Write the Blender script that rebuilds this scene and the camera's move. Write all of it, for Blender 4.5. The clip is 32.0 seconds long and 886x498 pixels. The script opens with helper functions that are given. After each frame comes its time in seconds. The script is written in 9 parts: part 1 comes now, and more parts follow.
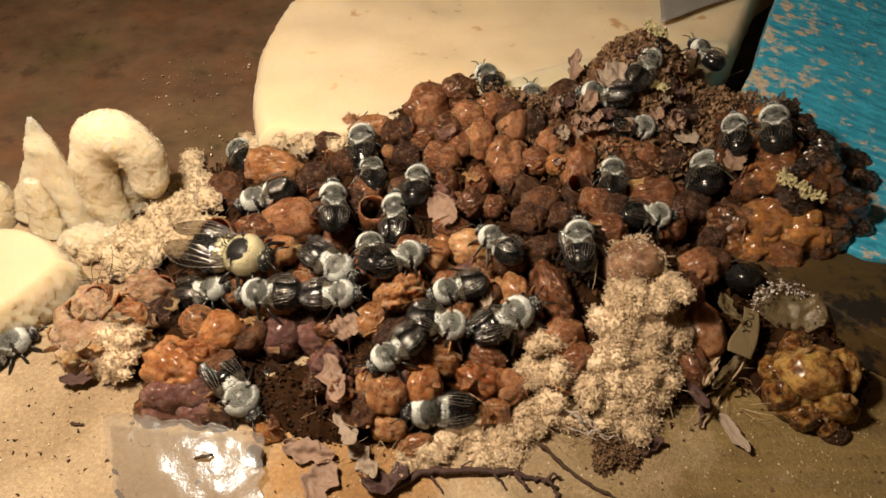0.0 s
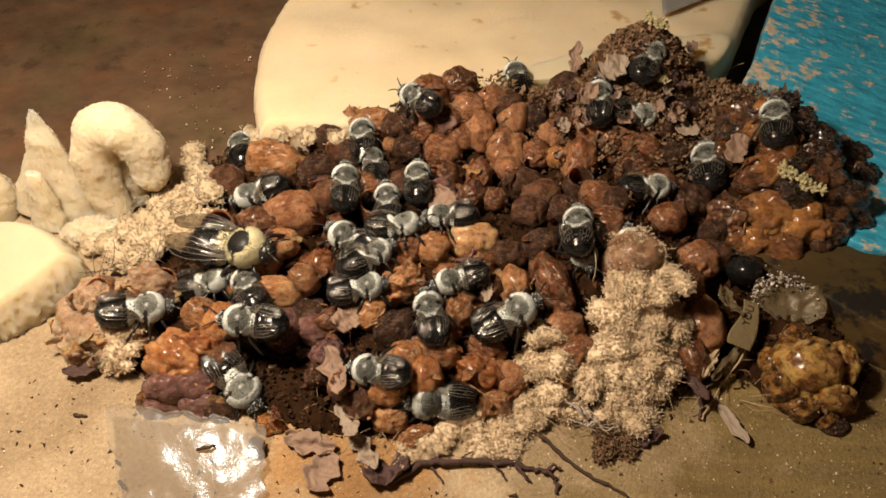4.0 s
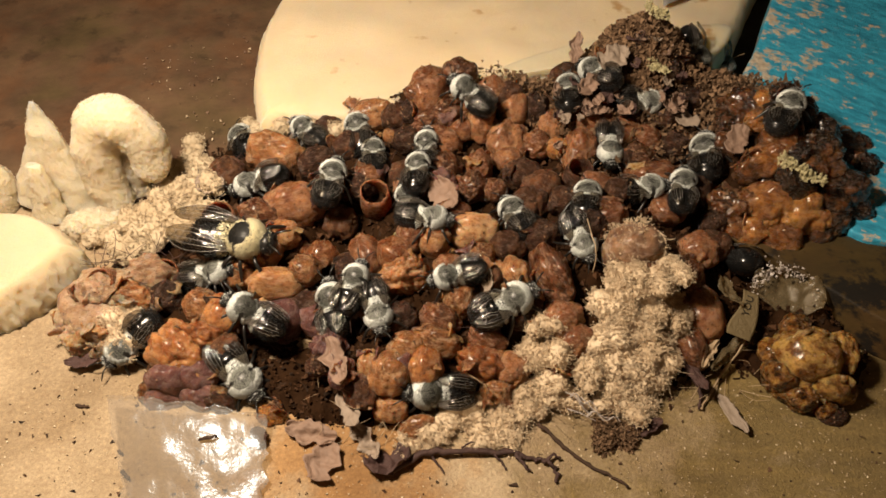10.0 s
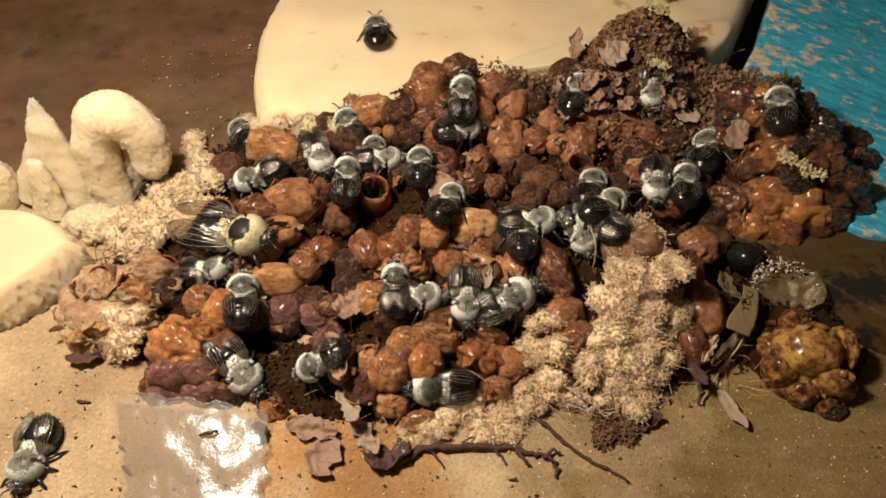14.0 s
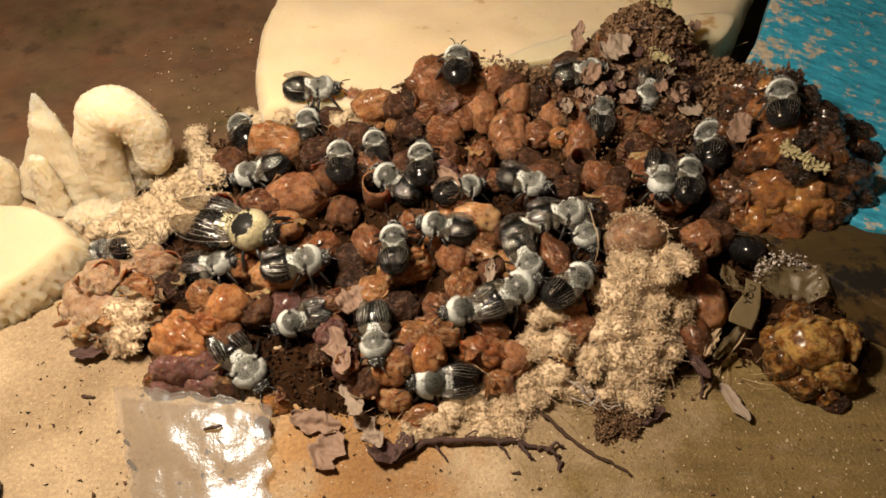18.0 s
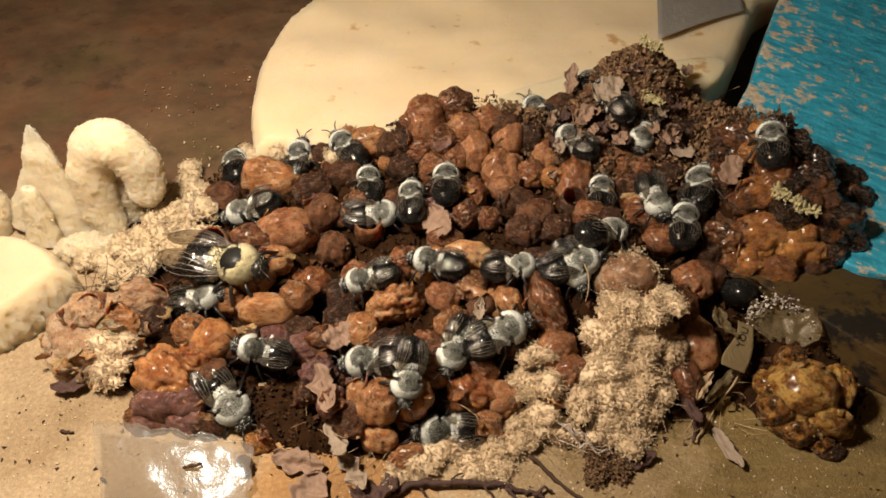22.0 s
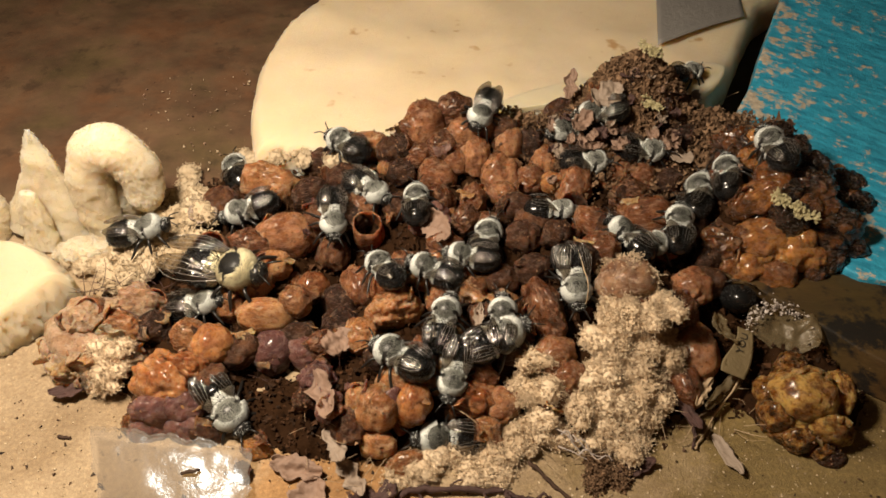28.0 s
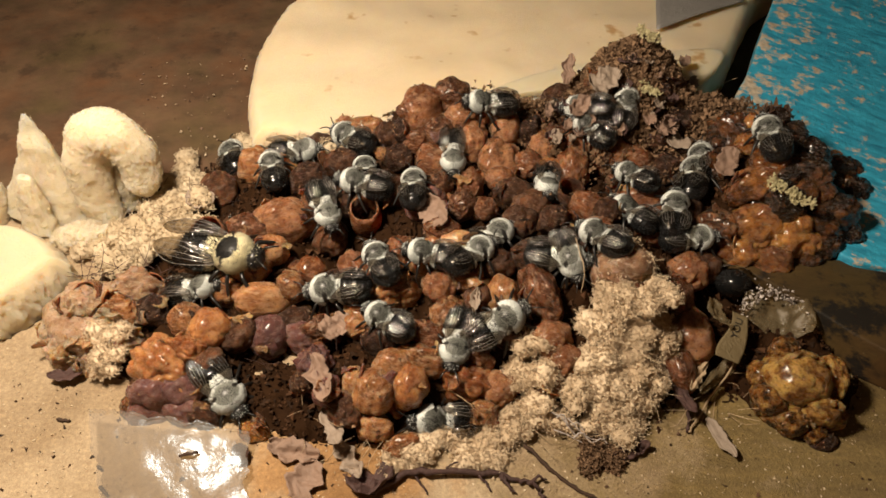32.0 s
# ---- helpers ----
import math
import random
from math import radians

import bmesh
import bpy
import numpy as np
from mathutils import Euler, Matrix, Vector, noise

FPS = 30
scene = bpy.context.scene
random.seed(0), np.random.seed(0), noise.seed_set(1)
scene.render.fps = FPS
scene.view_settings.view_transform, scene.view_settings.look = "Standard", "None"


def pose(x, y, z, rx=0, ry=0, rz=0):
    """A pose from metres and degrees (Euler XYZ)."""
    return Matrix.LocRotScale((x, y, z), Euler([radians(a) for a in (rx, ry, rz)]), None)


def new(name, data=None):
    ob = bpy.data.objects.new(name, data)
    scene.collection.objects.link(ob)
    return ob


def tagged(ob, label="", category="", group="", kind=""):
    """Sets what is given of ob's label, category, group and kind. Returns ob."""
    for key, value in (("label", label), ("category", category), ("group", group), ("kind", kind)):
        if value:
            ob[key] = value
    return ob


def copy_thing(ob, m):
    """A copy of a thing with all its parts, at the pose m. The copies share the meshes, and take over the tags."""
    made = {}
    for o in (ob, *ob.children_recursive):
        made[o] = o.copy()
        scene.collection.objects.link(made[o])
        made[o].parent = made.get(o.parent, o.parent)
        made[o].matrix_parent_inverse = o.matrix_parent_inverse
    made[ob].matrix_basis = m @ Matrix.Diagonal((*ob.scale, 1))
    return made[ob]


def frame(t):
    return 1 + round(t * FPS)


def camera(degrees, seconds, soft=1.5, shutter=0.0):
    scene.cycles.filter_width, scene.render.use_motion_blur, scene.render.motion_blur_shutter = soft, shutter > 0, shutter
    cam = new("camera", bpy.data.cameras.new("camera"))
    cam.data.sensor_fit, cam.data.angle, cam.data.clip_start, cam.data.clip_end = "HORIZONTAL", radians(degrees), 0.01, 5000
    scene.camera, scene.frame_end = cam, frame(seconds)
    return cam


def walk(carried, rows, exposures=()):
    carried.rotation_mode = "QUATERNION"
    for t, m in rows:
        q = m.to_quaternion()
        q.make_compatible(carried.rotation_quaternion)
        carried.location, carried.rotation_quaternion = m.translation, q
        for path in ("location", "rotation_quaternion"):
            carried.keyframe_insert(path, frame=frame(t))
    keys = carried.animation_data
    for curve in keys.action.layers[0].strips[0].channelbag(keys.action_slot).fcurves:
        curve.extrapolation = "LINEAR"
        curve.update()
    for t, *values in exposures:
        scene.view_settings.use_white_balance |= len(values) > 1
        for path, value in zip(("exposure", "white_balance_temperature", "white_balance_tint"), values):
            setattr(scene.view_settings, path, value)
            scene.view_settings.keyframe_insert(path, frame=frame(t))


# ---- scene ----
# ---------- camera ----------
cam = camera(66.7, 32.0, soft=1.6)
walk(cam, [
    (0, pose(-0.000102, -0.076505, 0.091699, 41.348, -0.237, -0.041)),
    (0.5, pose(-0.000207, -0.076460, 0.091727, 41.253, -0.299, -0.037)),
    (1, pose(-0.000064, -0.076496, 0.091844, 41.138, -0.177, -0.023)),
    (1.5, pose(-0.000303, -0.076459, 0.091793, 41.157, -0.319, -0.037)),
    (2, pose(-0.000267, -0.076430, 0.091848, 41.083, -0.306, -0.038)),
    (2.5, pose(-0.000109, -0.076699, 0.091811, 40.976, -0.187, -0.028)),
    (3, pose(-0.000178, -0.076610, 0.091891, 40.802, -0.246, -0.006)),
    (3.5, pose(-0.000078, -0.076779, 0.091789, 40.780, -0.191, -0.016)),
    (5.5, pose(0.000014, -0.076817, 0.091936, 40.811, -0.162, 0.120)),
    (6, pose(-0.000098, -0.076987, 0.091904, 40.623, -0.232, 0.098)),
    (6.5, pose(0.000070, -0.077097, 0.091936, 40.451, -0.035, 0.091)),
    (7, pose(-0.000063, -0.076964, 0.091929, 40.445, -0.038, 0.042)),
    (7.5, pose(-0.000084, -0.077017, 0.091900, 40.454, -0.039, 0.025)),
    (8, pose(-0.000034, -0.077065, 0.091920, 40.305, -0.038, 0.029)),
    (8.5, pose(-0.000053, -0.076873, 0.091976, 40.262, 0.016, -0.006)),
    (9, pose(0.000000, -0.077135, 0.091925, 40.000, -0.000, 0.000)),
    (9.5, pose(0.000019, -0.077093, 0.091946, 39.986, -0.068, 0.013)),
    (10, pose(0.000040, -0.077098, 0.091806, 40.149, -0.059, -0.009)),
    (10.5, pose(0.000197, -0.077239, 0.091718, 40.180, 0.006, 0.007)),
    (11, pose(0.000171, -0.077325, 0.091666, 40.084, -0.024, 0.026)),
    (11.5, pose(0.000293, -0.077380, 0.091702, 39.929, 0.015, 0.043)),
    (12, pose(0.000136, -0.077170, 0.091881, 39.901, -0.077, 0.032)),
    (12.5, pose(0.000083, -0.077105, 0.091788, 40.030, -0.031, 0.011)),
    (13, pose(0.000181, -0.077169, 0.091846, 39.912, 0.050, -0.004)),
    (13.5, pose(0.000208, -0.077302, 0.091736, 39.921, 0.066, -0.007)),
    (14, pose(0.000201, -0.077372, 0.091725, 39.929, 0.061, -0.018)),
    (14.5, pose(0.000137, -0.077392, 0.091890, 39.516, 0.025, 0.022)),
    (16.5, pose(0.000092, -0.077243, 0.091933, 39.793, 0.266, -0.049)),
    (17, pose(0.000195, -0.077477, 0.091756, 39.860, 0.281, -0.025)),
    (17.5, pose(0.000191, -0.077407, 0.091978, 39.495, 0.310, -0.039)),
    (18, pose(0.000024, -0.077349, 0.091924, 39.375, 0.264, -0.069)),
    (18.5, pose(0.000117, -0.077747, 0.091214, 40.059, 0.369, -0.039)),
    (19, pose(0.000132, -0.078322, 0.090774, 39.731, 0.538, 0.023)),
    (19.2, pose(0.000226, -0.078216, 0.090808, 39.860, 0.455, 0.046)),
    (19.3, pose(0.000979, -0.077365, 0.091080, 40.892, -0.210, 0.219)),
    (19.5, pose(0.001309, -0.076993, 0.091198, 41.343, -0.502, 0.291)),
    (20, pose(0.000951, -0.076962, 0.091220, 41.835, -0.410, 0.340)),
    (20.5, pose(0.000963, -0.076803, 0.091416, 41.941, -0.569, 0.441)),
    (21, pose(0.001338, -0.077136, 0.091165, 42.424, -0.502, 0.533)),
    (21.5, pose(0.001369, -0.077044, 0.091270, 42.467, -0.471, 0.559)),
    (22, pose(0.001474, -0.077138, 0.091105, 42.754, -0.371, 0.559)),
    (22.5, pose(0.001354, -0.076997, 0.091187, 42.610, -0.488, 0.612)),
    (23, pose(0.001454, -0.077169, 0.091071, 42.629, -0.478, 0.590)),
    (23.5, pose(0.001496, -0.077036, 0.091207, 42.527, -0.457, 0.606)),
    (24, pose(0.001551, -0.077064, 0.090959, 43.066, -0.464, 0.594)),
    (24.5, pose(0.001432, -0.076900, 0.091068, 43.101, -0.521, 0.585)),
    (25, pose(0.001415, -0.077015, 0.091001, 43.117, -0.472, 0.561)),
    (25.5, pose(0.001443, -0.076814, 0.091157, 43.179, -0.486, 0.574)),
    (27.5, pose(0.001458, -0.076913, 0.091074, 43.192, -0.498, 0.591)),
    (28, pose(0.001457, -0.076840, 0.091163, 43.063, -0.497, 0.591)),
    (28.5, pose(0.001550, -0.076890, 0.090966, 43.190, -0.490, 0.568)),
    (29, pose(0.001265, -0.077022, 0.090992, 42.942, -0.605, 0.522)),
    (29.5, pose(0.001491, -0.077099, 0.091119, 42.661, -0.471, 0.578)),
    (30, pose(0.001407, -0.077079, 0.091224, 42.468, -0.508, 0.570)),
    (30.5, pose(0.001633, -0.077391, 0.091211, 42.136, -0.564, 0.661)),
    (31, pose(0.001653, -0.077412, 0.091179, 41.896, -0.628, 0.650)),
    (31.5, pose(0.001716, -0.077254, 0.091195, 41.940, -0.671, 0.623)),
    (32, pose(0.001807, -0.077345, 0.091104, 42.006, -0.624, 0.604)),
], [(0, 0.0, 6560, 10), (18, 0.0, 6560, 10), (20, 0.0, 6450, 9), (32, 0.0, 6380, 9)])

# ---------- world and light ----------
MM = 0.001
world = bpy.data.worlds.new("room")
scene.world = world
world.use_nodes = True
world.node_tree.nodes["Background"].inputs[0].default_value = (1.0, 0.78, 0.55, 1)
world.node_tree.nodes["Background"].inputs[1].default_value = 0.013
torch = new("torch_lamp", bpy.data.lights.new("torch_lamp", "POINT"))
torch.data.energy = 1.08
torch.data.color = (1.0, 0.812, 0.61)
torch.data.shadow_soft_size = 0.009
torch.location = (-0.050, -0.022, 0.114)


# ---------- materials ----------
def material(name, colour, rough=0.6, metal=0.0):
    m = bpy.data.materials.new(name)
    m.use_nodes = True
    b = m.node_tree.nodes["Principled BSDF"]
    b.inputs["Base Color"].default_value = (*colour, 1)
    b.inputs["Roughness"].default_value = rough
    b.inputs["Metallic"].default_value = metal
    return m


def coords(m, scale=(1, 1, 1), turn=0):
    """Object coordinates, turned about z, then stretched."""
    nt = m.node_tree
    tc = nt.nodes.new("ShaderNodeTexCoord")
    rot = nt.nodes.new("ShaderNodeMapping")
    rot.inputs["Rotation"].default_value = (0, 0, radians(turn))
    mp = nt.nodes.new("ShaderNodeMapping")
    mp.inputs["Scale"].default_value = scale
    nt.links.new(tc.outputs["Object"], rot.inputs["Vector"])
    nt.links.new(rot.outputs["Vector"], mp.inputs["Vector"])
    return mp.outputs["Vector"]


def noise_node(m, vec, scale, detail=4.0, rough=0.6):
    n = m.node_tree.nodes.new("ShaderNodeTexNoise")
    n.inputs["Scale"].default_value = scale
    n.inputs["Detail"].default_value = detail
    n.inputs["Roughness"].default_value = rough
    m.node_tree.links.new(vec, n.inputs["Vector"])
    return n.outputs["Fac"]


def ramp(m, fac, *stops):
    r = m.node_tree.nodes.new("ShaderNodeValToRGB")
    while len(r.color_ramp.elements) < len(stops):
        r.color_ramp.elements.new(0.5)
    for e, (p, c) in zip(r.color_ramp.elements, stops):
        e.position, e.color = p, (*c, 1)
    m.node_tree.links.new(fac, r.inputs["Fac"])
    return r.outputs["Color"]


def mix(m, fac, a, b, kind="MIX"):
    n = m.node_tree.nodes.new("ShaderNodeMix")
    n.data_type, n.blend_type = "RGBA", kind
    for sock, v in ((n.inputs[0], fac), (n.inputs[6], a), (n.inputs[7], b)):
        if isinstance(v, (int, float)):
            sock.default_value = v
        elif isinstance(v, tuple):
            sock.default_value = (*v, 1)
        else:
            m.node_tree.links.new(v, sock)
    return n.outputs[2]


def shade(m, colour=None, rough=None):
    b = m.node_tree.nodes["Principled BSDF"]
    if colour is not None:
        m.node_tree.links.new(colour, b.inputs["Base Color"])
    if rough is not None:
        m.node_tree.links.new(rough, b.inputs["Roughness"])


def bump(m, fac, strength, distance):
    n = m.node_tree.nodes.new("ShaderNodeBump")
    n.inputs["Strength"].default_value = strength
    n.inputs["Distance"].default_value = distance
    m.node_tree.links.new(fac, n.inputs["Height"])
    m.node_tree.links.new(n.outputs["Normal"], m.node_tree.nodes["Principled BSDF"].inputs["Normal"])


def island(m, source="object"):
    if source == "object":
        return m.node_tree.nodes.new("ShaderNodeObjectInfo").outputs["Random"]
    return m.node_tree.nodes.new("ShaderNodeNewGeometry").outputs["Random Per Island"]


def sand_material():
    m = material("sandy_board", (0.5, 0.36, 0.2), 0.8)
    v = coords(m)
    base = ramp(m, noise_node(m, v, 45, 5), (0.3, (0.36, 0.272, 0.17)), (0.7, (0.565, 0.445, 0.295)))
    grain = ramp(m, noise_node(m, v, 1700, 5, 0.8), (0.34, (0.26, 0.16, 0.08)), (0.5, (0.5, 0.5, 0.5)), (0.66, (0.95, 0.9, 0.78)))
    # Base mixes to a darker, yellower tone towards +x, with a noisy edge.
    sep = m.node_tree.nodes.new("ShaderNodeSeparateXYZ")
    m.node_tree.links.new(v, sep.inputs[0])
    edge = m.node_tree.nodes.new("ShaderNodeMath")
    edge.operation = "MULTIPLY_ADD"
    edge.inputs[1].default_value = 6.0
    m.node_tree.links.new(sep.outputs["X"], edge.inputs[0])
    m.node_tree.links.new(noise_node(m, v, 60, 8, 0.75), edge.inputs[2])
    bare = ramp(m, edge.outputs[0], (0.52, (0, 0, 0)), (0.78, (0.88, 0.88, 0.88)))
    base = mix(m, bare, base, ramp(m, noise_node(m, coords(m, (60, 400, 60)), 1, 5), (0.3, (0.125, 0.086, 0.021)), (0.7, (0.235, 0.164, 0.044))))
    stain = ramp(m, noise_node(m, v, 26, 6, 0.65), (0.36, (0.62, 0.56, 0.48)), (0.56, (1, 1, 1)))
    spot = m.node_tree.nodes.new("ShaderNodeVectorMath")
    spot.operation = "DISTANCE"
    spot.inputs[1].default_value = (-0.013, -0.037, 0.0)
    m.node_tree.links.new(v, spot.inputs[0])
    blot = m.node_tree.nodes.new("ShaderNodeMath")
    blot.operation = "MULTIPLY_ADD"
    blot.inputs[1].default_value = -24.0
    m.node_tree.links.new(spot.outputs["Value"], blot.inputs[0])
    m.node_tree.links.new(noise_node(m, v, 150, 6, 0.65), blot.inputs[2])
    resin = ramp(m, blot.outputs[0], (0.05, (0, 0, 0)), (0.34, (0.75, 0.75, 0.75)))
    base = mix(m, resin, base, (0.40, 0.205, 0.062))
    shade(m, mix(m, 0.8, mix(m, 0.36, base, grain, "OVERLAY"), stain, "MULTIPLY"))
    bump(m, noise_node(m, v, 1900, 5, 0.75), 0.8, 0.0004)
    return m


def wood_material(name, dark, light, streak=(40, 6, 40), spotty=0.8, edge=0.34):
    m = material(name, dark, 0.55)
    v = coords(m, streak)
    w = coords(m)
    base = ramp(m, noise_node(m, v, 3.0, 8, 0.65), (0.3, dark), (0.72, light))
    spots = ramp(m, noise_node(m, w, 160, 6, 0.7), (edge, (0.05, 0.045, 0.04)), (edge + 0.1, (1, 1, 1)))
    base = mix(m, 0.8, base, ramp(m, noise_node(m, w, 48, 4, 0.6), (0.36, (1.16, 0.9, 0.72)), (0.5, (1, 1, 1)), (0.64, (0.86, 1.02, 0.78))), "MULTIPLY")
    pale = ramp(m, noise_node(m, w, 420, 4, 0.7), (0.70, (0, 0, 0)), (0.78, (0.16, 0.11, 0.06)))
    shade(m, mix(m, 1.0, mix(m, spotty, base, spots, "MULTIPLY"), pale, "ADD"))
    bump(m, noise_node(m, v, 6.0, 8, 0.7), 0.5, 0.0006)
    m.node_tree.nodes["Principled BSDF"].inputs["Roughness"].default_value = 0.75
    return m


def blue_material():
    m = material("worn_blue_paint", (0.01, 0.16, 0.3), 0.45)
    v = coords(m, (110, 420, 200), 34)
    w = coords(m)
    paint = ramp(m, noise_node(m, v, 2.0, 6, 0.7), (0.3, (0.020, 0.20, 0.34)), (0.7, (0.060, 0.52, 0.76)))
    patch = mix(m, 0.30, noise_node(m, w, 270, 7, 0.68), noise_node(m, v, 2.0, 6, 0.7))
    side = m.node_tree.nodes.new("ShaderNodeVectorMath")
    side.operation = "DOT_PRODUCT"
    side.inputs[1].default_value = (0.908, -0.418, 0.0)
    m.node_tree.links.new(w, side.inputs[0])
    rim = m.node_tree.nodes.new("ShaderNodeMath")
    rim.operation, rim.use_clamp = "MULTIPLY_ADD", True
    rim.inputs[1].default_value, rim.inputs[2].default_value = -3.2, 0.171
    m.node_tree.links.new(side.outputs["Value"], rim.inputs[0])
    worn = m.node_tree.nodes.new("ShaderNodeMath")
    worn.operation = "ADD"
    m.node_tree.links.new(patch, worn.inputs[0])
    m.node_tree.links.new(rim.outputs[0], worn.inputs[1])
    wear = ramp(m, worn.outputs[0], (0.545, (0, 0, 0)), (0.59, (1, 1, 1)))
    bare = ramp(m, noise_node(m, w, 900, 4), (0.3, (0.40, 0.33, 0.24)), (0.7, (0.68, 0.60, 0.47)))
    shade(m, mix(m, wear, paint, bare))
    bump(m, patch, 0.8, 0.0008)
    return m


def foam_material(name, low, high):
    m = material(name, low, 0.9)
    m.node_tree.nodes["Principled BSDF"].inputs["Subsurface Weight"].default_value = 0.9
    m.node_tree.nodes["Principled BSDF"].inputs["Subsurface Radius"].default_value = (1.0, 0.8, 0.5)
    m.node_tree.nodes["Principled BSDF"].inputs["Subsurface Scale"].default_value = 0.006
    v = coords(m)
    base = ramp(m, noise_node(m, v, 55, 5), (0.3, low), (0.7, high))
    stain = ramp(m, noise_node(m, v, 110, 3), (0.27, (0.6, 0.40, 0.2)), (0.34, (1, 1, 1)))
    shade(m, mix(m, 0.8, base, stain, "MULTIPLY"))
    bump(m, mix(m, 0.3, noise_node(m, v, 2400, 3, 0.7), noise_node(m, v, 700, 5, 0.7)), 0.4, 0.0006)
    return m


def wax_material(name, low, mid, high, rough=0.42, relief=0.0012, veil=0.6, coat=0.24, own=0.28, stops=(0.30, 0.5, 0.68), patch=1.5):
    """Wax, silk and resin of the cells: patchy, grainy, dull to oily."""
    m = material(name, mid, rough)
    b = m.node_tree.nodes["Principled BSDF"]
    b.inputs["Coat Weight"].default_value = coat
    b.inputs["Specular IOR Level"].default_value = 0.5 if coat > 0.6 else 0.25
    b.inputs["Coat Roughness"].default_value = 0.2
    b.inputs["Subsurface Weight"].default_value = 0.6
    b.inputs["Subsurface Radius"].default_value = (1.0, 0.45, 0.2)
    b.inputs["Subsurface Scale"].default_value = 0.0022
    v = coords(m)
    tone = mix(m, own, noise_node(m, v, patch, 7, 0.68), island(m))
    base = ramp(m, tone, (stops[0], low), (stops[1], mid), (stops[2], high))
    silk = ramp(m, noise_node(m, coords(m, (2.2, 2.2, 7), 20), 1.0, 8, 0.7), (0.50, (0, 0, 0)), (0.60, (veil,) * 3))
    base = mix(m, silk, base, tuple(min(1, 0.72 * c + 0.10) for c in high))
    flecks = ramp(m, noise_node(m, v, 6.5, 8, 0.75), (0.36, (0.14, 0.09, 0.06)), (0.47, (1, 1, 1)))
    grain = ramp(m, noise_node(m, v, 22, 5, 0.75), (0.35, (0.70, 0.66, 0.62)), (0.62, (1, 1, 1)))
    base = mix(m, 0.55, mix(m, 0.6, base, flecks, "MULTIPLY"), grain, "MULTIPLY")
    shade(m, base, ramp(m, noise_node(m, v, 5, 4), (0.35, (rough * 0.6,) * 3), (0.7, (min(rough * 1.8, 1),) * 3)))
    bump(m, mix(m, 0.42, noise_node(m, coords(m, (2.4, 2.4, 5.5), 35), 1.3, 8, 0.68), noise_node(m, v, 16, 5, 0.7)), 0.8, relief * 0.7)
    return m


def crumb_material(name, low, high, rough=0.8, scale=500, spec=0.5):
    m = material(name, low, rough)
    m.node_tree.nodes["Principled BSDF"].inputs["Specular IOR Level"].default_value = spec
    v = coords(m)
    f = mix(m, 0.5, noise_node(m, v, scale, 5, 0.7), island(m, "mesh"))
    shade(m, ramp(m, f, (0.25, low), (0.75, high)))
    bump(m, noise_node(m, v, scale * 4, 5, 0.7), 0.7, 0.0004)
    return m


def film_shader(name, tint, body, share, shine, gloss, scale, relief):
    """Thin clear film: a tinted clear part, a thin milky body and a clear-cut surface shine."""
    m = material(name, body, 0.5)
    nt = m.node_tree
    clear = nt.nodes.new("ShaderNodeBsdfTransparent")
    clear.inputs[0].default_value = (*tint, 1)
    mx = nt.nodes.new("ShaderNodeMixShader")
    mx.inputs[0].default_value = share
    nt.links.new(clear.outputs[0], mx.inputs[1])
    nt.links.new(nt.nodes["Principled BSDF"].outputs[0], mx.inputs[2])
    gl = nt.nodes.new("ShaderNodeBsdfGlossy")
    gl.inputs["Color"].default_value = (*shine, 1) if isinstance(shine, tuple) else (shine, shine, shine, 1)
    gl.inputs["Roughness"].default_value = gloss
    both = nt.nodes.new("ShaderNodeAddShader")
    nt.links.new(mx.outputs[0], both.inputs[0])
    nt.links.new(gl.outputs[0], both.inputs[1])
    nt.links.new(both.outputs[0], nt.nodes["Material Output"].inputs[0])
    bump(m, noise_node(m, coords(m), scale, 5, 0.65), relief, 0.0006)
    nt.links.new(nt.nodes["Bump"].outputs[0], gl.inputs["Normal"])
    return m


def fur_material(name, low, high):
    m = material(name, low, 0.55)
    shade(m, ramp(m, island(m, "mesh"), (0.0, low), (1.0, high)))
    return m


SAND = sand_material()
BROWN_BOARD = wood_material("stained_brown_wood", (0.075, 0.042, 0.022), (0.18, 0.105, 0.056), (22, 26, 26), 0.35)
BLOCK_WOOD = wood_material("weathered_wood", (0.024, 0.012, 0.0025), (0.105, 0.058, 0.013), (12, 40, 40), 0.95, 0.40)
BLUE = blue_material()
FOAM = foam_material("cream_foam", (0.69, 0.55, 0.35), (0.77, 0.635, 0.435))
# One pale foam in two tones: light put into colour, wedge dimmer, offcuts brighter.
DIM_TORN_FOAM = foam_material("torn_pale_foam", (0.57, 0.475, 0.31), (0.65, 0.56, 0.39))
LIT_CUT_FOAM = foam_material("cut_pale_foam", (0.66, 0.56, 0.385), (0.74, 0.65, 0.485))
FOAM_WOOL = crumb_material("foam_wool", (0.60, 0.51, 0.345), (0.70, 0.61, 0.44), 0.95, 300, 0.1)
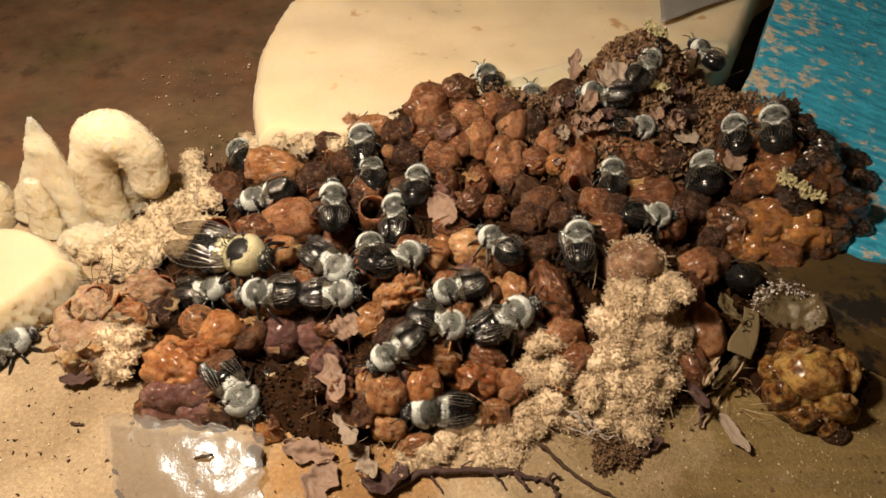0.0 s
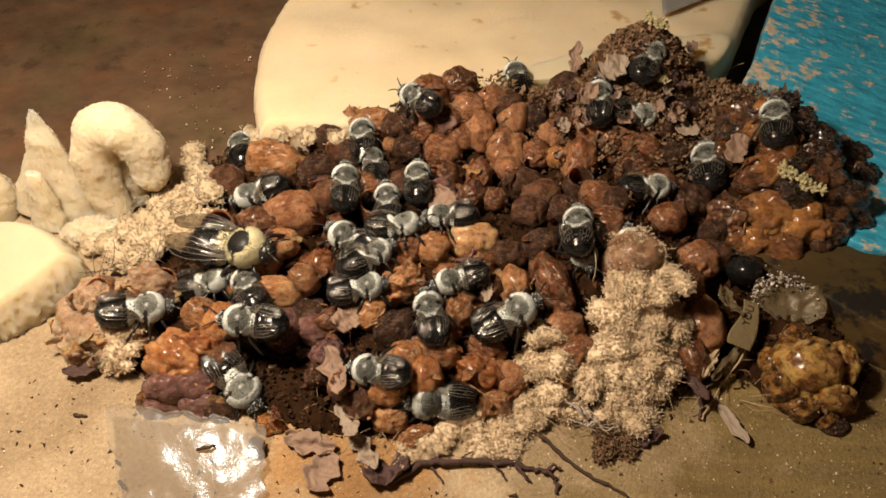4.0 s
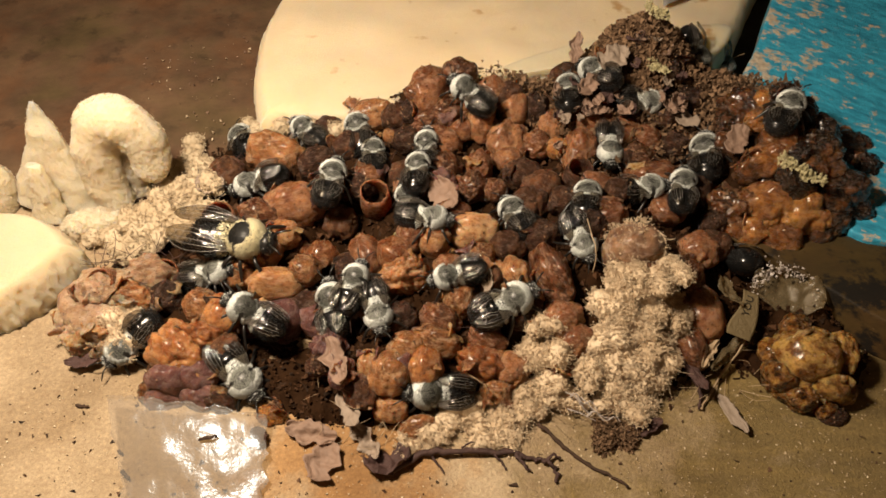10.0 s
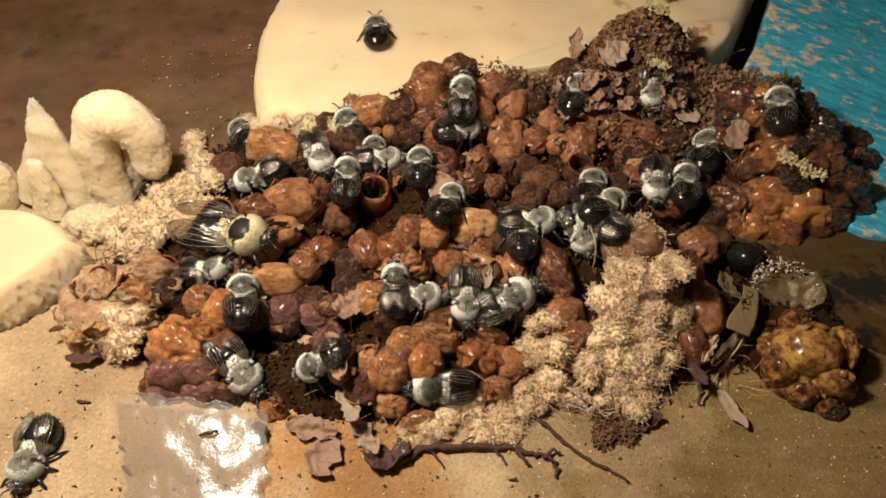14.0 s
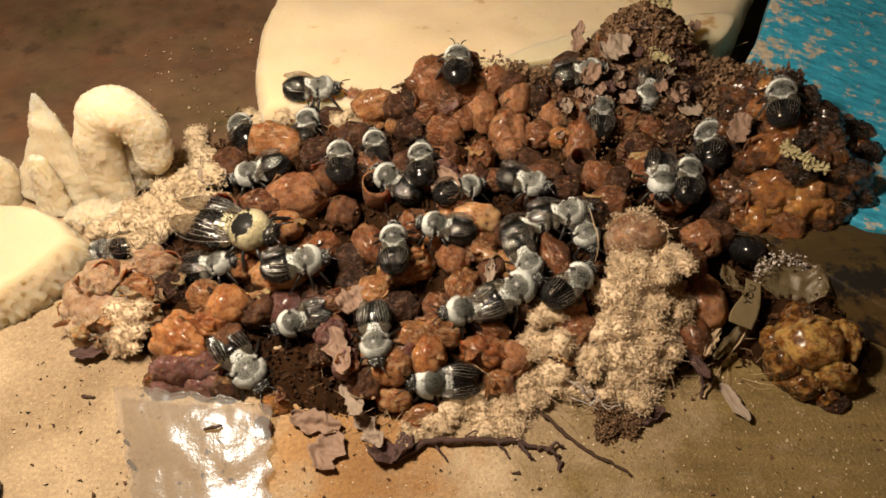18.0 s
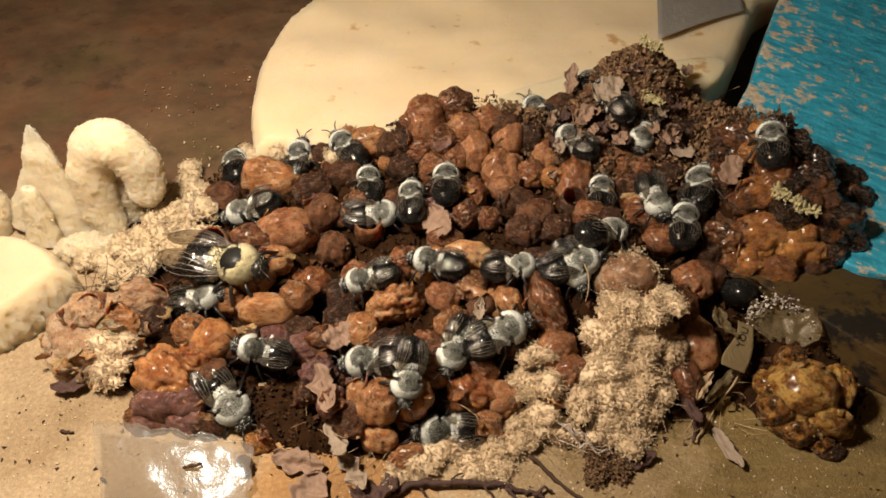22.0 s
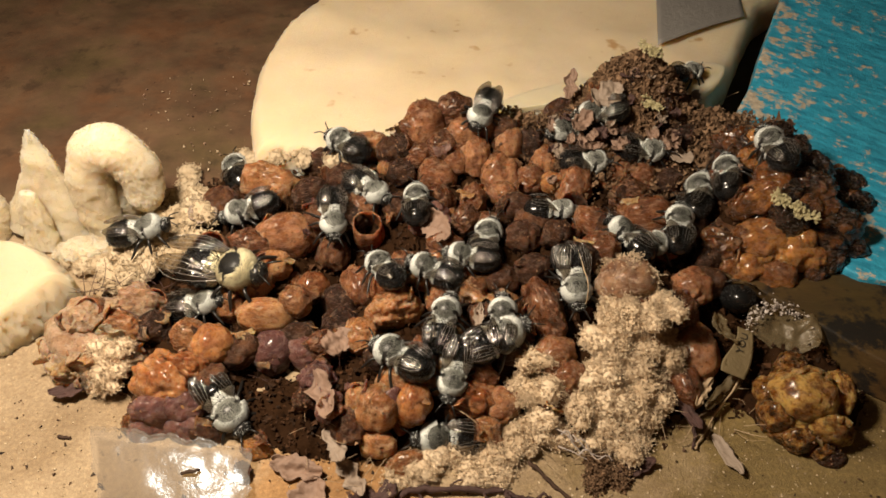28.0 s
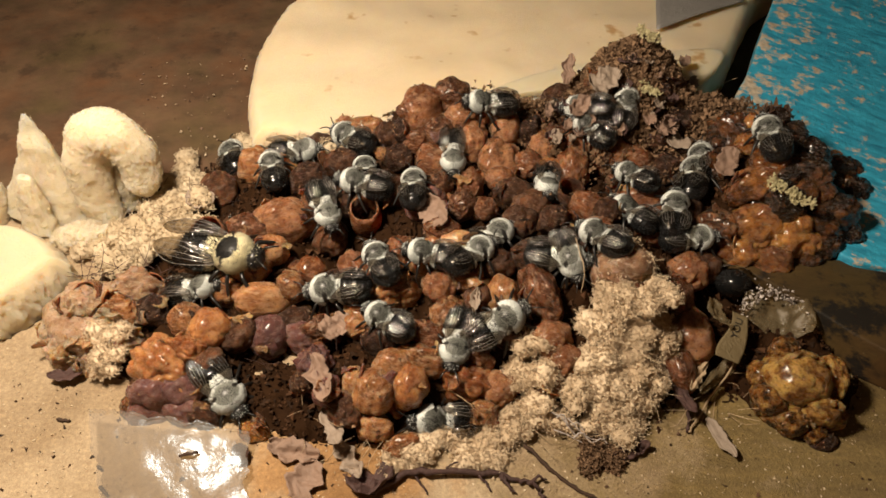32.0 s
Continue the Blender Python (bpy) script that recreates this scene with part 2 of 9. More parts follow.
WAX = {
    "o": wax_material("tan_wax", (0.10, 0.036, 0.010), (0.365, 0.163, 0.063), (0.68, 0.42, 0.215), 0.3),
    "r": wax_material("red_brown_wax", (0.045, 0.015, 0.005), (0.205, 0.079, 0.032), (0.51, 0.26, 0.13), 0.3),
    "d": wax_material("dark_brown_wax", (0.016, 0.006, 0.0025), (0.060, 0.023, 0.009), (0.19, 0.083, 0.036), 0.5, 0.0012, 0.5, 0.0),
    "p": wax_material("plum_wax", (0.055, 0.022, 0.021), (0.14, 0.058, 0.051), (0.27, 0.14, 0.115), 0.36),
    "g": wax_material("amber_resin", (0.026, 0.009, 0.003), (0.20, 0.070, 0.015), (0.56, 0.26, 0.065), 0.26, 0.0016, 0.4, 0.7),
    "k": wax_material("dark_resin", (0.008, 0.004, 0.002), (0.017, 0.007, 0.0025), (0.20, 0.075, 0.017), 0.2, 0.0016, 0.3, 0.7),
    "m": wax_material("mottled_wax", (0.022, 0.008, 0.0015), (0.20, 0.074, 0.011), (0.56, 0.355, 0.11), 0.3, 0.0020, 0.3, 0.3, 0.12, (0.38, 0.5, 0.61), 1.9),
    "s": wax_material("pale_ridge_wax", (0.06, 0.024, 0.006), (0.26, 0.14, 0.038), (0.50, 0.33, 0.13), 0.28, 0.0012, 0.6, 0.5, 0.12, (0.36, 0.5, 0.64)),
    "w": wax_material("orange_wax", (0.07, 0.020, 0.006), (0.25, 0.082, 0.022), (0.56, 0.27, 0.10), 0.3, 0.0012, 0.5, 0.6),
    "y": wax_material("papery_tan_wax", (0.16, 0.080, 0.044), (0.40, 0.25, 0.15), (0.64, 0.47, 0.33), 0.5, 0.0014, 0.6, 0.12),
}
MOUND = crumb_material("brown_nest_debris", (0.013, 0.0056, 0.002), (0.054, 0.023, 0.0075), 0.85, 260, 0.1)
CRUMB = crumb_material("nest_crumbs", (0.014, 0.007, 0.003), (0.085, 0.038, 0.016), 0.7, 400, 0.2)
LITTER = crumb_material("leaf_litter", (0.085, 0.049, 0.026), (0.31, 0.195, 0.115), 0.8, 500, 0.2)
GRAN = crumb_material("tan_foam_crumbs", (0.54, 0.41, 0.265), (0.84, 0.69, 0.49), 0.85, 800, 0.3)
CREAM_GRAN = crumb_material("cream_foam_crumbs", (0.54, 0.43, 0.285), (0.65, 0.54, 0.38), 0.9, 500, 0.1)
LEAF = crumb_material("dry_leaf", (0.13, 0.08, 0.056), (0.40, 0.265, 0.19), 0.6, 260)
GREY_LEAF = crumb_material("grey_leaf", (0.20, 0.15, 0.11), (0.40, 0.32, 0.25), 0.6, 220)
TWIG = crumb_material("twig_bark", (0.028, 0.014, 0.012), (0.125, 0.062, 0.052), 0.6, 700)
LICHEN = crumb_material("yellow_lichen", (0.40, 0.35, 0.18), (0.66, 0.60, 0.36), 0.9, 500)
DUST = crumb_material("cocoon_dust", (0.05, 0.022, 0.010), (0.38, 0.22, 0.115), 0.7, 500)
SAND_GRAIN = crumb_material("pale_sand", (0.40, 0.29, 0.17), (0.78, 0.66, 0.47), 0.5, 300)
SPECK = crumb_material("dark_specks", (0.02, 0.012, 0.008), (0.12, 0.06, 0.03), 0.8, 400)
STRAW = crumb_material("pale_straw", (0.34, 0.24, 0.14), (0.56, 0.43, 0.28), 0.5, 300)


FILM = film_shader("clear_film", (0.80, 0.74, 0.62), (0.32, 0.255, 0.15), 0.25, 0.02, 0.2, 700, 0.6)
PAPER = crumb_material("yellowed_paper", (0.10, 0.072, 0.031), (0.18, 0.135, 0.064), 0.6, 500)
INK = material("dark_ink", (0.02, 0.017, 0.012), 0.6)
WHITE_SHRED_GLINT = crumb_material("white_shreds", (0.36, 0.31, 0.28), (0.66, 0.60, 0.56), 0.5, 300)
GREY_TAPE = crumb_material("grey_tape", (0.16, 0.155, 0.15), (0.27, 0.26, 0.245), 0.4, 180)
CHITIN = material("black_chitin", (0.008, 0.008, 0.008), 0.22)
DULL_CHITIN = material("dull_black_chitin", (0.012, 0.011, 0.010), 0.35)
BACK = material("dull_dark_back", (0.014, 0.0135, 0.012), 0.38)
PALE_FUR = fur_material("pale_grey_fur", (0.50, 0.53, 0.51), (0.92, 0.95, 0.91))
GREY_FUR = fur_material("grey_pile", (0.09, 0.094, 0.082), (0.33, 0.34, 0.30))
YELLOW_FUR = fur_material("yellow_fur", (0.60, 0.54, 0.32), (0.88, 0.82, 0.58))
BLACK_FUR = fur_material("black_fur", (0.004, 0.004, 0.004), (0.012, 0.012, 0.011))
WING = film_shader("wing_film", (0.66, 0.63, 0.58), (0.03, 0.027, 0.024), 0.10, 0.045, 0.10, 1500, 0.25)
VEIN = material("wing_vein", (0.42, 0.39, 0.36), 0.22, 0.5)
TAPE = film_shader("clear_tape", (0.90, 0.87, 0.81), (0.46, 0.45, 0.43), 0.14, (0.013, 0.0165, 0.021), 0.2, 300, 0.26)


# ---------- building tools ----------
def part(name, bm, mat, parent=None, label="", smooth=True):
    me = bpy.data.meshes.new(name)
    bm.to_mesh(me)
    bm.free()
    me.materials.append(mat)
    if smooth:
        me.shade_smooth()
    ob = new(name, me)
    if parent is not None:
        ob.parent = parent
    if label:
        ob["label"] = label
    return ob


def rough(p, freq, octaves=3):
    """Layered noise at a point in mm."""
    s, a = 0.0, 1.0
    for k in range(octaves):
        s += a * noise.noise(Vector(p) * freq * 2 ** k)
        a *= 0.5
    return s


def tube(bm, pts, radii, n=6, flat=1.0, wobble=0.0, seed=0.0, axis=(0.13, 0.21, 0.97), fuzz=0.0):
    """A closed tube along points in mm; flat squeezes it across."""
    rings = []
    pts = [Vector(p) for p in pts]
    for i, p in enumerate(pts):
        d = (pts[min(i + 1, len(pts) - 1)] - pts[max(i - 1, 0)]).normalized()
        side = d.cross(Vector(axis))
        side = side.normalized() if side.length > 1e-4 else Vector((1, 0, 0))
        up = side.cross(d)
        ring = []
        for j in range(n):
            a = 2 * math.pi * j / n
            c, s = p.x + math.cos(a) * 3 + seed, p.y + math.sin(a) * 3
            r = radii[i] * (1 + wobble * (rough((c, s, p.z), 0.45, 2) + 0.5 * noise.noise(Vector((c, s, p.z)) * 2.3)))
            q = p + (side * math.cos(a) + up * math.sin(a) * flat) * r
            if fuzz:
                q += (q - p).normalized() * fuzz * (1.3 * rough(q, 0.16, 2) + 0.40 * rough(q, 0.7, 2) + 0.42 * rough(q, 1.9, 3))
            ring.append(bm.verts.new(q * MM))
        rings.append(ring)
    for a, b in zip(rings, rings[1:]):
        for j in range(n):
            bm.faces.new((a[j], a[(j + 1) % n], b[(j + 1) % n], b[j]))
    bm.faces.new(list(reversed(rings[0])))
    bm.faces.new(rings[-1])
    return bm


def smooth_line(pts, k=6):
    """A rounder line through points."""
    pts = [Vector(p) for p in pts]
    out = []
    for i in range(len(pts) - 1):
        p0, p1, p2, p3 = pts[max(i - 1, 0)], pts[i], pts[i + 1], pts[min(i + 2, len(pts) - 1)]
        for j in range(k):
            t = j / k
            out.append(0.5 * (2 * p1 + (p2 - p0) * t + (2 * p0 - 5 * p1 + 4 * p2 - p3) * t * t + (3 * p1 - p0 - 3 * p2 + p3) * t ** 3))
    out.append(pts[-1])
    return out


def spread(values, count):
    """Values stretched evenly to a count."""
    return list(np.interp(np.linspace(0, 1, count), np.linspace(0, 1, len(values)), values))


def slab(corners, height, ragged=0.5, swell=0.8, relief=0.6, k=8, loops=14, drop=0.0, hard=False):
    """A thick soft plate with rounded, ragged edges, standing on z = drop; corners in mm."""
    ring = smooth_line([(*c, 0) for c in corners] + [(*corners[0], 0)], k)[:-1]
    mid = sum(ring, Vector()) / len(ring)
    bm = bmesh.new()
    prof = [(0.985, 0.0), (1.0, 0.08), (1.0 + 0.004 * swell, 0.35), (1.0, 0.7), (0.99, 0.88), (0.972, 0.97), (0.945, 1.0)]
    if swell > 1.9:
        prof = [(0.985, 0.0), (1.0, 0.12), (1.004, 0.38), (0.998, 0.62), (0.984, 0.8), (0.963, 0.92), (0.945, 0.97)]
    if swell > 2.2:
        prof = [(0.985, 0.0), (1.0, 0.10)] + [(1.0 - 0.17 * (1 - math.cos(a)), 0.22 + 0.78 * math.sin(a)) for a in (0.16 * i for i in range(10))]
    if hard:
        prof = [(0.999, 0.0), (1.0, 0.05), (1.0, 0.94), (0.998, 0.985), (0.994, 1.0), (0.97, 1.0), (0.945, 1.0)]
    inner = prof[-1][0]
    prof += [(inner * (1 - (i + 1) / (loops + 1)), 1.0) for i in range(loops)]
    rows = []
    for s, h in prof:
        row = []
        for p in ring:
            q = mid + (p - mid) * s
            e = ragged * rough((q.x, q.y, h * height * 2), 0.9) * (1.0 if s > 0.94 else 0.0)
            q = q + (p - mid).normalized() * e
            z = h * height + (relief * rough((q.x, q.y, 3), 0.06, 2) if h > 0.6 else 0)
            row.append(bm.verts.new(Vector((q.x, q.y, z + drop)) * MM))
        rows.append(row)
    n = len(ring)
    for a, b in zip(rows, rows[1:]):
        for j in range(n):
            bm.faces.new((a[j], a[(j + 1) % n], b[(j + 1) % n], b[j]))
    c = bm.verts.new(Vector((mid.x, mid.y, height + drop)) * MM)
    for j in range(n):
        bm.faces.new((rows[-1][j], rows[-1][(j + 1) % n], c))
    bm.faces.new(list(reversed(rows[0])))
    bmesh.ops.recalc_face_normals(bm, faces=bm.faces)
    return bm


def sheet(length, width, outline, bend, thick=0.12, nu=18, nv=12, curl=0.0):
    """A thin sheet along x with a free outline, bend(u, v) gives its height; mm."""
    bm = bmesh.new()
    layers = []
    for side in (0, 1):
        grid = []
        for i in range(nu + 1):
            u = i / nu
            row = []
            for j in range(nv + 1):
                v = j / nv * 2 - 1
                w0, w1 = outline(u)
                y = width / 2 * (w0 + (w1 - w0) * (v + 1) / 2)
                z = bend(u, v) + curl * (y / width * 2) ** 2 + side * thick
                row.append(bm.verts.new(Vector(((u - 0.5) * length, y, z)) * MM))
            grid.append(row)
        layers.append(grid)
    for side, grid in enumerate(layers):
        for i in range(nu):
            for j in range(nv):
                f = (grid[i][j], grid[i + 1][j], grid[i + 1][j + 1], grid[i][j + 1])
                bm.faces.new(f if side else tuple(reversed(f)))
    lo, hi = layers
    rim = [(i, 0) for i in range(nu + 1)] + [(nu, j) for j in range(1, nv + 1)] + [(i, nv) for i in range(nu - 1, -1, -1)] + [(0, j) for j in range(nv - 1, 0, -1)]
    for (a, b), (c, d) in zip(rim, rim[1:] + rim[:1]):
        bm.faces.new((lo[a][b], lo[c][d], hi[c][d], hi[a][b]))
    return bm


def bump_at(x, y, cx, cy, sx, sy, p):
    return math.exp(-(((abs(x - cx) / sx) ** 2 + (abs(y - cy) / sy) ** 2) ** (p / 2)))


def mound_height(x, y):
    """The heap's height over the board, mm."""
    h = 0.0
    for a, cx, cy, sx, sy, p in MOUND_FORMS:
        h += a * bump_at(x, y, cx, cy, sx, sy, p)
    return max(h, 0.0)


MOUND_FORMS = [(11, 6, 4, 57, 31, 4), (22.5, 38.5, 36, 14, 11, 2), (10, 2, 30, 19, 9, 3), (5, 26, -10, 10, 15, 2), (14, 62, 9, 15, 12, 3), (13, 60, 25, 11, 10, 3), (7, 57, -21, 9, 8, 3), (7, -53, -13, 9, 8, 3), (6, -38, -21, 8, 7, 3), (-4, -21, -20, 6, 5.5, 2), (5, -14, -27, 13, 6, 3), (-4, -14, 1, 6, 6, 2), (2, -30, 14, 14, 8, 2), (-6, -17, -6, 7, 7.5, 2)]

# ---------- board, wood and walls ----------
def grid_top(x0, x1, y0, y1, nx, ny, height, base):
    """A closed block whose top follows height(x, y); mm."""
    bm = bmesh.new()
    top = [[bm.verts.new(Vector((x0 + (x1 - x0) * i / nx, y0 + (y1 - y0) * j / ny, height(x0 + (x1 - x0) * i / nx, y0 + (y1 - y0) * j / ny))) * MM) for j in range(ny + 1)] for i in range(nx + 1)]
    for i in range(nx):
        for j in range(ny):
            bm.faces.new((top[i][j], top[i + 1][j], top[i + 1][j + 1], top[i][j + 1]))
    rim = [(i, 0) for i in range(nx + 1)] + [(nx, j) for j in range(1, ny + 1)] + [(i, ny) for i in range(nx - 1, -1, -1)] + [(0, j) for j in range(ny - 1, 0, -1)]
    low = {ij: bm.verts.new((top[ij[0]][ij[1]].co.x, top[ij[0]][ij[1]].co.y, base * MM)) for ij in rim}
    for a, b in zip(rim, rim[1:] + rim[:1]):
        bm.faces.new((top[a[0]][a[1]], low[a], low[b], top[b[0]][b[1]]))
    bm.faces.new([low[ij] for ij in rim])
    bmesh.ops.recalc_face_normals(bm, faces=bm.faces)
    return bm


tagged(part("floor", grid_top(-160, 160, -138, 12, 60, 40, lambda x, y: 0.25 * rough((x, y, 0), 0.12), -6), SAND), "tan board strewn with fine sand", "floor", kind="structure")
tagged(part("floor_back", grid_top(-160, 160, 12.3, 230, 20, 20, lambda x, y: -0.6 + 0.3 * rough((x, y, 0), 0.05), -8), BROWN_BOARD), "dark brown stained wooden board", "floor", kind="structure")
tagged(part("wall_back", grid_top(-170, 170, 230, 240, 4, 2, lambda x, y: 160, -8), BROWN_BOARD), "dark brown wooden box wall", "wall", kind="structure")
tagged(part("wall_left", grid_top(-180, -170, -140, 240, 2, 4, lambda x, y: 160, -8), BROWN_BOARD), "dark brown wooden box wall", "wall", kind="structure")
tagged(part("wall_right", grid_top(170, 180, -140, 240, 2, 4, lambda x, y: 160, -8), BROWN_BOARD), "dark brown wooden box wall", "wall", kind="structure")
tagged(part("wall_front", grid_top(-180, 180, -150, -140, 4, 2, lambda x, y: 160, -8), BROWN_BOARD), "dark brown wooden box wall", "wall", kind="structure")


plank = tagged(part("wood_plank", slab([(47, -3), (100, -4), (150, -6), (150, -33), (100, -32), (78, -27), (66, -20), (56, -10)], 7.8, 0.3, 0.2, 0.2, k=5, hard=True), BLOCK_WOOD), "weathered brown wooden plank with dark specks", "plank")
blue = tagged(part("painted_board", slab([(57, 16), (62, 4), (66, 0.5), (71.5, -5.2), (100, -8), (160, -10), (165, 60), (160, 140), (120, 142), (94, 110), (85, 86), (74, 64), (65, 45), (59, 34)], 5.0, 0.3, 0.1, 0.5, k=8, drop=4.0, hard=True), BLUE), "worn blue-painted wooden board showing bare patches", "board")
blue.matrix_basis = pose(0, -0.006, 0.004, 5, 0, 0) @ pose(0, 0.006, -0.004)

# ---------- foam ----------
tagged(part("foam_slab", slab([(-35.5, 24), (-27, 23.5), (-17, 24.5), (4, 30), (22, 36), (42, 38), (55, 39), (58.5, 44.5), (64.5, 53), (70.6, 65), (80, 82), (95, 105), (50, 125), (0, 125), (-22, 102), (-33, 81), (-38, 68), (-40.6, 55), (-40, 45), (-38.6, 36), (-36.6, 28)], 11.0, 0.5, 2.0, 1.3, k=12), FOAM), "thick cream foam slab lying behind the nest", "foam")
tagged(part("foam_flap", slab([(6, 32), (22, 37), (42, 39), (54, 41), (62, 53), (46, 51), (28, 46), (14, 39)], 1.6, 0.25, 0.6, 0.3, k=7, drop=10.8), FOAM), "cream foam layer folded on the slab", "foam")
wedge = tagged(part("foam_wedge", slab([(-60.0, -5), (-63.5, -1.2), (-69, 1.8), (-75, 3), (-85, 4), (-115, 2), (-120, -20), (-92, -22), (-80, -20.5), (-71, -18), (-66, -14.5), (-62, -9.5)], 8.2, 0.8, 2.5, 1.3, k=18), DIM_TORN_FOAM), "cream foam wedge with a rounded torn edge", "foam")


def torn_fuzz(ob, count, size, seed):
    """Woolly crumbs standing on a torn foam surface, one part of the piece."""
    rnd = random.Random(seed)
    verts, faces = [], []
    polys = [p for p in ob.data.polygons if p.center.z > 0.4 * MM]
    weights = [p.area for p in polys]
    for p in rnd.choices(polys, weights, k=count):
        c = p.center + p.normal * rnd.uniform(-0.06, 0.10) * MM
        k = len(verts)
        for _ in range(4):
            verts.append(c + Vector((rnd.gauss(0, 1), rnd.gauss(0, 1), rnd.gauss(0, 1))) * size * rnd.uniform(0.4, 1.1) * MM)
        faces += [(k, k + 1, k + 2), (k, k + 2, k + 3), (k, k + 3, k + 1), (k + 1, k + 3, k + 2)]
    me = bpy.data.meshes.new("torn_wool")
    me.from_pydata(verts, [], faces)
    me.materials.append(FOAM_WOOL)
    wool = new("torn_wool", me)
    wool.parent = ob
    wool["label"] = "woolly torn foam surface"
    return ob


def foam_strip(name, pts, radii, flat, label, n=44, axis=(0, 1, 0), fuzz=0.5, wool=6000):
    line = smooth_line(pts, 18)
    bm = tube(bmesh.new(), line, spread(radii, len(line)), 2 * n, flat, 0.0, 0.0, axis, fuzz)
    bmesh.ops.recalc_face_normals(bm, faces=bm.faces)
    return torn_fuzz(tagged(part(name, bm, LIT_CUT_FOAM), label, "foam"), wool, 0.1, len(pts))


torn_fuzz(wedge, 2500, 0.08, 3)
foam_strip("foam_curl", [(-61.4, 12, 0.6), (-61.6, 12.4, 6), (-60.9, 13, 12.5), (-58.4, 13.5, 17.3), (-55.2, 13.5, 18.2), (-52.6, 13.2, 15.2), (-51.9, 12.6, 11), (-52.4, 12.2, 8.2), (-53.2, 12, 6.4)], [3.9, 3.8, 3.9, 4.4, 4.4, 3.9, 3.3, 2.8, 1.2], 0.9, "curled cream foam offcut standing on end", fuzz=0.45, wool=12000)
foam_strip("foam_tongue", [(-59, 14.4, 0.5), (-58, 14.6, 6), (-56.6, 14.8, 10), (-55.6, 14.8, 13)], [3.4, 3.6, 2.8, 1.0], 0.6, "cream foam tongue inside a curled offcut", wool=3000)
foam_strip("foam_spike", [(-72.0, 12, 0.5), (-71.0, 12.5, 5.5), (-69.4, 13, 12.5), (-67.8, 13, 22.6)], [8.0, 6.4, 3.7, 0.4], 0.5, "pointed cream foam offcut", fuzz=0.5, wool=7000)
foam_strip("foam_lump", [(-72, 7.5, 0.5), (-71.4, 8.5, 6.0), (-70.6, 9, 12.3)], [3.4, 2.8, 1.2], 0.7, "small rounded cream foam offcut", wool=2500)
foam_strip("foam_lump", [(-84, 10, 0.5), (-82, 11, 6), (-80.5, 11, 10)], [4.6, 4.2, 2.0], 0.8, "rounded cream foam offcut")
foam_strip("foam_scrap", [(-69, 5.5, 0.6), (-65, 5.6, 1.6), (-61, 5.2, 1.8), (-57, 5.4, 1.0)], [1.6, 3.2, 3.0, 1.4], 0.8, "low torn cream foam scrap", 40, (0, 0, 1), 1.0)

# ---------- nest heap ----------
def heap_top(x, y):
    h = mound_height(x, y)
    if h < 1.2:
        return -0.8
    k = min(1, h / 5)
    return h - 2.4 - 0.9 * k * k + k * (1.5 * rough((x, y, 5), 0.17) + 1.2 * rough((x, y, 8), 0.55, 4))


heap = tagged(part("nest_mound", grid_top(-72, 84, -46, 56, 260, 170, heap_top, -0.9), MOUND), "dark brown crumbly heap of nest debris", "nest")


def cell_mesh(seed, ridge, lump, folds=0.0, grit=0.0, rumple=0.1):
    """An egg-shaped cocoon of unit radius: dented, ridged, or wrapped in torn papery folds."""
    bm = bmesh.new()
    bmesh.ops.create_icosphere(bm, subdivisions=5 if folds > 0.14 else 4, radius=1.0)
    for v in bm.verts:
        p = v.co.copy()
        q = p * 1.0 + Vector((seed * 5.1, seed * 2.3, seed * 1.7))
        d = lump * rough(q, 0.9, 2) + rumple * rough(q, 2.7, 4)
        d -= 0.10 * max(0, 0.12 - abs(noise.noise(q * 1.0))) / 0.12
        d += ridge * 0.08 * (0.6 - abs(math.sin(5.5 * (p.z + 0.35 * p.x + 0.6 * noise.noise(q * 1.3)))))
        d += grit * rough(q, 4.0, 3)
        if folds:
            s = 1.1 * (0.8 * p.z + 0.6 * math.sin(seed * 3) * p.x + 0.45 * p.y + 0.75 * noise.noise(q * 0.75) + 0.03 * rough(q, 3.0, 2)) % 1.0
            d += 0.75 * folds * (min(s, (1 - s) * 4) - 0.4) + 0.02 * rough(q, 5.0, 3)
        v.co = p * (1 + d)
    me = bpy.data.meshes.new("cell")
    bm.to_mesh(me)
    bm.free()
    me.shade_smooth()
    return me


def cup_mesh(seed):
    """An opened cocoon: a thin-walled ragged cup, unit radius."""
    bm = bmesh.new()
    n, rows = 36, []
    prof = [(0.55, -1.0), (0.92, -0.6), (1.0, 0.0), (0.93, 0.55), (0.84, 0.9), (0.76, 0.86), (0.82, 0.5), (0.86, 0.0), (0.78, -0.6), (0.0, -0.8)]
    for k, (r, z) in enumerate(prof):
        row = []
        for j in range(n):
            a = 2 * math.pi * j / n
            w = 1 + 0.10 * noise.noise(Vector((math.cos(a) * 1.4 + seed, math.sin(a) * 1.4, z * 0.7)))
            e = 0.14 * noise.noise(Vector((math.cos(a) * 3 + seed, math.sin(a) * 3, 4))) if z > 0.8 else 0
            row.append(bm.verts.new((r * w * math.cos(a), r * w * math.sin(a), z + e)))
        rows.append(row)
    for a, b in zip(rows, rows[1:]):
        for j in range(n):
            bm.faces.new((a[j], a[(j + 1) % n], b[(j + 1) % n], b[j]))
    bm.faces.new(list(reversed(rows[0])))
    me = bpy.data.meshes.new("cup")
    bm.to_mesh(me)
    bm.free()
    me.shade_smooth()
    return me


CELL_MESHES = {}


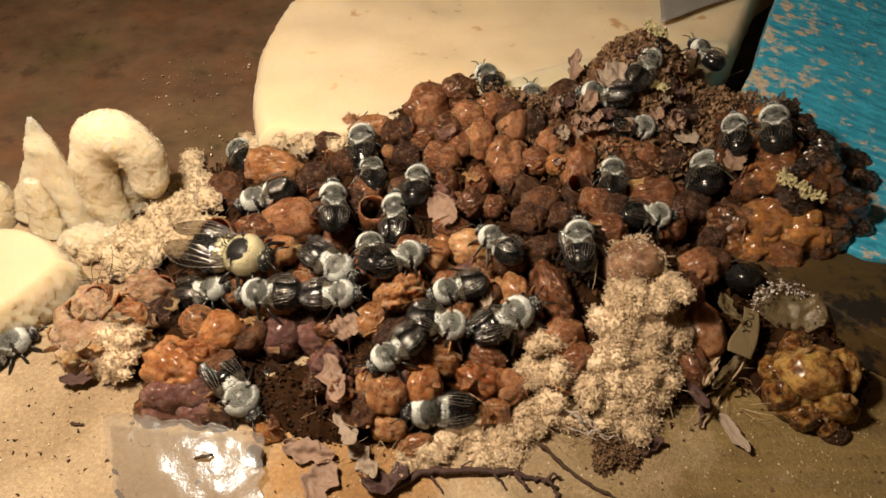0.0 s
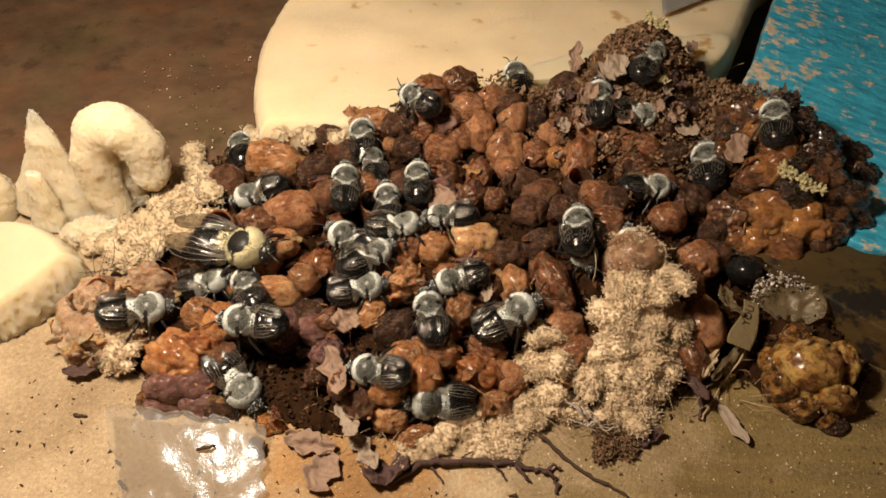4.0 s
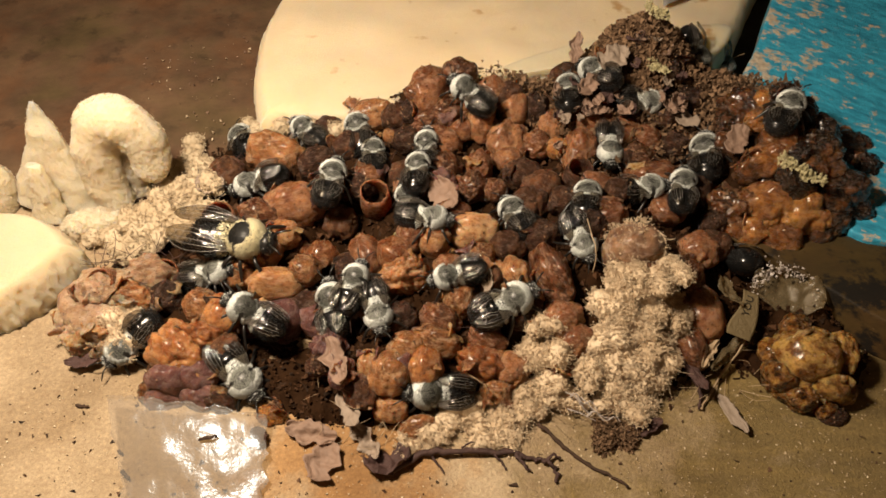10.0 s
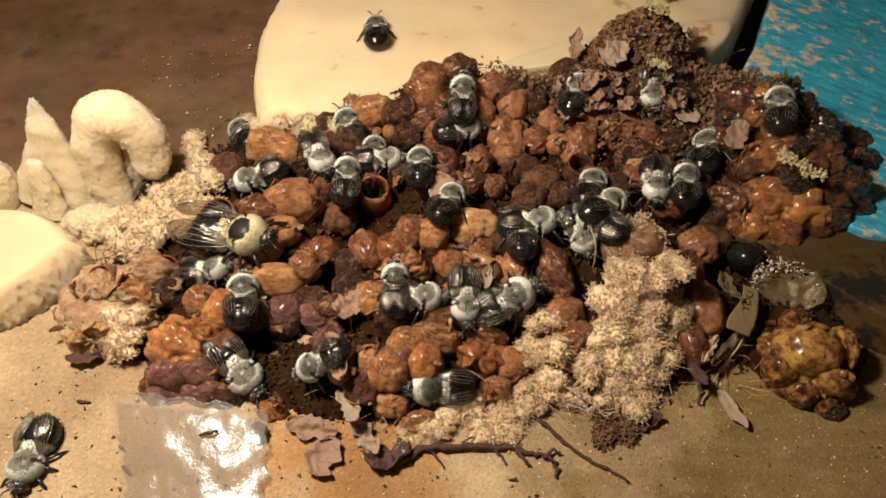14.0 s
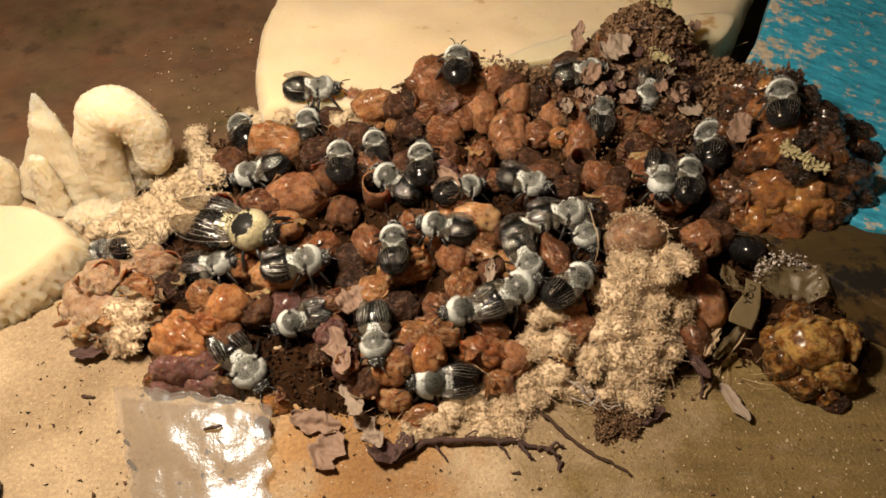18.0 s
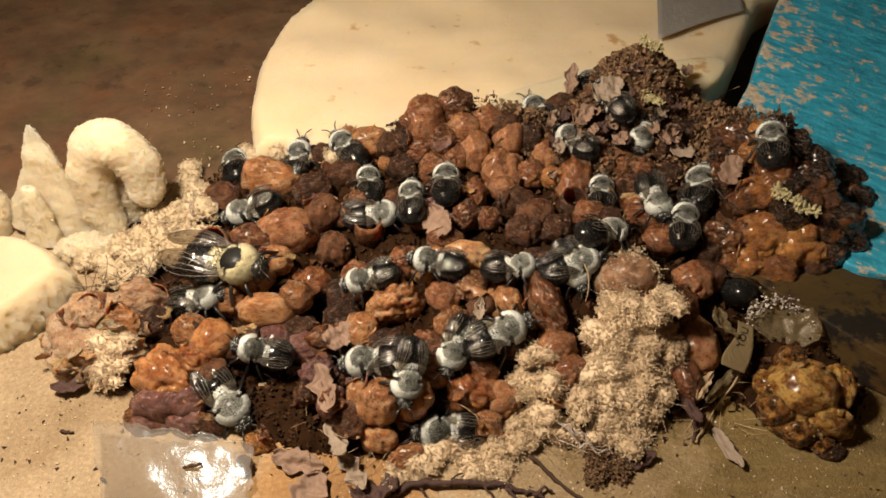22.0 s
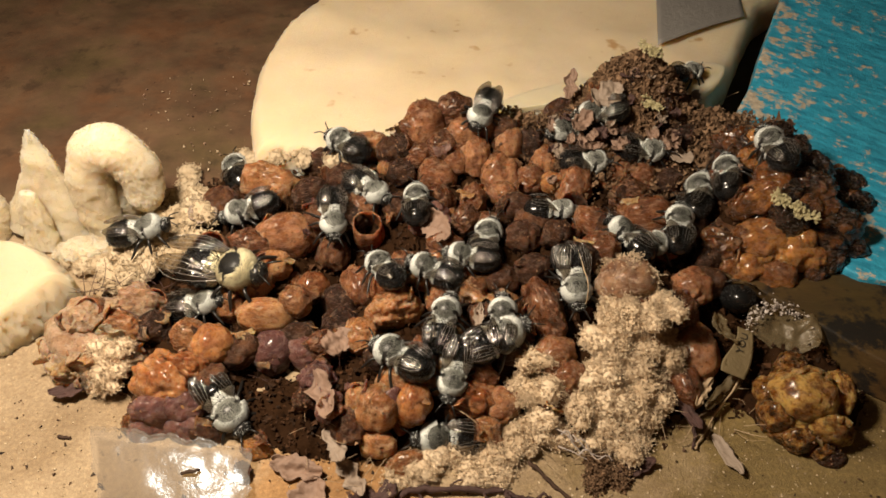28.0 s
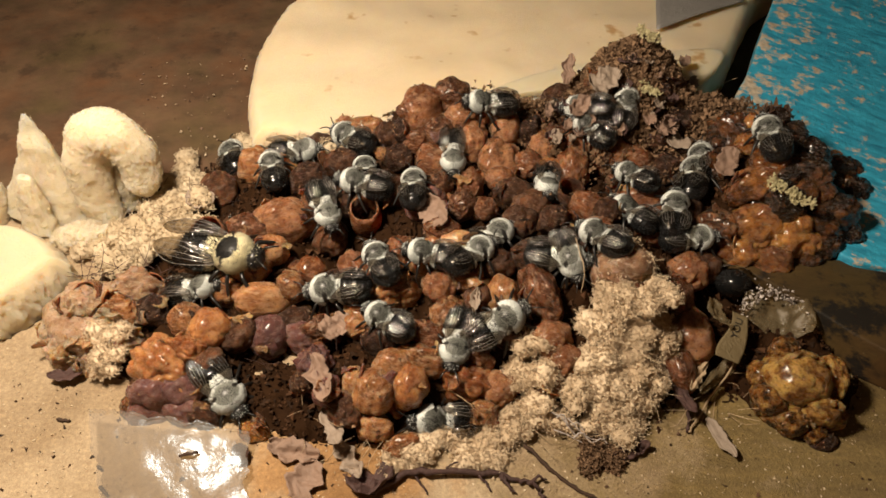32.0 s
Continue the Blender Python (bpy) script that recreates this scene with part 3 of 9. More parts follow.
def cell_data(colour, kind):
    """One shared mesh for each colour and kind."""
    if (colour, kind) not in CELL_MESHES:
        i = "ordpgkmwy".index(colour)
        me = cell_mesh(kind + 0.37 * i, (0.0, 0.3, 0.7, 0.15, 0.5, 0.4, 0.4, 0.9)[kind], (0.13, 0.17, 0.17, 0.23, 0.18, 0.24, 0.22, 0.30)[kind], (0, 0, 0.08, 0, 0.14, 0, 0.21, 0.20)[kind], 0.09 if colour in "gk" else 0.06 if kind > 5 else 0.0, (0.045, 0.08, 0.1, 0.10, 0.11, 0.11, 0.12, 0.12)[kind])
        me.materials.append(WAX[colour])
        CELL_MESHES[colour, kind] = me
    return CELL_MESHES[colour, kind]


CUP_MESHES = {c: cup_mesh(i * 3.1) for i, c in enumerate("ordg")}
for c, me in CUP_MESHES.items():
    me.materials.append(WAX[c])


def comb(name, label):
    return tagged(new(name), label, "comb")


def cell(home, x, y, z, rx, ry, rz, yaw, colour, kind):
    ob = new("cell", cell_data(colour, kind))
    ob.parent = home
    ob.matrix_basis = pose(x * MM, y * MM, (z - 0.25 * rz) * MM, (yaw * 7) % 31 - 15, (yaw * 5) % 27 - 13, yaw) @ Matrix.Diagonal((rx * MM, ry * MM, 1.25 * rz * MM, 1))
    return ob


def cup(home, x, y, z, r, depth, rx, rz, colour):
    ob = new("open_cell", CUP_MESHES[colour])
    ob.parent = home
    ob.matrix_basis = pose(x * MM, y * MM, z * MM, rx, 0, rz) @ Matrix.Diagonal((r * MM, r * MM, depth * MM, 1))
    ob["label"] = "opened empty wax cup"
    return ob


def main_comb():
    c = comb("brood_comb", "heap of tan and red-brown bumblebee cocoons")
    cell(c, -2.5, 26.2, 15.3, 4.1, 5.3, 4.2, -25, "r", 0)
    cell(c, 0.1, 18.2, 10.3, 3.8, 3.5, 2.8, -8, "r", 0)
    cell(c, 6.8, 21.6, 12.0, 3.1, 4.1, 3.3, 9, "r", 2)
    cell(c, 12.0, 18.7, 9.7, 3.8, 4.7, 3.8, -24, "r", 4)
    cell(c, 13.4, 24.5, 13.0, 3.3, 3.8, 3.0, -7, "r", 1)
    cell(c, 6.5, 10.8, 10.2, 2.3, 3.2, 2.5, 10, "r", 3)
    cell(c, 9.2, 4.9, 10.6, 2.0, 2.2, 1.7, -23, "r", 1)
    cell(c, 5.0, 5.8, 10.3, 2.5, 2.9, 2.3, -6, "r", 3)
    cell(c, -13.2, 24.8, 10.6, 4.4, 3.1, 3.3, 11, "o", 3)
    cell(c, -17.1, 28.7, 8.8, 3.1, 2.7, 2.3, -22, "r", 1)
    cell(c, -8.8, 22.7, 12.0, 2.6, 2.6, 2.1, -5, "d", 3)
    cell(c, -5.6, 22.9, 13.1, 2.6, 2.6, 2.1, 12, "d", 1)
    cell(c, -6.6, 18.3, 10.3, 2.8, 2.6, 2.1, -21, "d", 3)
    cell(c, -9.7, 18.9, 10.6, 1.4, 1.3, 1.1, -4, "o", 0)
    cell(c, 2.9, 29.1, 16.5, 3.8, 3.1, 2.9, 13, "r", 3)
    cell(c, 21.0, 15.9, 10.4, 2.4, 2.0, 1.8, -20, "w", 0)
    cell(c, 20.1, 22.3, 10.2, 2.9, 3.6, 2.9, -3, "r", 0)
    cell(c, 29.1, 24.0, 10.4, 5.5, 4.3, 4.1, 14, "r", 1)
    cell(c, 24.9, 15.4, 9.5, 3.2, 5.3, 4.2, -19, "r", 2)
    cell(c, 32.9, 20.2, 9.8, 4.3, 3.8, 3.2, -2, "r", 3)
    cell(c, 37.5, 18.7, 9.2, 3.8, 3.3, 2.8, 15, "r", 3)
    cell(c, 14.3, 9.1, 10.4, 3.6, 2.9, 2.7, -18, "d", 3)
    cell(c, 17.0, 5.4, 11.0, 3.3, 3.1, 2.5, -1, "d", 1)
    cell(c, 19.9, 0.7, 12.5, 2.7, 2.5, 2.1, 16, "d", 3)
    cell(c, 26.2, 4.1, 12.3, 3.2, 2.8, 2.4, -17, "r", 1)
    cell(c, 37.4, 8.6, 9.1, 5.4, 3.4, 4.0, 0, "r", 1)
    cell(c, 28.7, 2.6, 12.5, 2.8, 2.6, 2.1, 17, "d", 3)
    cell(c, 14.6, 1.4, 11.0, 3.2, 2.8, 2.4, -16, "d", 5)
    cell(c, -30.7, 16.4, 8.5, 5.4, 2.8, 4.0, 1, "o", 2)
    cell(c, -25.2, 3.4, 8.7, 5.4, 3.5, 4.1, 18, "r", 1)
    cell(c, -31.2, 0.9, 8.2, 3.9, 2.6, 2.9, -15, "r", 3)
    cell(c, -26.3, -3.3, 8.7, 3.2, 2.1, 2.4, 2, "o", 1)
    cell(c, -20.2, -5.4, 5.4, 2.9, 2.8, 2.4, 19, "w", 0)
    cell(c, -21.8, -10.8, 8.4, 2.7, 2.5, 2.3, -14, "o", 0)
    cell(c, -26.4, -12.4, 6.6, 4.9, 2.7, 3.4, 3, "o", 0)
    cell(c, -33.4, -18.5, 7.4, 3.5, 3.5, 2.8, 20, "w", 0)
    cell(c, -36.9, -17.5, 8.3, 2.7, 2.7, 2.2, -13, "o", 0)
    cell(c, -7.6, -8.0, 9.0, 3.0, 2.9, 2.4, 4, "w", 3)
    cell(c, -6.0, -12.3, 8.7, 4.2, 3.0, 3.1, 21, "o", 6)
    cell(c, -1.7, -5.6, 10.0, 3.4, 2.6, 2.5, -12, "o", 1)
    cell(c, 5.1, -4.0, 10.0, 4.2, 2.5, 3.1, 5, "o", 3)
    cell(c, -12.6, -4.9, 5.6, 2.7, 3.7, 3.0, 22, "r", 1)
    cell(c, -17.8, 2.6, 5.0, 2.9, 3.3, 2.6, -11, "d", 3)
    cell(c, 11.4, -12.6, 9.6, 2.3, 3.2, 2.5, 6, "o", 3)
    cell(c, 17.2, -13.5, 10.0, 2.7, 5.3, 4.2, 23, "r", 3)
    cell(c, 3.1, -15.8, 8.1, 2.9, 3.5, 2.8, -10, "o", 4)
    cell(c, 7.4, -13.7, 9.3, 2.2, 2.6, 2.1, 7, "d", 1)
    cell(c, -25.2, -16.5, 3.1, 3.6, 3.8, 3.1, 24, "p", 0)
    cell(c, -19.9, -16.6, 3.2, 3.0, 2.8, 2.3, -9, "p", 1)
    cell(c, -16.6, -16.7, 4.8, 3.6, 2.2, 2.7, 8, "r", 3)
    cell(c, -14.4, -13.0, 5.2, 3.4, 2.8, 2.5, -25, "d", 3)
    cell(c, -11.1, -16.3, 7.3, 3.0, 3.0, 2.4, -8, "o", 1)
    cell(c, -5.1, -24.4, 6.4, 3.2, 3.0, 2.6, 9, "o", 0)
    cell(c, -7.6, -28.0, 6.0, 3.1, 3.6, 3.3, -24, "o", 3)
    cell(c, -10.4, -26.8, 5.6, 2.0, 2.6, 2.8, 6, "o", 0)
    cell(c, -1.2, -22.8, 5.9, 4.0, 2.5, 3.0, -7, "o", 3)
    cell(c, -2.8, -27.0, 5.9, 3.0, 3.4, 3.0, 10, "w", 0)
    cell(c, 5.5, -24.9, 3.9, 4.4, 2.9, 3.3, -23, "w", 6)
    cell(c, -7.6, -31.7, 2.6, 2.8, 2.2, 2.1, -6, "o", 3)
    cell(c, -3.4, -33.8, 0.4, 3.3, 1.9, 2.5, 11, "o", 1)
    cell(c, 6.6, -22.3, 5.6, 3.1, 2.1, 2.3, -22, "r", 3)
    cell(c, 40.8, -16.5, 4.3, 4.0, 5.0, 4.0, -5, "r", 0)
    cell(c, 38.1, -21.3, 3.3, 3.1, 4.1, 3.3, 12, "r", 1)
    cell(c, 41.5, -6.7, 8.0, 3.3, 3.3, 2.7, -21, "r", 3)
    cell(c, 38.7, -11.6, 7.6, 2.8, 3.4, 2.7, -4, "r", 3)
    cell(c, 29.0, -10.6, 14.0, 5.0, 4.2, 3.9, 13, "y", 1)
    cell(c, 44.8, -5.3, 7.5, 2.9, 2.9, 2.4, -20, "d", 1)
    cell(c, 31.3, -12.4, 10.6, 4.9, 4.9, 3.9, -3, "r", 1)
    cell(c, 18.1, -19.8, 7.9, 3.3, 2.9, 2.4, 14, "r", 3)
    cell(c, 18.0, -24.7, 4.7, 2.9, 2.9, 2.3, -19, "r", 1)
    cell(c, 0.6, 10.9, 10.1, 2.9, 3.4, 2.7, -2, "r", 1)
    cell(c, -1.4, 6.5, 10.0, 3.8, 2.9, 2.8, 15, "p", 3)
    cell(c, -6.3, 9.4, 10.1, 3.1, 2.7, 2.4, -18, "d", 1)
    cell(c, 1.5, -0.2, 10.2, 3.2, 2.5, 2.4, -1, "r", 3)
    cell(c, 5.8, -9.5, 9.9, 3.0, 2.8, 2.3, 16, "o", 1)
    cell(c, -0.3, -19.2, 6.9, 3.3, 2.7, 2.5, -17, "r", 1)
    cell(c, -7.1, -19.3, 7.0, 3.3, 2.7, 2.5, 0, "d", 1)
    cell(c, -29.6, -6.4, 7.5, 3.5, 2.9, 2.7, 17, "r", 1)
    cell(c, -32.9, -10.0, 6.1, 3.3, 2.5, 2.5, -16, "o", 3)
    cell(c, -19.9, 7.3, 9.5, 3.1, 3.3, 2.7, 1, "d", 1)
    cell(c, -22.3, 11.8, 10.5, 3.4, 2.7, 2.5, 18, "d", 3)
    cell(c, -16.8, 17.1, 9.8, 3.5, 2.8, 2.6, -15, "d", 1)
    cell(c, 22.9, 25.3, 11.1, 3.4, 3.1, 2.5, 2, "d", 3)
    cell(c, 17.5, 25.5, 12.2, 3.1, 3.6, 2.9, 19, "d", 1)
    cell(c, 24.8, 33.6, 12.7, 4.0, 3.2, 3.0, -14, "d", 3)
    cell(c, 21.9, 47.5, 1.3, 4.3, 3.4, 3.2, 3, "d", 5)
    cell(c, 41.8, 24.0, 10.7, 4.1, 3.4, 3.1, 20, "d", 3)
    cell(c, 43.3, 18.5, 8.7, 3.6, 3.3, 2.7, -13, "d", 1)
    cell(c, 42.9, 5.5, 9.8, 3.7, 3.3, 2.8, 4, "d", 3)
    cell(c, 38.3, 1.5, 9.7, 3.7, 2.8, 2.7, 21, "r", 1)
    cell(c, 12.1, 25.7, 14.7, 2.9, 2.9, 2.3, -12, "d", 1)
    cell(c, -14.2, 7.9, 9.0, 2.9, 2.9, 2.3, 5, "d", 1)
    cell(c, -31.3, -4.7, 7.7, 3.2, 2.7, 2.4, 22, "d", 1)
    cell(c, -4.9, -4.8, 9.9, 2.7, 3.1, 2.5, -11, "r", 1)
    cell(c, 10.3, -7.6, 10.4, 3.0, 2.6, 2.3, 6, "d", 3)
    cell(c, 12.4, -17.8, 7.9, 3.3, 3.3, 2.6, 23, "d", 1)
    cell(c, 22.4, -6.0, 13.9, 3.4, 3.0, 2.5, -10, "d", 3)
    cell(c, 26.2, -3.8, 14.1, 3.4, 2.8, 2.6, 7, "r", 5)
    cell(c, -15.7, -7.5, 4.2, 2.9, 3.1, 2.5, 24, "d", 0)
    # Pit cocoon in dark wax: the hollow's shade is put into its colour.
    cell(c, -21.7, -14.0, 3.6, 3.6, 2.6, 2.7, -9, "d", 1)
    cell(c, -29.8, -18.0, 5.1, 3.4, 2.8, 2.5, 8, "d", 1)
    cell(c, 1.4, -11.4, 9.5, 2.6, 2.6, 2.1, -25, "r", 1)
    cell(c, 15.7, -6.3, 11.6, 3.0, 2.6, 2.3, -8, "d", 1)
    cell(c, 34.8, 13.0, 9.4, 3.9, 3.4, 2.9, 9, "r", 3)
    cell(c, -39.1, 12.6, 7.1, 3.5, 3.5, 2.8, -24, "d", 3)
    cell(c, -22.0, 24.0, 7.1, 4.2, 2.5, 3.1, -7, "d", 3)
    cell(c, 31.2, 31.6, 17.9, 3.2, 2.2, 2.4, 10, "d", 5)
    cell(c, 36.8, 32.7, 22.1, 2.8, 2.6, 2.1, -23, "d", 3)
    cell(c, 42.6, 30.3, 17.7, 2.5, 2.6, 2.1, -6, "d", 5)
    cell(c, 46.3, 27.0, 12.3, 4.1, 3.6, 3.1, 11, "d", 3)
    cell(c, 28.3, 28.6, 13.5, 4.4, 3.1, 3.3, -22, "d", 3)
    cell(c, 34.2, 26.1, 13.7, 3.6, 3.1, 2.7, -5, "d", 1)
    cell(c, 10.1, -26.1, 3.5, 3.2, 2.7, 2.4, 12, "r", 3)
    cell(c, 8.0, -29.0, 2.2, 2.6, 2.1, 2.0, -21, "o", 1)
    cell(c, 19.7, -22.7, 6.2, 3.0, 3.0, 2.4, -4, "r", 3)
    cell(c, -11.6, -30.3, 4.8, 2.8, 2.6, 2.1, 13, "d", 5)
    cell(c, -16.7, -23.7, 6.5, 2.6, 2.8, 2.3, -20, "p", 6)
    cell(c, -14.5, -28.1, 6.5, 1.8, 2.4, 1.9, -3, "p", 3)
    cell(c, -18.2, -27.2, 6.5, 1.7, 1.7, 1.3, 14, "d", 3)
    cell(c, 1.1, 22.5, 13.6, 3.5, 3.3, 2.6, -19, "r", 1)
    cell(c, -3.3, 21.5, 12.3, 3.1, 2.8, 2.3, -2, "r", 3)
    cell(c, 4.9, 24.1, 15.3, 3.2, 2.8, 2.4, 15, "r", 0)
    cell(c, 3.7, 20.1, 11.7, 2.8, 2.6, 2.1, -18, "r", 1)
    cell(c, 9.1, 25.7, 15.8, 2.8, 2.6, 2.1, -1, "r", 3)
    cell(c, 12.1, 12.8, 10.4, 2.7, 2.5, 2.1, 16, "r", 1)
    cell(c, 17.0, 16.9, 10.1, 2.8, 2.8, 2.2, -17, "r", 3)
    cell(c, -12.8, 9.8, 9.9, 2.7, 2.5, 2.0, 0, "r", 1)
    cup(c, -11.6, 5.2, 7.3, 2.9, 3.6, 14, 0, "r")
    cup(c, -37.7, 0.9, 6.5, 3.2, 3.0, 20, 0, "d")
    cup(c, 23.4, 7.6, 10.8, 2.6, 3, 10, 30, "d")


def left_comb():
    c = comb("brood_comb", "glossy orange-brown wax pots beside clear tape")
    cell(c, -39.1, -23.6, 4.2, 5.0, 3.9, 3.9, -25, "w", 7)
    cell(c, -40.6, -27.2, 3.0, 3.6, 2.6, 2.8, 12, "p", 5)
    cell(c, -36.4, -26.8, 3.4, 3.2, 2.4, 2.6, -16, "p", 3)
    cell(c, -36.0, -22.4, 6.9, 3.3, 1.9, 2.5, -8, "w", 6)
    cell(c, -40.7, -28.4, 0.4, 4.1, 2.3, 3.0, 9, "p", 3)
    cell(c, -35.9, -28.7, 0.6, 3.9, 2.3, 2.9, -24, "p", 3)
    cell(c, -32.7, -23.0, 5.7, 2.3, 2.1, 1.7, -7, "d", 1)
    cell(c, -43.4, -28.0, 0.5, 2.5, 2.3, 1.9, 10, "g", 1)
    cell(c, -33.4, -29.5, 0.4, 3.0, 1.8, 2.2, -23, "d", 3)
    cell(c, -25.0, -32.0, 0.9, 2.2, 1.4, 1.7, -6, "g", 3)


def paper_comb():
    c = comb("brood_comb", "papery torn tan cocoons at the heap's edge")
    cell(c, -53.2, -14.6, 3.4, 8.2, 7.2, 5.6, 18, "y", 0)
    cell(c, -54.1, -14.2, 7.0, 3.9, 3.3, 2.9, -25, "y", 6)
    cell(c, -55.4, -18.6, 3.0, 4.2, 4.0, 3.2, -8, "y", 7)
    cell(c, -46.6, -11.0, 6.9, 3.9, 2.4, 3.0, 9, "y", 6)
    cell(c, -51.7, -21.3, 1.7, 2.9, 1.8, 2.2, -24, "y", 3)
    cell(c, -58.7, -16.8, 3.5, 2.4, 3.0, 2.4, -7, "y", 4)
    cell(c, -48.7, -15.2, 6.8, 3.3, 2.6, 2.5, 10, "o", 6)
    cell(c, -48.1, -18.5, 4.1, 3.1, 3.1, 2.5, -23, "y", 6)
    cell(c, -43.7, -14.1, 5.8, 2.6, 2.8, 2.2, -6, "d", 3)
    cup(c, -52.7, -12.9, 7.7, 2.2, 2.4, 35, 0, "r")
    cup(c, -44.9, -9.9, 5.8, 2.4, 2.4, 30, 40, "r")


def amber_comb():
    c = comb("brood_comb", "glossy amber-brown wax clump on the blue board")
    cell(c, 48.4, 1.4, 9.9, 4.1, 3.5, 3.1, -25, "g", 6)
    cell(c, 54.2, 1.0, 12.0, 4.5, 3.1, 3.3, -8, "g", 3)
    cell(c, 58.9, -0.8, 10.4, 4.1, 3.1, 3.1, 9, "g", 4)
    cell(c, 56.0, -3.6, 8.1, 3.7, 2.9, 2.8, -24, "g", 3)
    cell(c, 62.0, -1.2, 9.8, 3.1, 2.9, 2.3, -7, "g", 1)
    cell(c, 51.7, -2.4, 8.2, 3.5, 2.9, 2.6, 10, "g", 4)
    cell(c, 54.0, 19.2, 16.8, 4.4, 3.5, 3.3, -23, "k", 6)
    cell(c, 61.6, 14.9, 19.4, 2.6, 2.6, 2.1, -6, "k", 0)
    cell(c, 57.6, 14.3, 19.1, 3.4, 3.0, 2.5, 11, "k", 3)
    cell(c, 49.4, 12.5, 13.9, 2.7, 2.7, 2.1, -22, "k", 3)
    cell(c, 58.6, 17.4, 20.7, 2.8, 2.6, 2.1, -5, "k", 3)
    cell(c, 51.7, 17.9, 14.5, 2.7, 2.7, 2.2, 12, "k", 3)
    cell(c, 45.5, -1.1, 8.6, 2.4, 2.8, 2.2, -21, "d", 1)
    cell(c, 50.8, 1.2, 11.7, 2.3, 2.2, 1.8, -4, "g", 3)
    cell(c, 57.5, -1.8, 10.0, 2.3, 2.1, 1.7, 13, "g", 1)
    cell(c, 53.4, -1.0, 10.4, 2.5, 1.9, 1.9, -20, "g", 3)
    cell(c, 60.3, 0.1, 12.7, 2.1, 1.9, 1.6, -3, "g", 0)
    cell(c, 49.1, -1.8, 8.7, 2.2, 2.2, 1.7, 14, "g", 3)
    cell(c, 54.6, -4.3, 7.2, 2.3, 1.8, 1.8, -19, "g", 1)
    cell(c, 54.5, 14.5, 18.0, 2.2, 2.0, 1.7, -2, "g", 3)
    cell(c, 53.2, 21.9, 16.5, 2.1, 2.1, 1.7, 15, "k", 1)
    cell(c, 55.9, 17.9, 19.5, 2.2, 2.0, 1.7, -18, "g", 0)


def dark_comb():
    c = comb("brood_comb", "dark resinous wax clump on the blue board")
    cell(c, 56.4, 8.9, 18.1, 3.7, 3.3, 2.8, -25, "k", 1)
    cell(c, 61.8, 7.5, 17.0, 4.5, 3.5, 3.3, -8, "k", 6)
    cell(c, 73.4, 16.1, 9.4, 4.9, 4.3, 3.7, 9, "k", 4)
    cell(c, 66.8, 3.4, 12.9, 4.5, 3.1, 3.4, -24, "k", 3)
    cell(c, 54.1, 5.9, 16.7, 3.7, 2.5, 2.8, -7, "g", 3)
    cell(c, 58.2, 2.5, 14.9, 4.0, 2.9, 3.0, 10, "k", 3)
    cell(c, 65.0, 13.4, 16.7, 3.4, 2.6, 2.6, -23, "k", 1)
    cell(c, 75.0, 11.6, 9.4, 2.7, 3.6, 2.8, -6, "k", 3)
    cell(c, 51.6, 5.2, 15.2, 2.9, 2.0, 2.2, 11, "k", 1)
    cell(c, 64.4, 0.7, 11.8, 3.3, 2.1, 2.5, -22, "k", 1)
    cell(c, 58.3, 6.1, 18.1, 2.3, 2.1, 1.7, -5, "k", 3)
    cell(c, 64.1, 4.6, 16.1, 2.3, 2.1, 1.7, 12, "k", 1)
    cell(c, 73.8, 12.6, 10.0, 2.3, 2.3, 1.9, -21, "g", 3)
    cell(c, 60.8, 3.8, 16.8, 2.1, 1.9, 1.6, -4, "k", 0)
    cell(c, 73.0, 18.8, 10.5, 2.6, 2.2, 2.0, 13, "g", 3)
    cell(c, 56.3, 3.1, 16.1, 2.1, 1.7, 1.6, -20, "k", 3)
    cell(c, 76.3, 16.7, 10.4, 2.1, 2.1, 1.7, -3, "k", 1)
    # Three dark lumps added where the clump only shades the blue board.
    cell(c, 65.5, -1.4, 9.2, 3.2, 2.2, 2.2, 14, "k", 3)
    cell(c, 69.6, 1.2, 9.6, 3.0, 2.4, 2.2, -12, "k", 1)
    cell(c, 62.6, -3.6, 8.0, 2.2, 1.6, 1.8, 5, "k", 3)


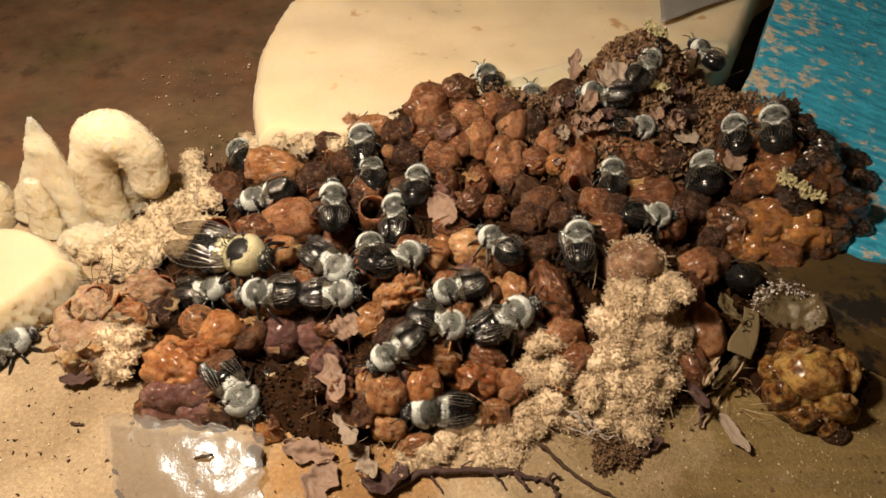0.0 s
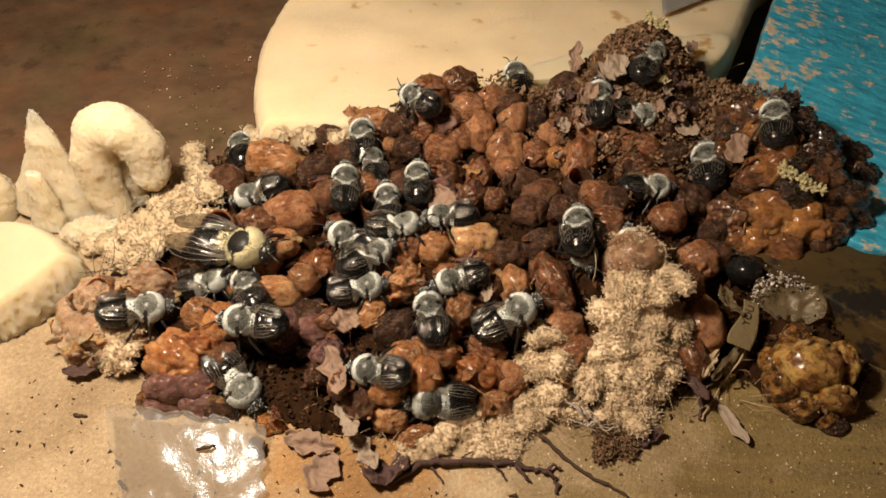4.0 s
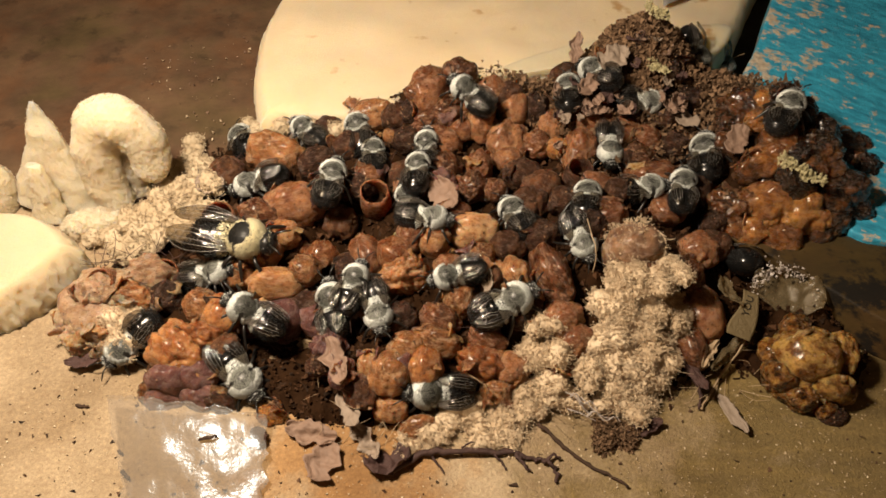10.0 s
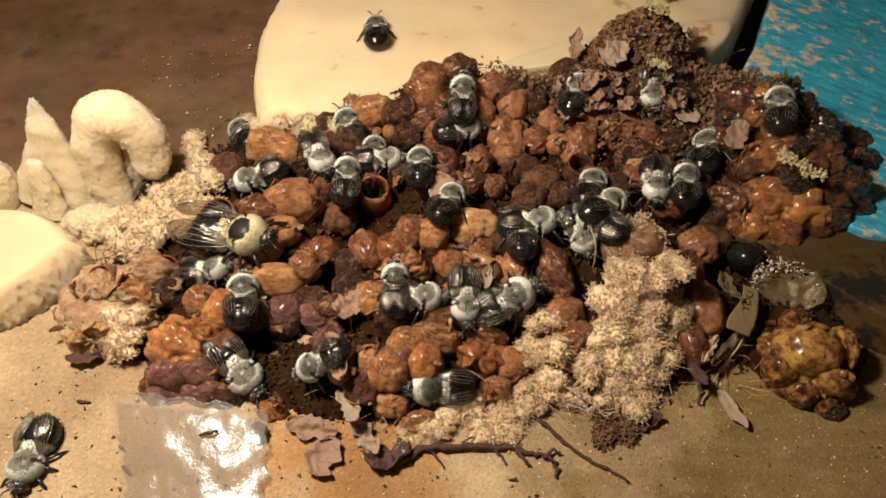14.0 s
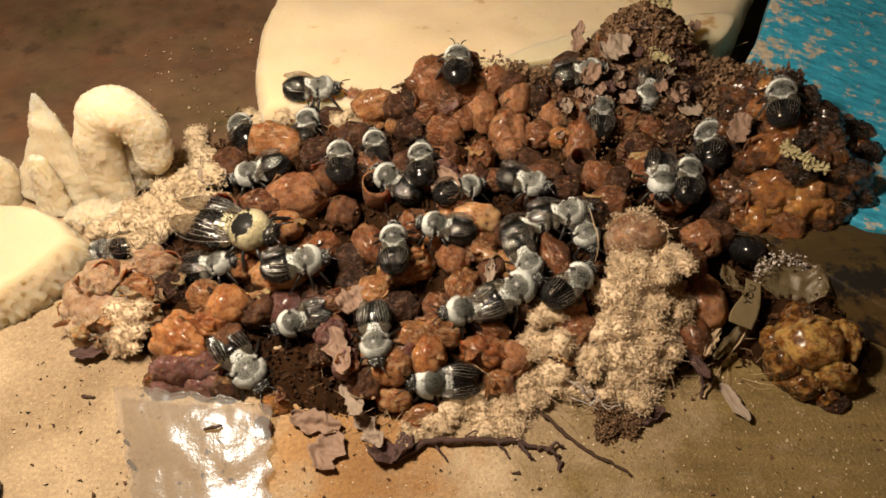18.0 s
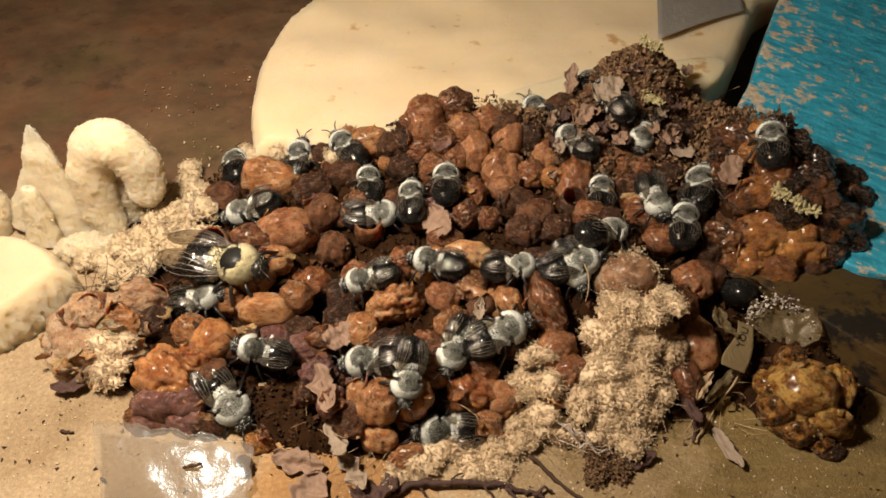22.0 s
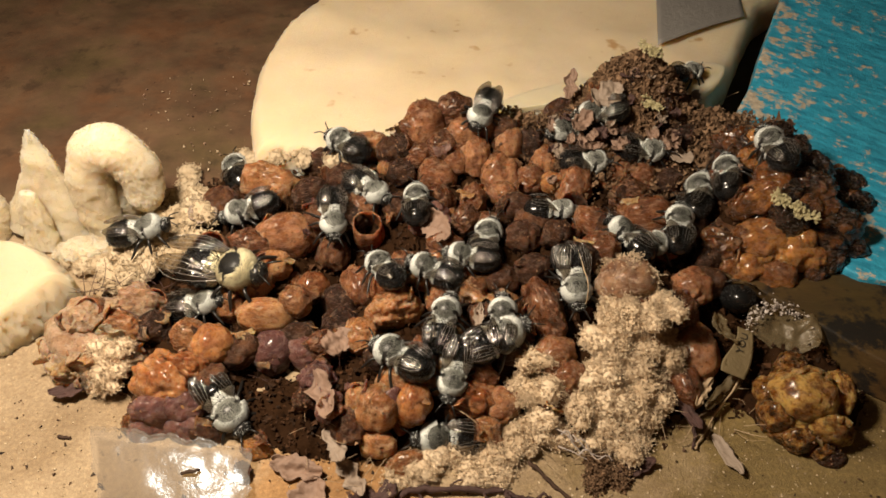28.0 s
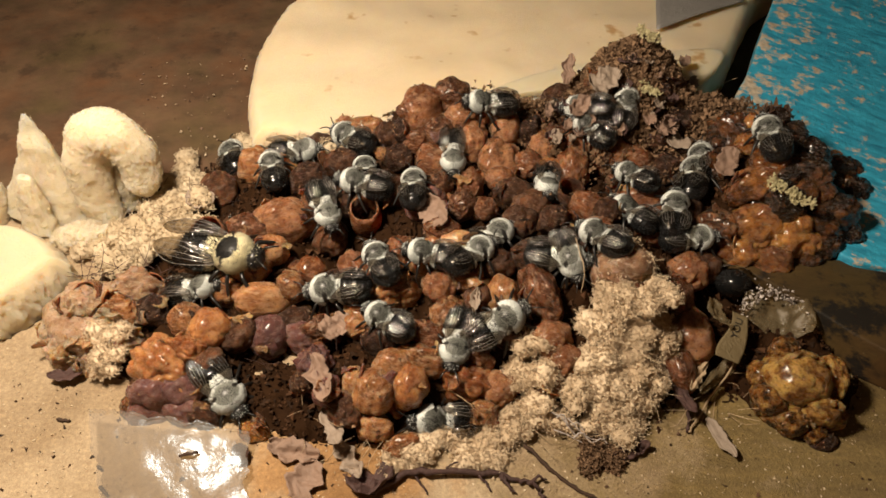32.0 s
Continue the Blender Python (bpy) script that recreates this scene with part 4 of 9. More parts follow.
def mottled_comb():
    c = comb("brood_comb", "mottled yellow-brown wax clump on the sandy board")
    cell(c, 54.8, -25.0, 2.5, 5.6, 5.2, 4.6, 18, "m", 2)
    cell(c, 54.6, -24.2, 5.0, 5.1, 4.8, 3.9, -8, "m", 3)
    cell(c, 53.2, -20.4, 7.0, 2.4, 1.8, 1.8, 9, "m", 5)
    cell(c, 60.2, -23.8, 4.6, 2.1, 3.6, 3.2, -4, "m", 5)
    cell(c, 50.6, -26.4, 3.2, 2.8, 3.0, 2.6, -7, "m", 3)
    cell(c, 50.2, -23.0, 4.0, 2.2, 2.4, 2.4, 22, "m", 3)
    cell(c, 57.0, -27.6, 3.0, 3.8, 3.2, 2.9, -23, "m", 3)
    cell(c, 54.6, -27.6, 2.4, 4.6, 3.2, 2.9, 4, "m", 5)
    cell(c, 53.6, -29.4, 1.6, 3.0, 2.4, 2.4, 10, "m", 3)
    cell(c, 59.4, -28.2, 1.6, 2.2, 2.6, 2.2, -6, "m", 3)
    cell(c, 56.6, -31.2, 0.6, 2.0, 1.5, 1.6, 14, "m", 3)
    cell(c, 57.7, -31.9, -0.2, 2.4, 1.7, 1.8, -6, "d", 1)
    wax_ridge(c, 54.2, -25.0, 6.4, 3.9, 3.4, 20, 165, 0.55, "s")
    wax_ridge(c, 57.4, -30.0, 3.6, 2.6, 2.4, 15, 150, 0.45, "s")


def bridge_gaps(home, count, seed):
    """Small lumps of wax filling the joints between neighbouring cocoons."""
    rnd = random.Random(seed)
    cells = [o for o in home.children if o.name.startswith("cell")]
    pairs = []
    for i, a in enumerate(cells):
        pairs += [(a, b) for b in cells[:i] if 3.5 < (a.location - b.location).length / MM < 7.5]
    for a, b in rnd.sample(pairs, min(count, len(pairs))):
        p = a.location.lerp(b.location, rnd.uniform(0.4, 0.6)) / MM
        r = rnd.uniform(0.9, 1.8)
        me = rnd.choice((a, b)).data
        ob = new("wax_joint", me)
        ob.parent = home
        ob.matrix_basis = pose((p.x + rnd.gauss(0, 0.5)) * MM, (p.y + rnd.gauss(0, 0.5)) * MM, (p.z + rnd.uniform(-2.2, -0.2)) * MM, rnd.uniform(-40, 40), rnd.uniform(-40, 40), rnd.uniform(0, 360)) @ Matrix.Diagonal((r * rnd.uniform(0.8, 1.3) * MM, r * MM, r * rnd.uniform(0.6, 1.0) * MM, 1))


def flake_mesh(seed):
    """A torn curved flake of old wax, about two units long."""
    def outline(u):
        w = math.sin(math.pi * (0.06 + 0.88 * u)) ** 0.4
        return (-w * (1 + 0.7 * rough((u * 3, seed, 0), 1.0, 4)), w * (1 + 0.7 * rough((u * 3, seed, 7), 1.0, 4)))

    bm = sheet(2.2, 1.5, outline, lambda u, v: 0.9 * (u - 0.5) ** 2 + 0.22 * rough((u * 2, v, seed), 1.0, 3), 0.14, 14, 8, -0.35)
    for v in bm.verts:
        v.co /= MM
    me = bpy.data.meshes.new("flake")
    bm.to_mesh(me)
    bm.free()
    me.shade_smooth()
    return me


FLAKES = {}
for i, c in enumerate("ordpy"):
    for k in range(3):
        FLAKES[c, k] = flake_mesh(3.7 * i + 1.9 * k)
        FLAKES[c, k].materials.append(WAX[c])


def wax_flakes(home, count, seed, colours="orrdp"):
    """Torn wax flakes clinging to the cocoons."""
    rnd = random.Random(seed)
    cells = [o for o in home.children if o.name.startswith("cell")]
    for _ in range(count):
        o = rnd.choice(cells)
        a, e = rnd.uniform(0, 6.283), rnd.uniform(0.1, 1.0)
        n = Vector((math.cos(a) * math.cos(e), math.sin(a) * math.cos(e), math.sin(e)))
        r = o.scale
        p = o.location + Vector((n.x * r.x, n.y * r.y, n.z * r.z)) * 0.98
        k = rnd.uniform(0.9, 1.9) * (1.15 if "y" in colours else 1.0) * MM
        ob = new("wax_flake", FLAKES[rnd.choice(colours), rnd.randrange(3)])
        ob.parent = home
        ob.matrix_basis = Matrix.Translation(p) @ n.to_track_quat("Z", "Y").to_matrix().to_4x4() @ pose(0, 0, 0, rnd.uniform(-35, 35), rnd.uniform(-35, 35), rnd.uniform(0, 360)) @ Matrix.Diagonal((k, k, k, 1))
        ob["label"] = "torn flake of old wax"


def wax_ridge(home, cx, cy, cz, rx, rz, a0, a1, r, colour, tilt=35):
    """A raised curved rim of wax, part of a circle leaning back."""
    pts = []
    for k in range(25):
        a = radians(a0 + (a1 - a0) * k / 24)
        pts.append((rx * math.cos(a) / 4, 0.25 * rough((k * 0.3, cx, 0), 1.0, 2), rz * math.sin(a) / 4))
    bm = tube(bmesh.new(), pts, [r / 4 * (0.35 + 0.65 * math.sin(math.pi * (0.08 + 0.84 * k / 24))) for k in range(25)], 12, 0.8, 0.5, cx, (0, 1, 0))
    for v in bm.verts:
        v.co /= MM
    bmesh.ops.recalc_face_normals(bm, faces=bm.faces)
    ob = part("wax_ridge", bm, WAX[colour], home)
    ob.matrix_basis = pose(cx * MM, cy * MM, cz * MM, -tilt, 0, 0) @ Matrix.Diagonal((4 * MM, 4 * MM, 4 * MM, 1))


main_comb()
left_comb()
paper_comb()
amber_comb()
dark_comb()
mottled_comb()
COMBS = [o for o in bpy.data.objects if o.name.startswith("brood_comb")]
for c, joints, flakes, tones in zip(COMBS, (130, 8, 10, 14, 10, 5), (110, 10, 34, 10, 6, 2), ("orrdp", "ord", "yyyo", "rd", "d", "od")):
    bridge_gaps(c, joints, 41 + joints)
    wax_flakes(c, flakes, 7 + flakes, tones)


# ---------- crumbs and granules ----------
def pile_relief(x, y, z):
    return 0.34 * rough((x, y, z), 0.27, 2) + 0.13 * rough((x, y, z), 1.2, 2)


def bits(name, spots, size, mat, label, stretch=0.5, spiky=0.0, cores=()):
    """Very many small angular bits in one mesh; spots give centres in mm."""
    rnd = random.Random(len(spots))
    verts, faces = [], []
    corners = [(0.9, 0.9, 0.9), (-0.9, -0.9, 0.9), (-0.9, 0.9, -0.9), (0.9, -0.9, -0.9)]
    tris = [(0, 2, 1), (0, 1, 3), (0, 3, 2), (1, 2, 3)]
    for x, y, z, s in spots:
        m = Euler((rnd.uniform(0, 6.3), rnd.uniform(0, 6.3), rnd.uniform(0, 6.3))).to_matrix()
        k = len(verts)
        a, b, c = (size * s * rnd.uniform(1 - stretch, 1 + stretch) for _ in range(3))
        a *= 1 + spiky * rnd.random()
        for o in corners:
            verts.append((Vector((x, y, z)) + m @ Vector((o[0] * a, o[1] * b, o[2] * c))) * MM)
        faces += [(k + p, k + q, k + r) for p, q, r in tris]
    for x, y, z, rx, rz in cores:
        bm = bmesh.new()
        bmesh.ops.create_icosphere(bm, subdivisions=4, radius=1.0)
        k = len(verts)
        for v in bm.verts:
            w = 0.80 + pile_relief(x + v.co.x * rx, y + v.co.y * rx, z + v.co.z * rz)
            verts.append(Vector((x + v.co.x * rx * w, y + v.co.y * rx * w, z + v.co.z * rz * w)) * MM)
        faces += [tuple(k + v.index for v in f.verts) for f in bm.faces]
        bm.free()
    me = bpy.data.meshes.new(name)
    me.from_pydata(verts, [], faces)
    me.materials.append(mat)
    return tagged(new(name, me), label, "debris", kind="stuff")


def crumbs_on_heap(count):
    rnd = random.Random(5)
    out = []
    while len(out) < count:
        x, y = rnd.uniform(-60, 75), rnd.uniform(-40, 48)
        if mound_height(x, y) > 1.2:
            out.append((x, y, heap_top(x, y) + rnd.uniform(0.0, 0.7), rnd.choice((0.3, 0.5, 0.7, 1.0, 1.5))))
    return out


bits("nest_crumbs", crumbs_on_heap(18000), 0.22, CRUMB, "brown crumbs of wax and leaf on the heap", 0.6, 0.8)


def back_litter(count):
    rnd = random.Random(8)
    out = []
    for _ in range(count):
        x, y = rnd.gauss(37, 10), rnd.gauss(32, 7)
        out.append((x, y, heap_top(x, y) + rnd.uniform(1.5, 4.7), rnd.choice((0.35, 0.5, 0.7, 0.9, 1.3))))
    return out


bits("leaf_litter", back_litter(30000), 0.22, LITTER, "brown crumbled leaf litter on the heap", 0.75, 1.2)


def cell_debris(count):
    """Places of fine crumbs stuck on the cocoons."""
    rnd = random.Random(12)
    homes = [o for o in bpy.data.objects if o.name.split(".")[0] == "cell" and "resin" not in o.data.materials[0].name]
    out = []
    for _ in range(count):
        o = rnd.choice(homes)
        verts = o.data.vertices
        k = verts[rnd.randrange(len(verts))].co
        p = (o.parent.matrix_basis @ o.matrix_basis @ k) / MM
        if (o.matrix_basis.to_3x3() @ k).z > 0:
            out.append((p.x, p.y, p.z, rnd.choice((0.4, 0.6, 0.9, 1.3))))
    return out


bits("cell_debris", cell_debris(9000), 0.11, DUST, "fine tan and brown crumbs stuck on the cocoons", 0.7, 1.2)


def granules(lumps, seed, dense=48):
    """Porous crumbled foam: short strings of fine grains standing on soft lumps (x, y, z, radius across, radius up)."""
    rnd = random.Random(seed)
    out = []
    for x, y, z, rx, rz in lumps:
        for _ in range(int(dense * rx * rx)):
            a, b = rnd.uniform(0, 6.283), math.asin(rnd.uniform(-0.2, 1))
            n = Vector((math.cos(b) * math.cos(a), math.cos(b) * math.sin(a), math.sin(b)))
            r = 0.80 + pile_relief(x + n.x * rx, y + n.y * rx, z + n.z * rz)
            p = Vector((x + rx * r * n.x, y + rx * r * n.y, z + rz * r * n.z))
            for k in range(rnd.randint(5, 10)):
                out.append((*p, rnd.uniform(0.7, 1.4)))
                p = p + (n * 0.8 + Vector((rnd.gauss(0, 1), rnd.gauss(0, 1), rnd.gauss(0, 1)))).normalized() * 0.155
    return out


def crumb_pile(label, lumps, seed, mat=GRAN, size=0.050, dense=48):
    rnd = random.Random(seed)
    small = []
    for x, y, z, rx, rz in lumps:
        for _ in range(2):
            t, k = rnd.uniform(0, 6.283), rnd.uniform(0.35, 0.6)
            small.append((x + rx * 0.8 * math.cos(t), y + rx * 0.8 * math.sin(t), z + rz * rnd.uniform(-0.1, 0.5), rx * k, rz * k))
    lumps = lumps + small
    return bits("foam_crumbs", granules(lumps, seed, dense), size, mat, label, 0.4, 0.8, lumps)


crumb_pile("tan porous crumbled foam lying on the nest", [(28.6, -13.2, 13.6, 2.6, 2.4), (32.6, -14.8, 12.4, 3.6, 3.0), (28.5, -15.4, 11.4, 4.7, 4.0), (34.3, -17.4, 7.1, 3.9, 3.3), (27.8, -19.6, 7.1, 4.7, 4.0), (31.4, -22.6, 4.0, 4.3, 3.6), (25.2, -18.4, 8.6, 3.4, 2.9), (26.0, -24.5, 3.8, 4.2, 3.6), (30.3, -26.3, 2.0, 3.8, 3.3), (23.3, -22.7, 6.2, 2.5, 2.2), (35.9, -20.2, 5.4, 2.2, 1.8), (25.8, -28.6, 1.1, 3.8, 3.2), (29.1, -30.0, 0.3, 3.4, 2.9), (21.5, -26.3, 3.9, 2.9, 2.5)], 4)
crumb_pile("tan porous crumbled foam lying on the nest", [(14.9, -20.8, 7.5, 2.5, 2.2), (13.7, -23.7, 4.2, 3.0, 2.5), (17.2, -24.8, 6.0, 2.5, 2.1), (16.1, -28.1, 1.8, 3.4, 2.9), (12.2, -29.6, 1.0, 3.4, 2.8), (8.8, -31.9, 0.2, 3.3, 2.8), (4.7, -32.6, -0.2, 3.0, 2.5), (0.5, -32.7, 0.1, 2.8, 2.4), (-1.9, -35.5, 0.6, 2.4, 2.1), (-5.2, -36.9, 0.0, 1.9, 1.6), (9.5, -35.1, -0.4, 2.5, 2.1), (5.4, -36.0, -0.3, 2.1, 1.8), (19.0, -29.4, 0.9, 2.5, 2.1)], 5)
crumb_pile("tan porous crumbled foam lying on the nest", [(-50.3, -18.5, 5.7, 2.6, 2.2), (-48.8, -20.7, 3.9, 2.8, 2.4), (-49.7, -22.3, 2.0, 2.4, 2.1), (-47.2, -18.6, 6.0, 1.9, 1.6)], 4)
crumb_pile("tan porous crumbled foam lying on the nest", [(-50.3, 27.0, 1.2, 2.3, 2.0), (-49.6, 22.9, 1.3, 2.9, 2.5), (-49.1, 17.6, 2.2, 3.9, 3.3), (-48.8, 11.1, 3.4, 4.2, 3.6), (-49.3, 5.3, 3.4, 4.3, 3.6), (-52.1, 1.3, 2.6, 4.2, 3.6), (-53.8, -2.8, 3.0, 3.3, 2.8), (-41.1, 8.9, 7.3, 2.8, 2.4), (-41.2, 3.7, 6.2, 2.8, 2.4), (-44.8, 0.8, 4.9, 3.0, 2.5), (-45.8, 18.3, 3.3, 2.8, 2.4), (-50.4, 12.5, 3.0, 2.8, 2.3), (-49.1, 4.6, 3.8, 2.6, 2.2), (-44.6, 8.8, 5.3, 2.5, 2.1), (-51.9, 2.6, 3.0, 2.4, 2.1), (-51.3, -3.6, 4.2, 2.3, 2.0), (-35.7, 25.5, 6.4, 2.0, 1.7), (-30.7, 24.3, 8.3, 2.2, 1.8), (-25.2, 23.6, 8.6, 2.4, 2.0), (-19.7, 22.8, 8.6, 2.1, 1.8), (-16.3, 20.7, 9.0, 1.7, 1.4), (-41.1, 35.1, 0.0, 1.7, 1.4), (-49.2, -0.7, 3.9, 2.0, 1.7), (-53.1, 6.3, 2.5, 3.1, 2.6), (-56.9, 5.8, 1.6, 2.9, 2.5), (-60.2, 4.4, 1.1, 3.1, 2.6), (-64.0, 4.9, 1.1, 2.9, 2.5), (-61.6, 2.2, 1.2, 2.7, 2.3), (-57.6, 1.2, 1.5, 2.6, 2.2)], 4, CREAM_GRAN, 0.06, 14)


bits("foam_crumbs", granules([(29.0, -10.8, 13.6, 5.2, 4.5)], 61, 26), 0.05, GRAN, "sparse foam crumbs stuck on a papery cocoon", 0.4, 0.8)


def scatter(x0, x1, y0, y1, count, seed, z=0.15):
    rnd = random.Random(seed)
    return [(rnd.uniform(x0, x1), rnd.uniform(y0, y1), z, rnd.choice((0.4, 0.6, 0.8, 1.5))) for _ in range(count)]


bits("sand_specks", [p for p in scatter(-70, 70, -48, -24, 420, 3)], 0.13, SPECK, "dark specks strewn on the sandy board", 0.7, 1.5)
bits("sand_grains", [p for p in scatter(-85, 75, -56, -18, 4600, 4, 0.08)], 0.08, SAND_GRAIN, "pale sand grains on the board", 0.5)
bits("board_debris", [p for p in scatter(-75, -40, 26, 75, 90, 6, -0.2)], 0.13, LEAF, "brown crumbs on the dark wooden board", 0.6)
bits("foam_debris", [p for p in scatter(-66, -40, 30, 66, 60, 9, -0.1)], 0.14, GRAN, "pale foam crumbs on the dark wooden board", 0.6)


# ---------- leaves, twigs, tape ----------
def leaf(name, x, y, z, length, width, yaw, pitch, roll, mat, label, seed=1.0, curl=0.6, point=0.6):
    def outline(u):
        w = (math.sin(math.pi * min(1, u * 0.98 + 0.02)) ** point)
        return (-w * (1 + 0.6 * rough((u * 4, seed, 0), 1.0, 5)), w * (1 + 0.6 * rough((u * 4, seed, 7), 1.0, 5)))

    def bend(u, v):
        return curl * (4 * (u - 0.5) ** 2) + 0.9 * rough((u * 3, v * 1.5, seed), 1.0, 3) * curl

    bm = sheet(length, width, outline, bend, 0.14, 30, 12, curl * 0.4)
    ob = tagged(part(name, bm, mat), label, "leaf")
    ob.matrix_basis = pose(x * MM, y * MM, z * MM, roll, pitch, yaw)
    return ob


def stick(name, pts, r0, r1, mat, label, category="twig", parent=None):
    line = smooth_line(pts, 5)
    rnd = random.Random(len(label))
    radii = [r0 + (r1 - r0) * i / (len(line) - 1) for i in range(len(line))]
    radii = [0.8 * r * rnd.uniform(0.7, 1.35) for r in radii]
    line = [p + Vector((rnd.gauss(0, 0.35), rnd.gauss(0, 0.35), rnd.gauss(0, 0.2))) * r0 for p in line]
    ob = part(name, tube(bmesh.new(), line, radii, 7), mat, parent)
    return tagged(ob, label, category) if parent is None else ob


leaf("leaf_scrap", -16.6, -39.2, 0.6, 5.9, 4.4, 66, 0, 0, LEAF, "pinkish-brown dry leaf scrap on the board", 1.0, 0.8, 0.35)
leaf("leaf_scrap", -18.6, -35.0, 0.7, 7.7, 3.3, -12, 0, 10, LEAF, "torn brown dry leaf scrap on the board", 2.0, 0.9, 0.4)
leaf("leaf_scrap", -13.1, -32.6, 3.4, 6.9, 3.1, -67, -10, 20, GREY_LEAF, "grey papery leaf scrap at the heap foot", 3.0, 0.7, 0.5)
leaf("leaf_scrap", -10.8, -35.9, 0.7, 7.3, 2.9, -49, 0, 30, GREY_LEAF, "grey curled leaf scrap at the heap foot", 4.0, 1.2, 0.5)
leaf("leaf_scrap", -7.4, -39.6, 0.6, 6.7, 4.0, 16, 0, -20, TWIG, "dark curled leaf scrap beside a twig", 5.0, 1.6, 0.5)
bits("litter_lump", granules([(24.0, -34.6, 0.2, 2.6, 1.6), (26.4, -35.2, 0.1, 2.2, 1.4), (23.0, -36.4, 0.0, 1.6, 0.9)], 51, 50), 0.08, LITTER, "brown crumbly leaf litter beside foam crumbs", 0.6, 1.0, [(24.0, -34.6, 0.2, 2.6, 1.6), (26.4, -35.2, 0.1, 2.2, 1.4)])
leaf("leaf_scrap", 29.2, -34.1, 0.5, 5.7, 2.1, 20, 0, 10, TWIG, "dark curled leaf scrap on the board", 7.0, 1.0, 0.5)
leaf("seed_husk", 42.5, -32.1, 1.0, 6.6, 1.9, -66, 0, 15, GREY_LEAF, "pale pinkish slender seed husk on the board", 8.0, 0.2, 0.45)
leaf("leaf_scrap", 30.9, 28.3, 20.8, 6.4, 4.5, 30, -10, 25, GREY_LEAF, "grey-brown leaf scrap on the heap top", 9.0, 0.7, 0.35)
leaf("leaf_scrap", 26.2, 23.9, 17.8, 5.1, 3.3, 49, -15, 25, LEAF, "brown leaf scrap on the heap top", 10.0, 0.8, 0.4)
leaf("leaf_scrap", 45.1, 20.8, 12.5, 4.4, 2.9, -16, 0, 20, GREY_LEAF, "small pale grey leaf scrap on the heap", 11.0, 0.3, 0.4)
leaf("leaf_scrap", 49.8, 10.5, 16.7, 5.9, 3.8, 62, -20, 10, LEAF, "brown leaf scrap leaning on the heap", 12.0, 0.5, 0.4)
leaf("leaf_scrap", 43.0, 22.6, 15.0, 4.6, 3.6, 60, 0, 30, LEAF, "pinkish leaf scrap on the heap", 13.0, 0.6, 0.4)
leaf("leaf_scrap", 25.1, 33.2, 19.3, 6.4, 2.3, 77, -30, 0, LEAF, "ragged brown leaf scrap standing up", 14.0, 0.8, 0.4)
leaf("leaf_scrap", 0.6, 1.3, 12.4, 7.0, 4.7, -68, 0, 30, LEAF, "dry brown leaf curled among the cells", 15.0, 0.9, 0.4)
leaf("leaf_scrap", -14.1, -18.3, 7.9, 5.1, 3.9, 43, 0, 20, LEAF, "ragged reddish leaf scrap on the cells", 16.0, 0.9, 0.35)
leaf("leaf_scrap", -14.8, -27.8, 8.2, 8.0, 3.2, -72, 0, 20, LEAF, "brown leaf scrap hanging in the hollow", 17.0, 1.1, 0.5)
leaf("leaf_scrap", -43.1, 2.2, 5.9, 5.9, 3.9, 44, 0, 15, GREY_LEAF, "grey papery leaf scrap on the foam crumbs", 18.0, 0.6, 0.4)
leaf("leaf_scrap", -41.0, 8.5, 7.9, 5.0, 3.8, 15, 0, 15, GREY_LEAF, "grey papery scrap on the foam crumbs", 19.0, 0.6, 0.4)
leaf("leaf_scrap", -55.1, -23.7, 1.6, 5.2, 2.1, 6, 0, 0, TWIG, "dark leaf scrap on the sandy board", 20.0, 0.5, 0.5)
leaf("leaf_scrap", 6.9, -15.1, 10.7, 3.9, 1.5, 80, -20, 0, GREY_LEAF, "pale papery scrap between cells", 21.0, 0.4, 0.5)
leaf("film_scrap", 44.5, -15.1, 7.2, 6.6, 3.0, -79, -10, -30, FILM, "clear cellophane scrap beside the heap", 23.0, 0.8, 0.4)
leaf("leaf_scrap", 44.8, -22.2, 2.9, 12.2, 2.3, 34, 0, 40, FILM, "long clear film strip on the board", 24.0, 1.0, 0.5)
leaf("leaf_scrap", 37.5, -25.7, 3.0, 8.5, 2.0, -69, 0, 20, TWIG, "dark leaf strip beside the heap", 25.0, 1.0, 0.5)
leaf("leaf_scrap", 40.2, -23.8, 4.0, 6.0, 1.5, 53, 0, 20, STRAW, "pale straw strip beside the heap", 26.0, 0.5, 0.5)
leaf("film_scrap", 54.6, -13.6, 6.0, 11.0, 6.4, -21, 0, 24, FILM, "clear crumpled film scrap on the plank", 27.0, 1.0, 0.3)
leaf("leaf_scrap", -26.2, -35.6, 1.0, 2.9, 2.3, -63, 0, 0, TWIG, "dark flake stuck on the tape", 28.0, 0.3, 0.4)
stick("twig", [(-7.4, -41.1, 0.5), (-3.5, -38.4, 0.8), (1.3, -37.9, 1.2), (7.7, -37.8, 0.9), (12.4, -38.6, 0.7), (15.5, -39.7, 0.6), (15.7, -41.8, 0.5)], 0.55, 0.4, TWIG, "dark curved twig lying on the board", "twig")
stick("twig", [(6.9, -37.8, 0.9), (8.4, -39.2, 0.6), (9.0, -40.3, 0.4)], 0.3, 0.15, TWIG, "short side twig on the board", "twig")
stick("twig", [(14.0, -33.5, 1.2), (16.6, -36.3, 0.8), (19.9, -39.1, 0.4), (22.8, -40.9, 0.4), (25.5, -42.5, 0.4)], 0.34, 0.26, SPECK, "thin dark twig lying on the board", "twig")
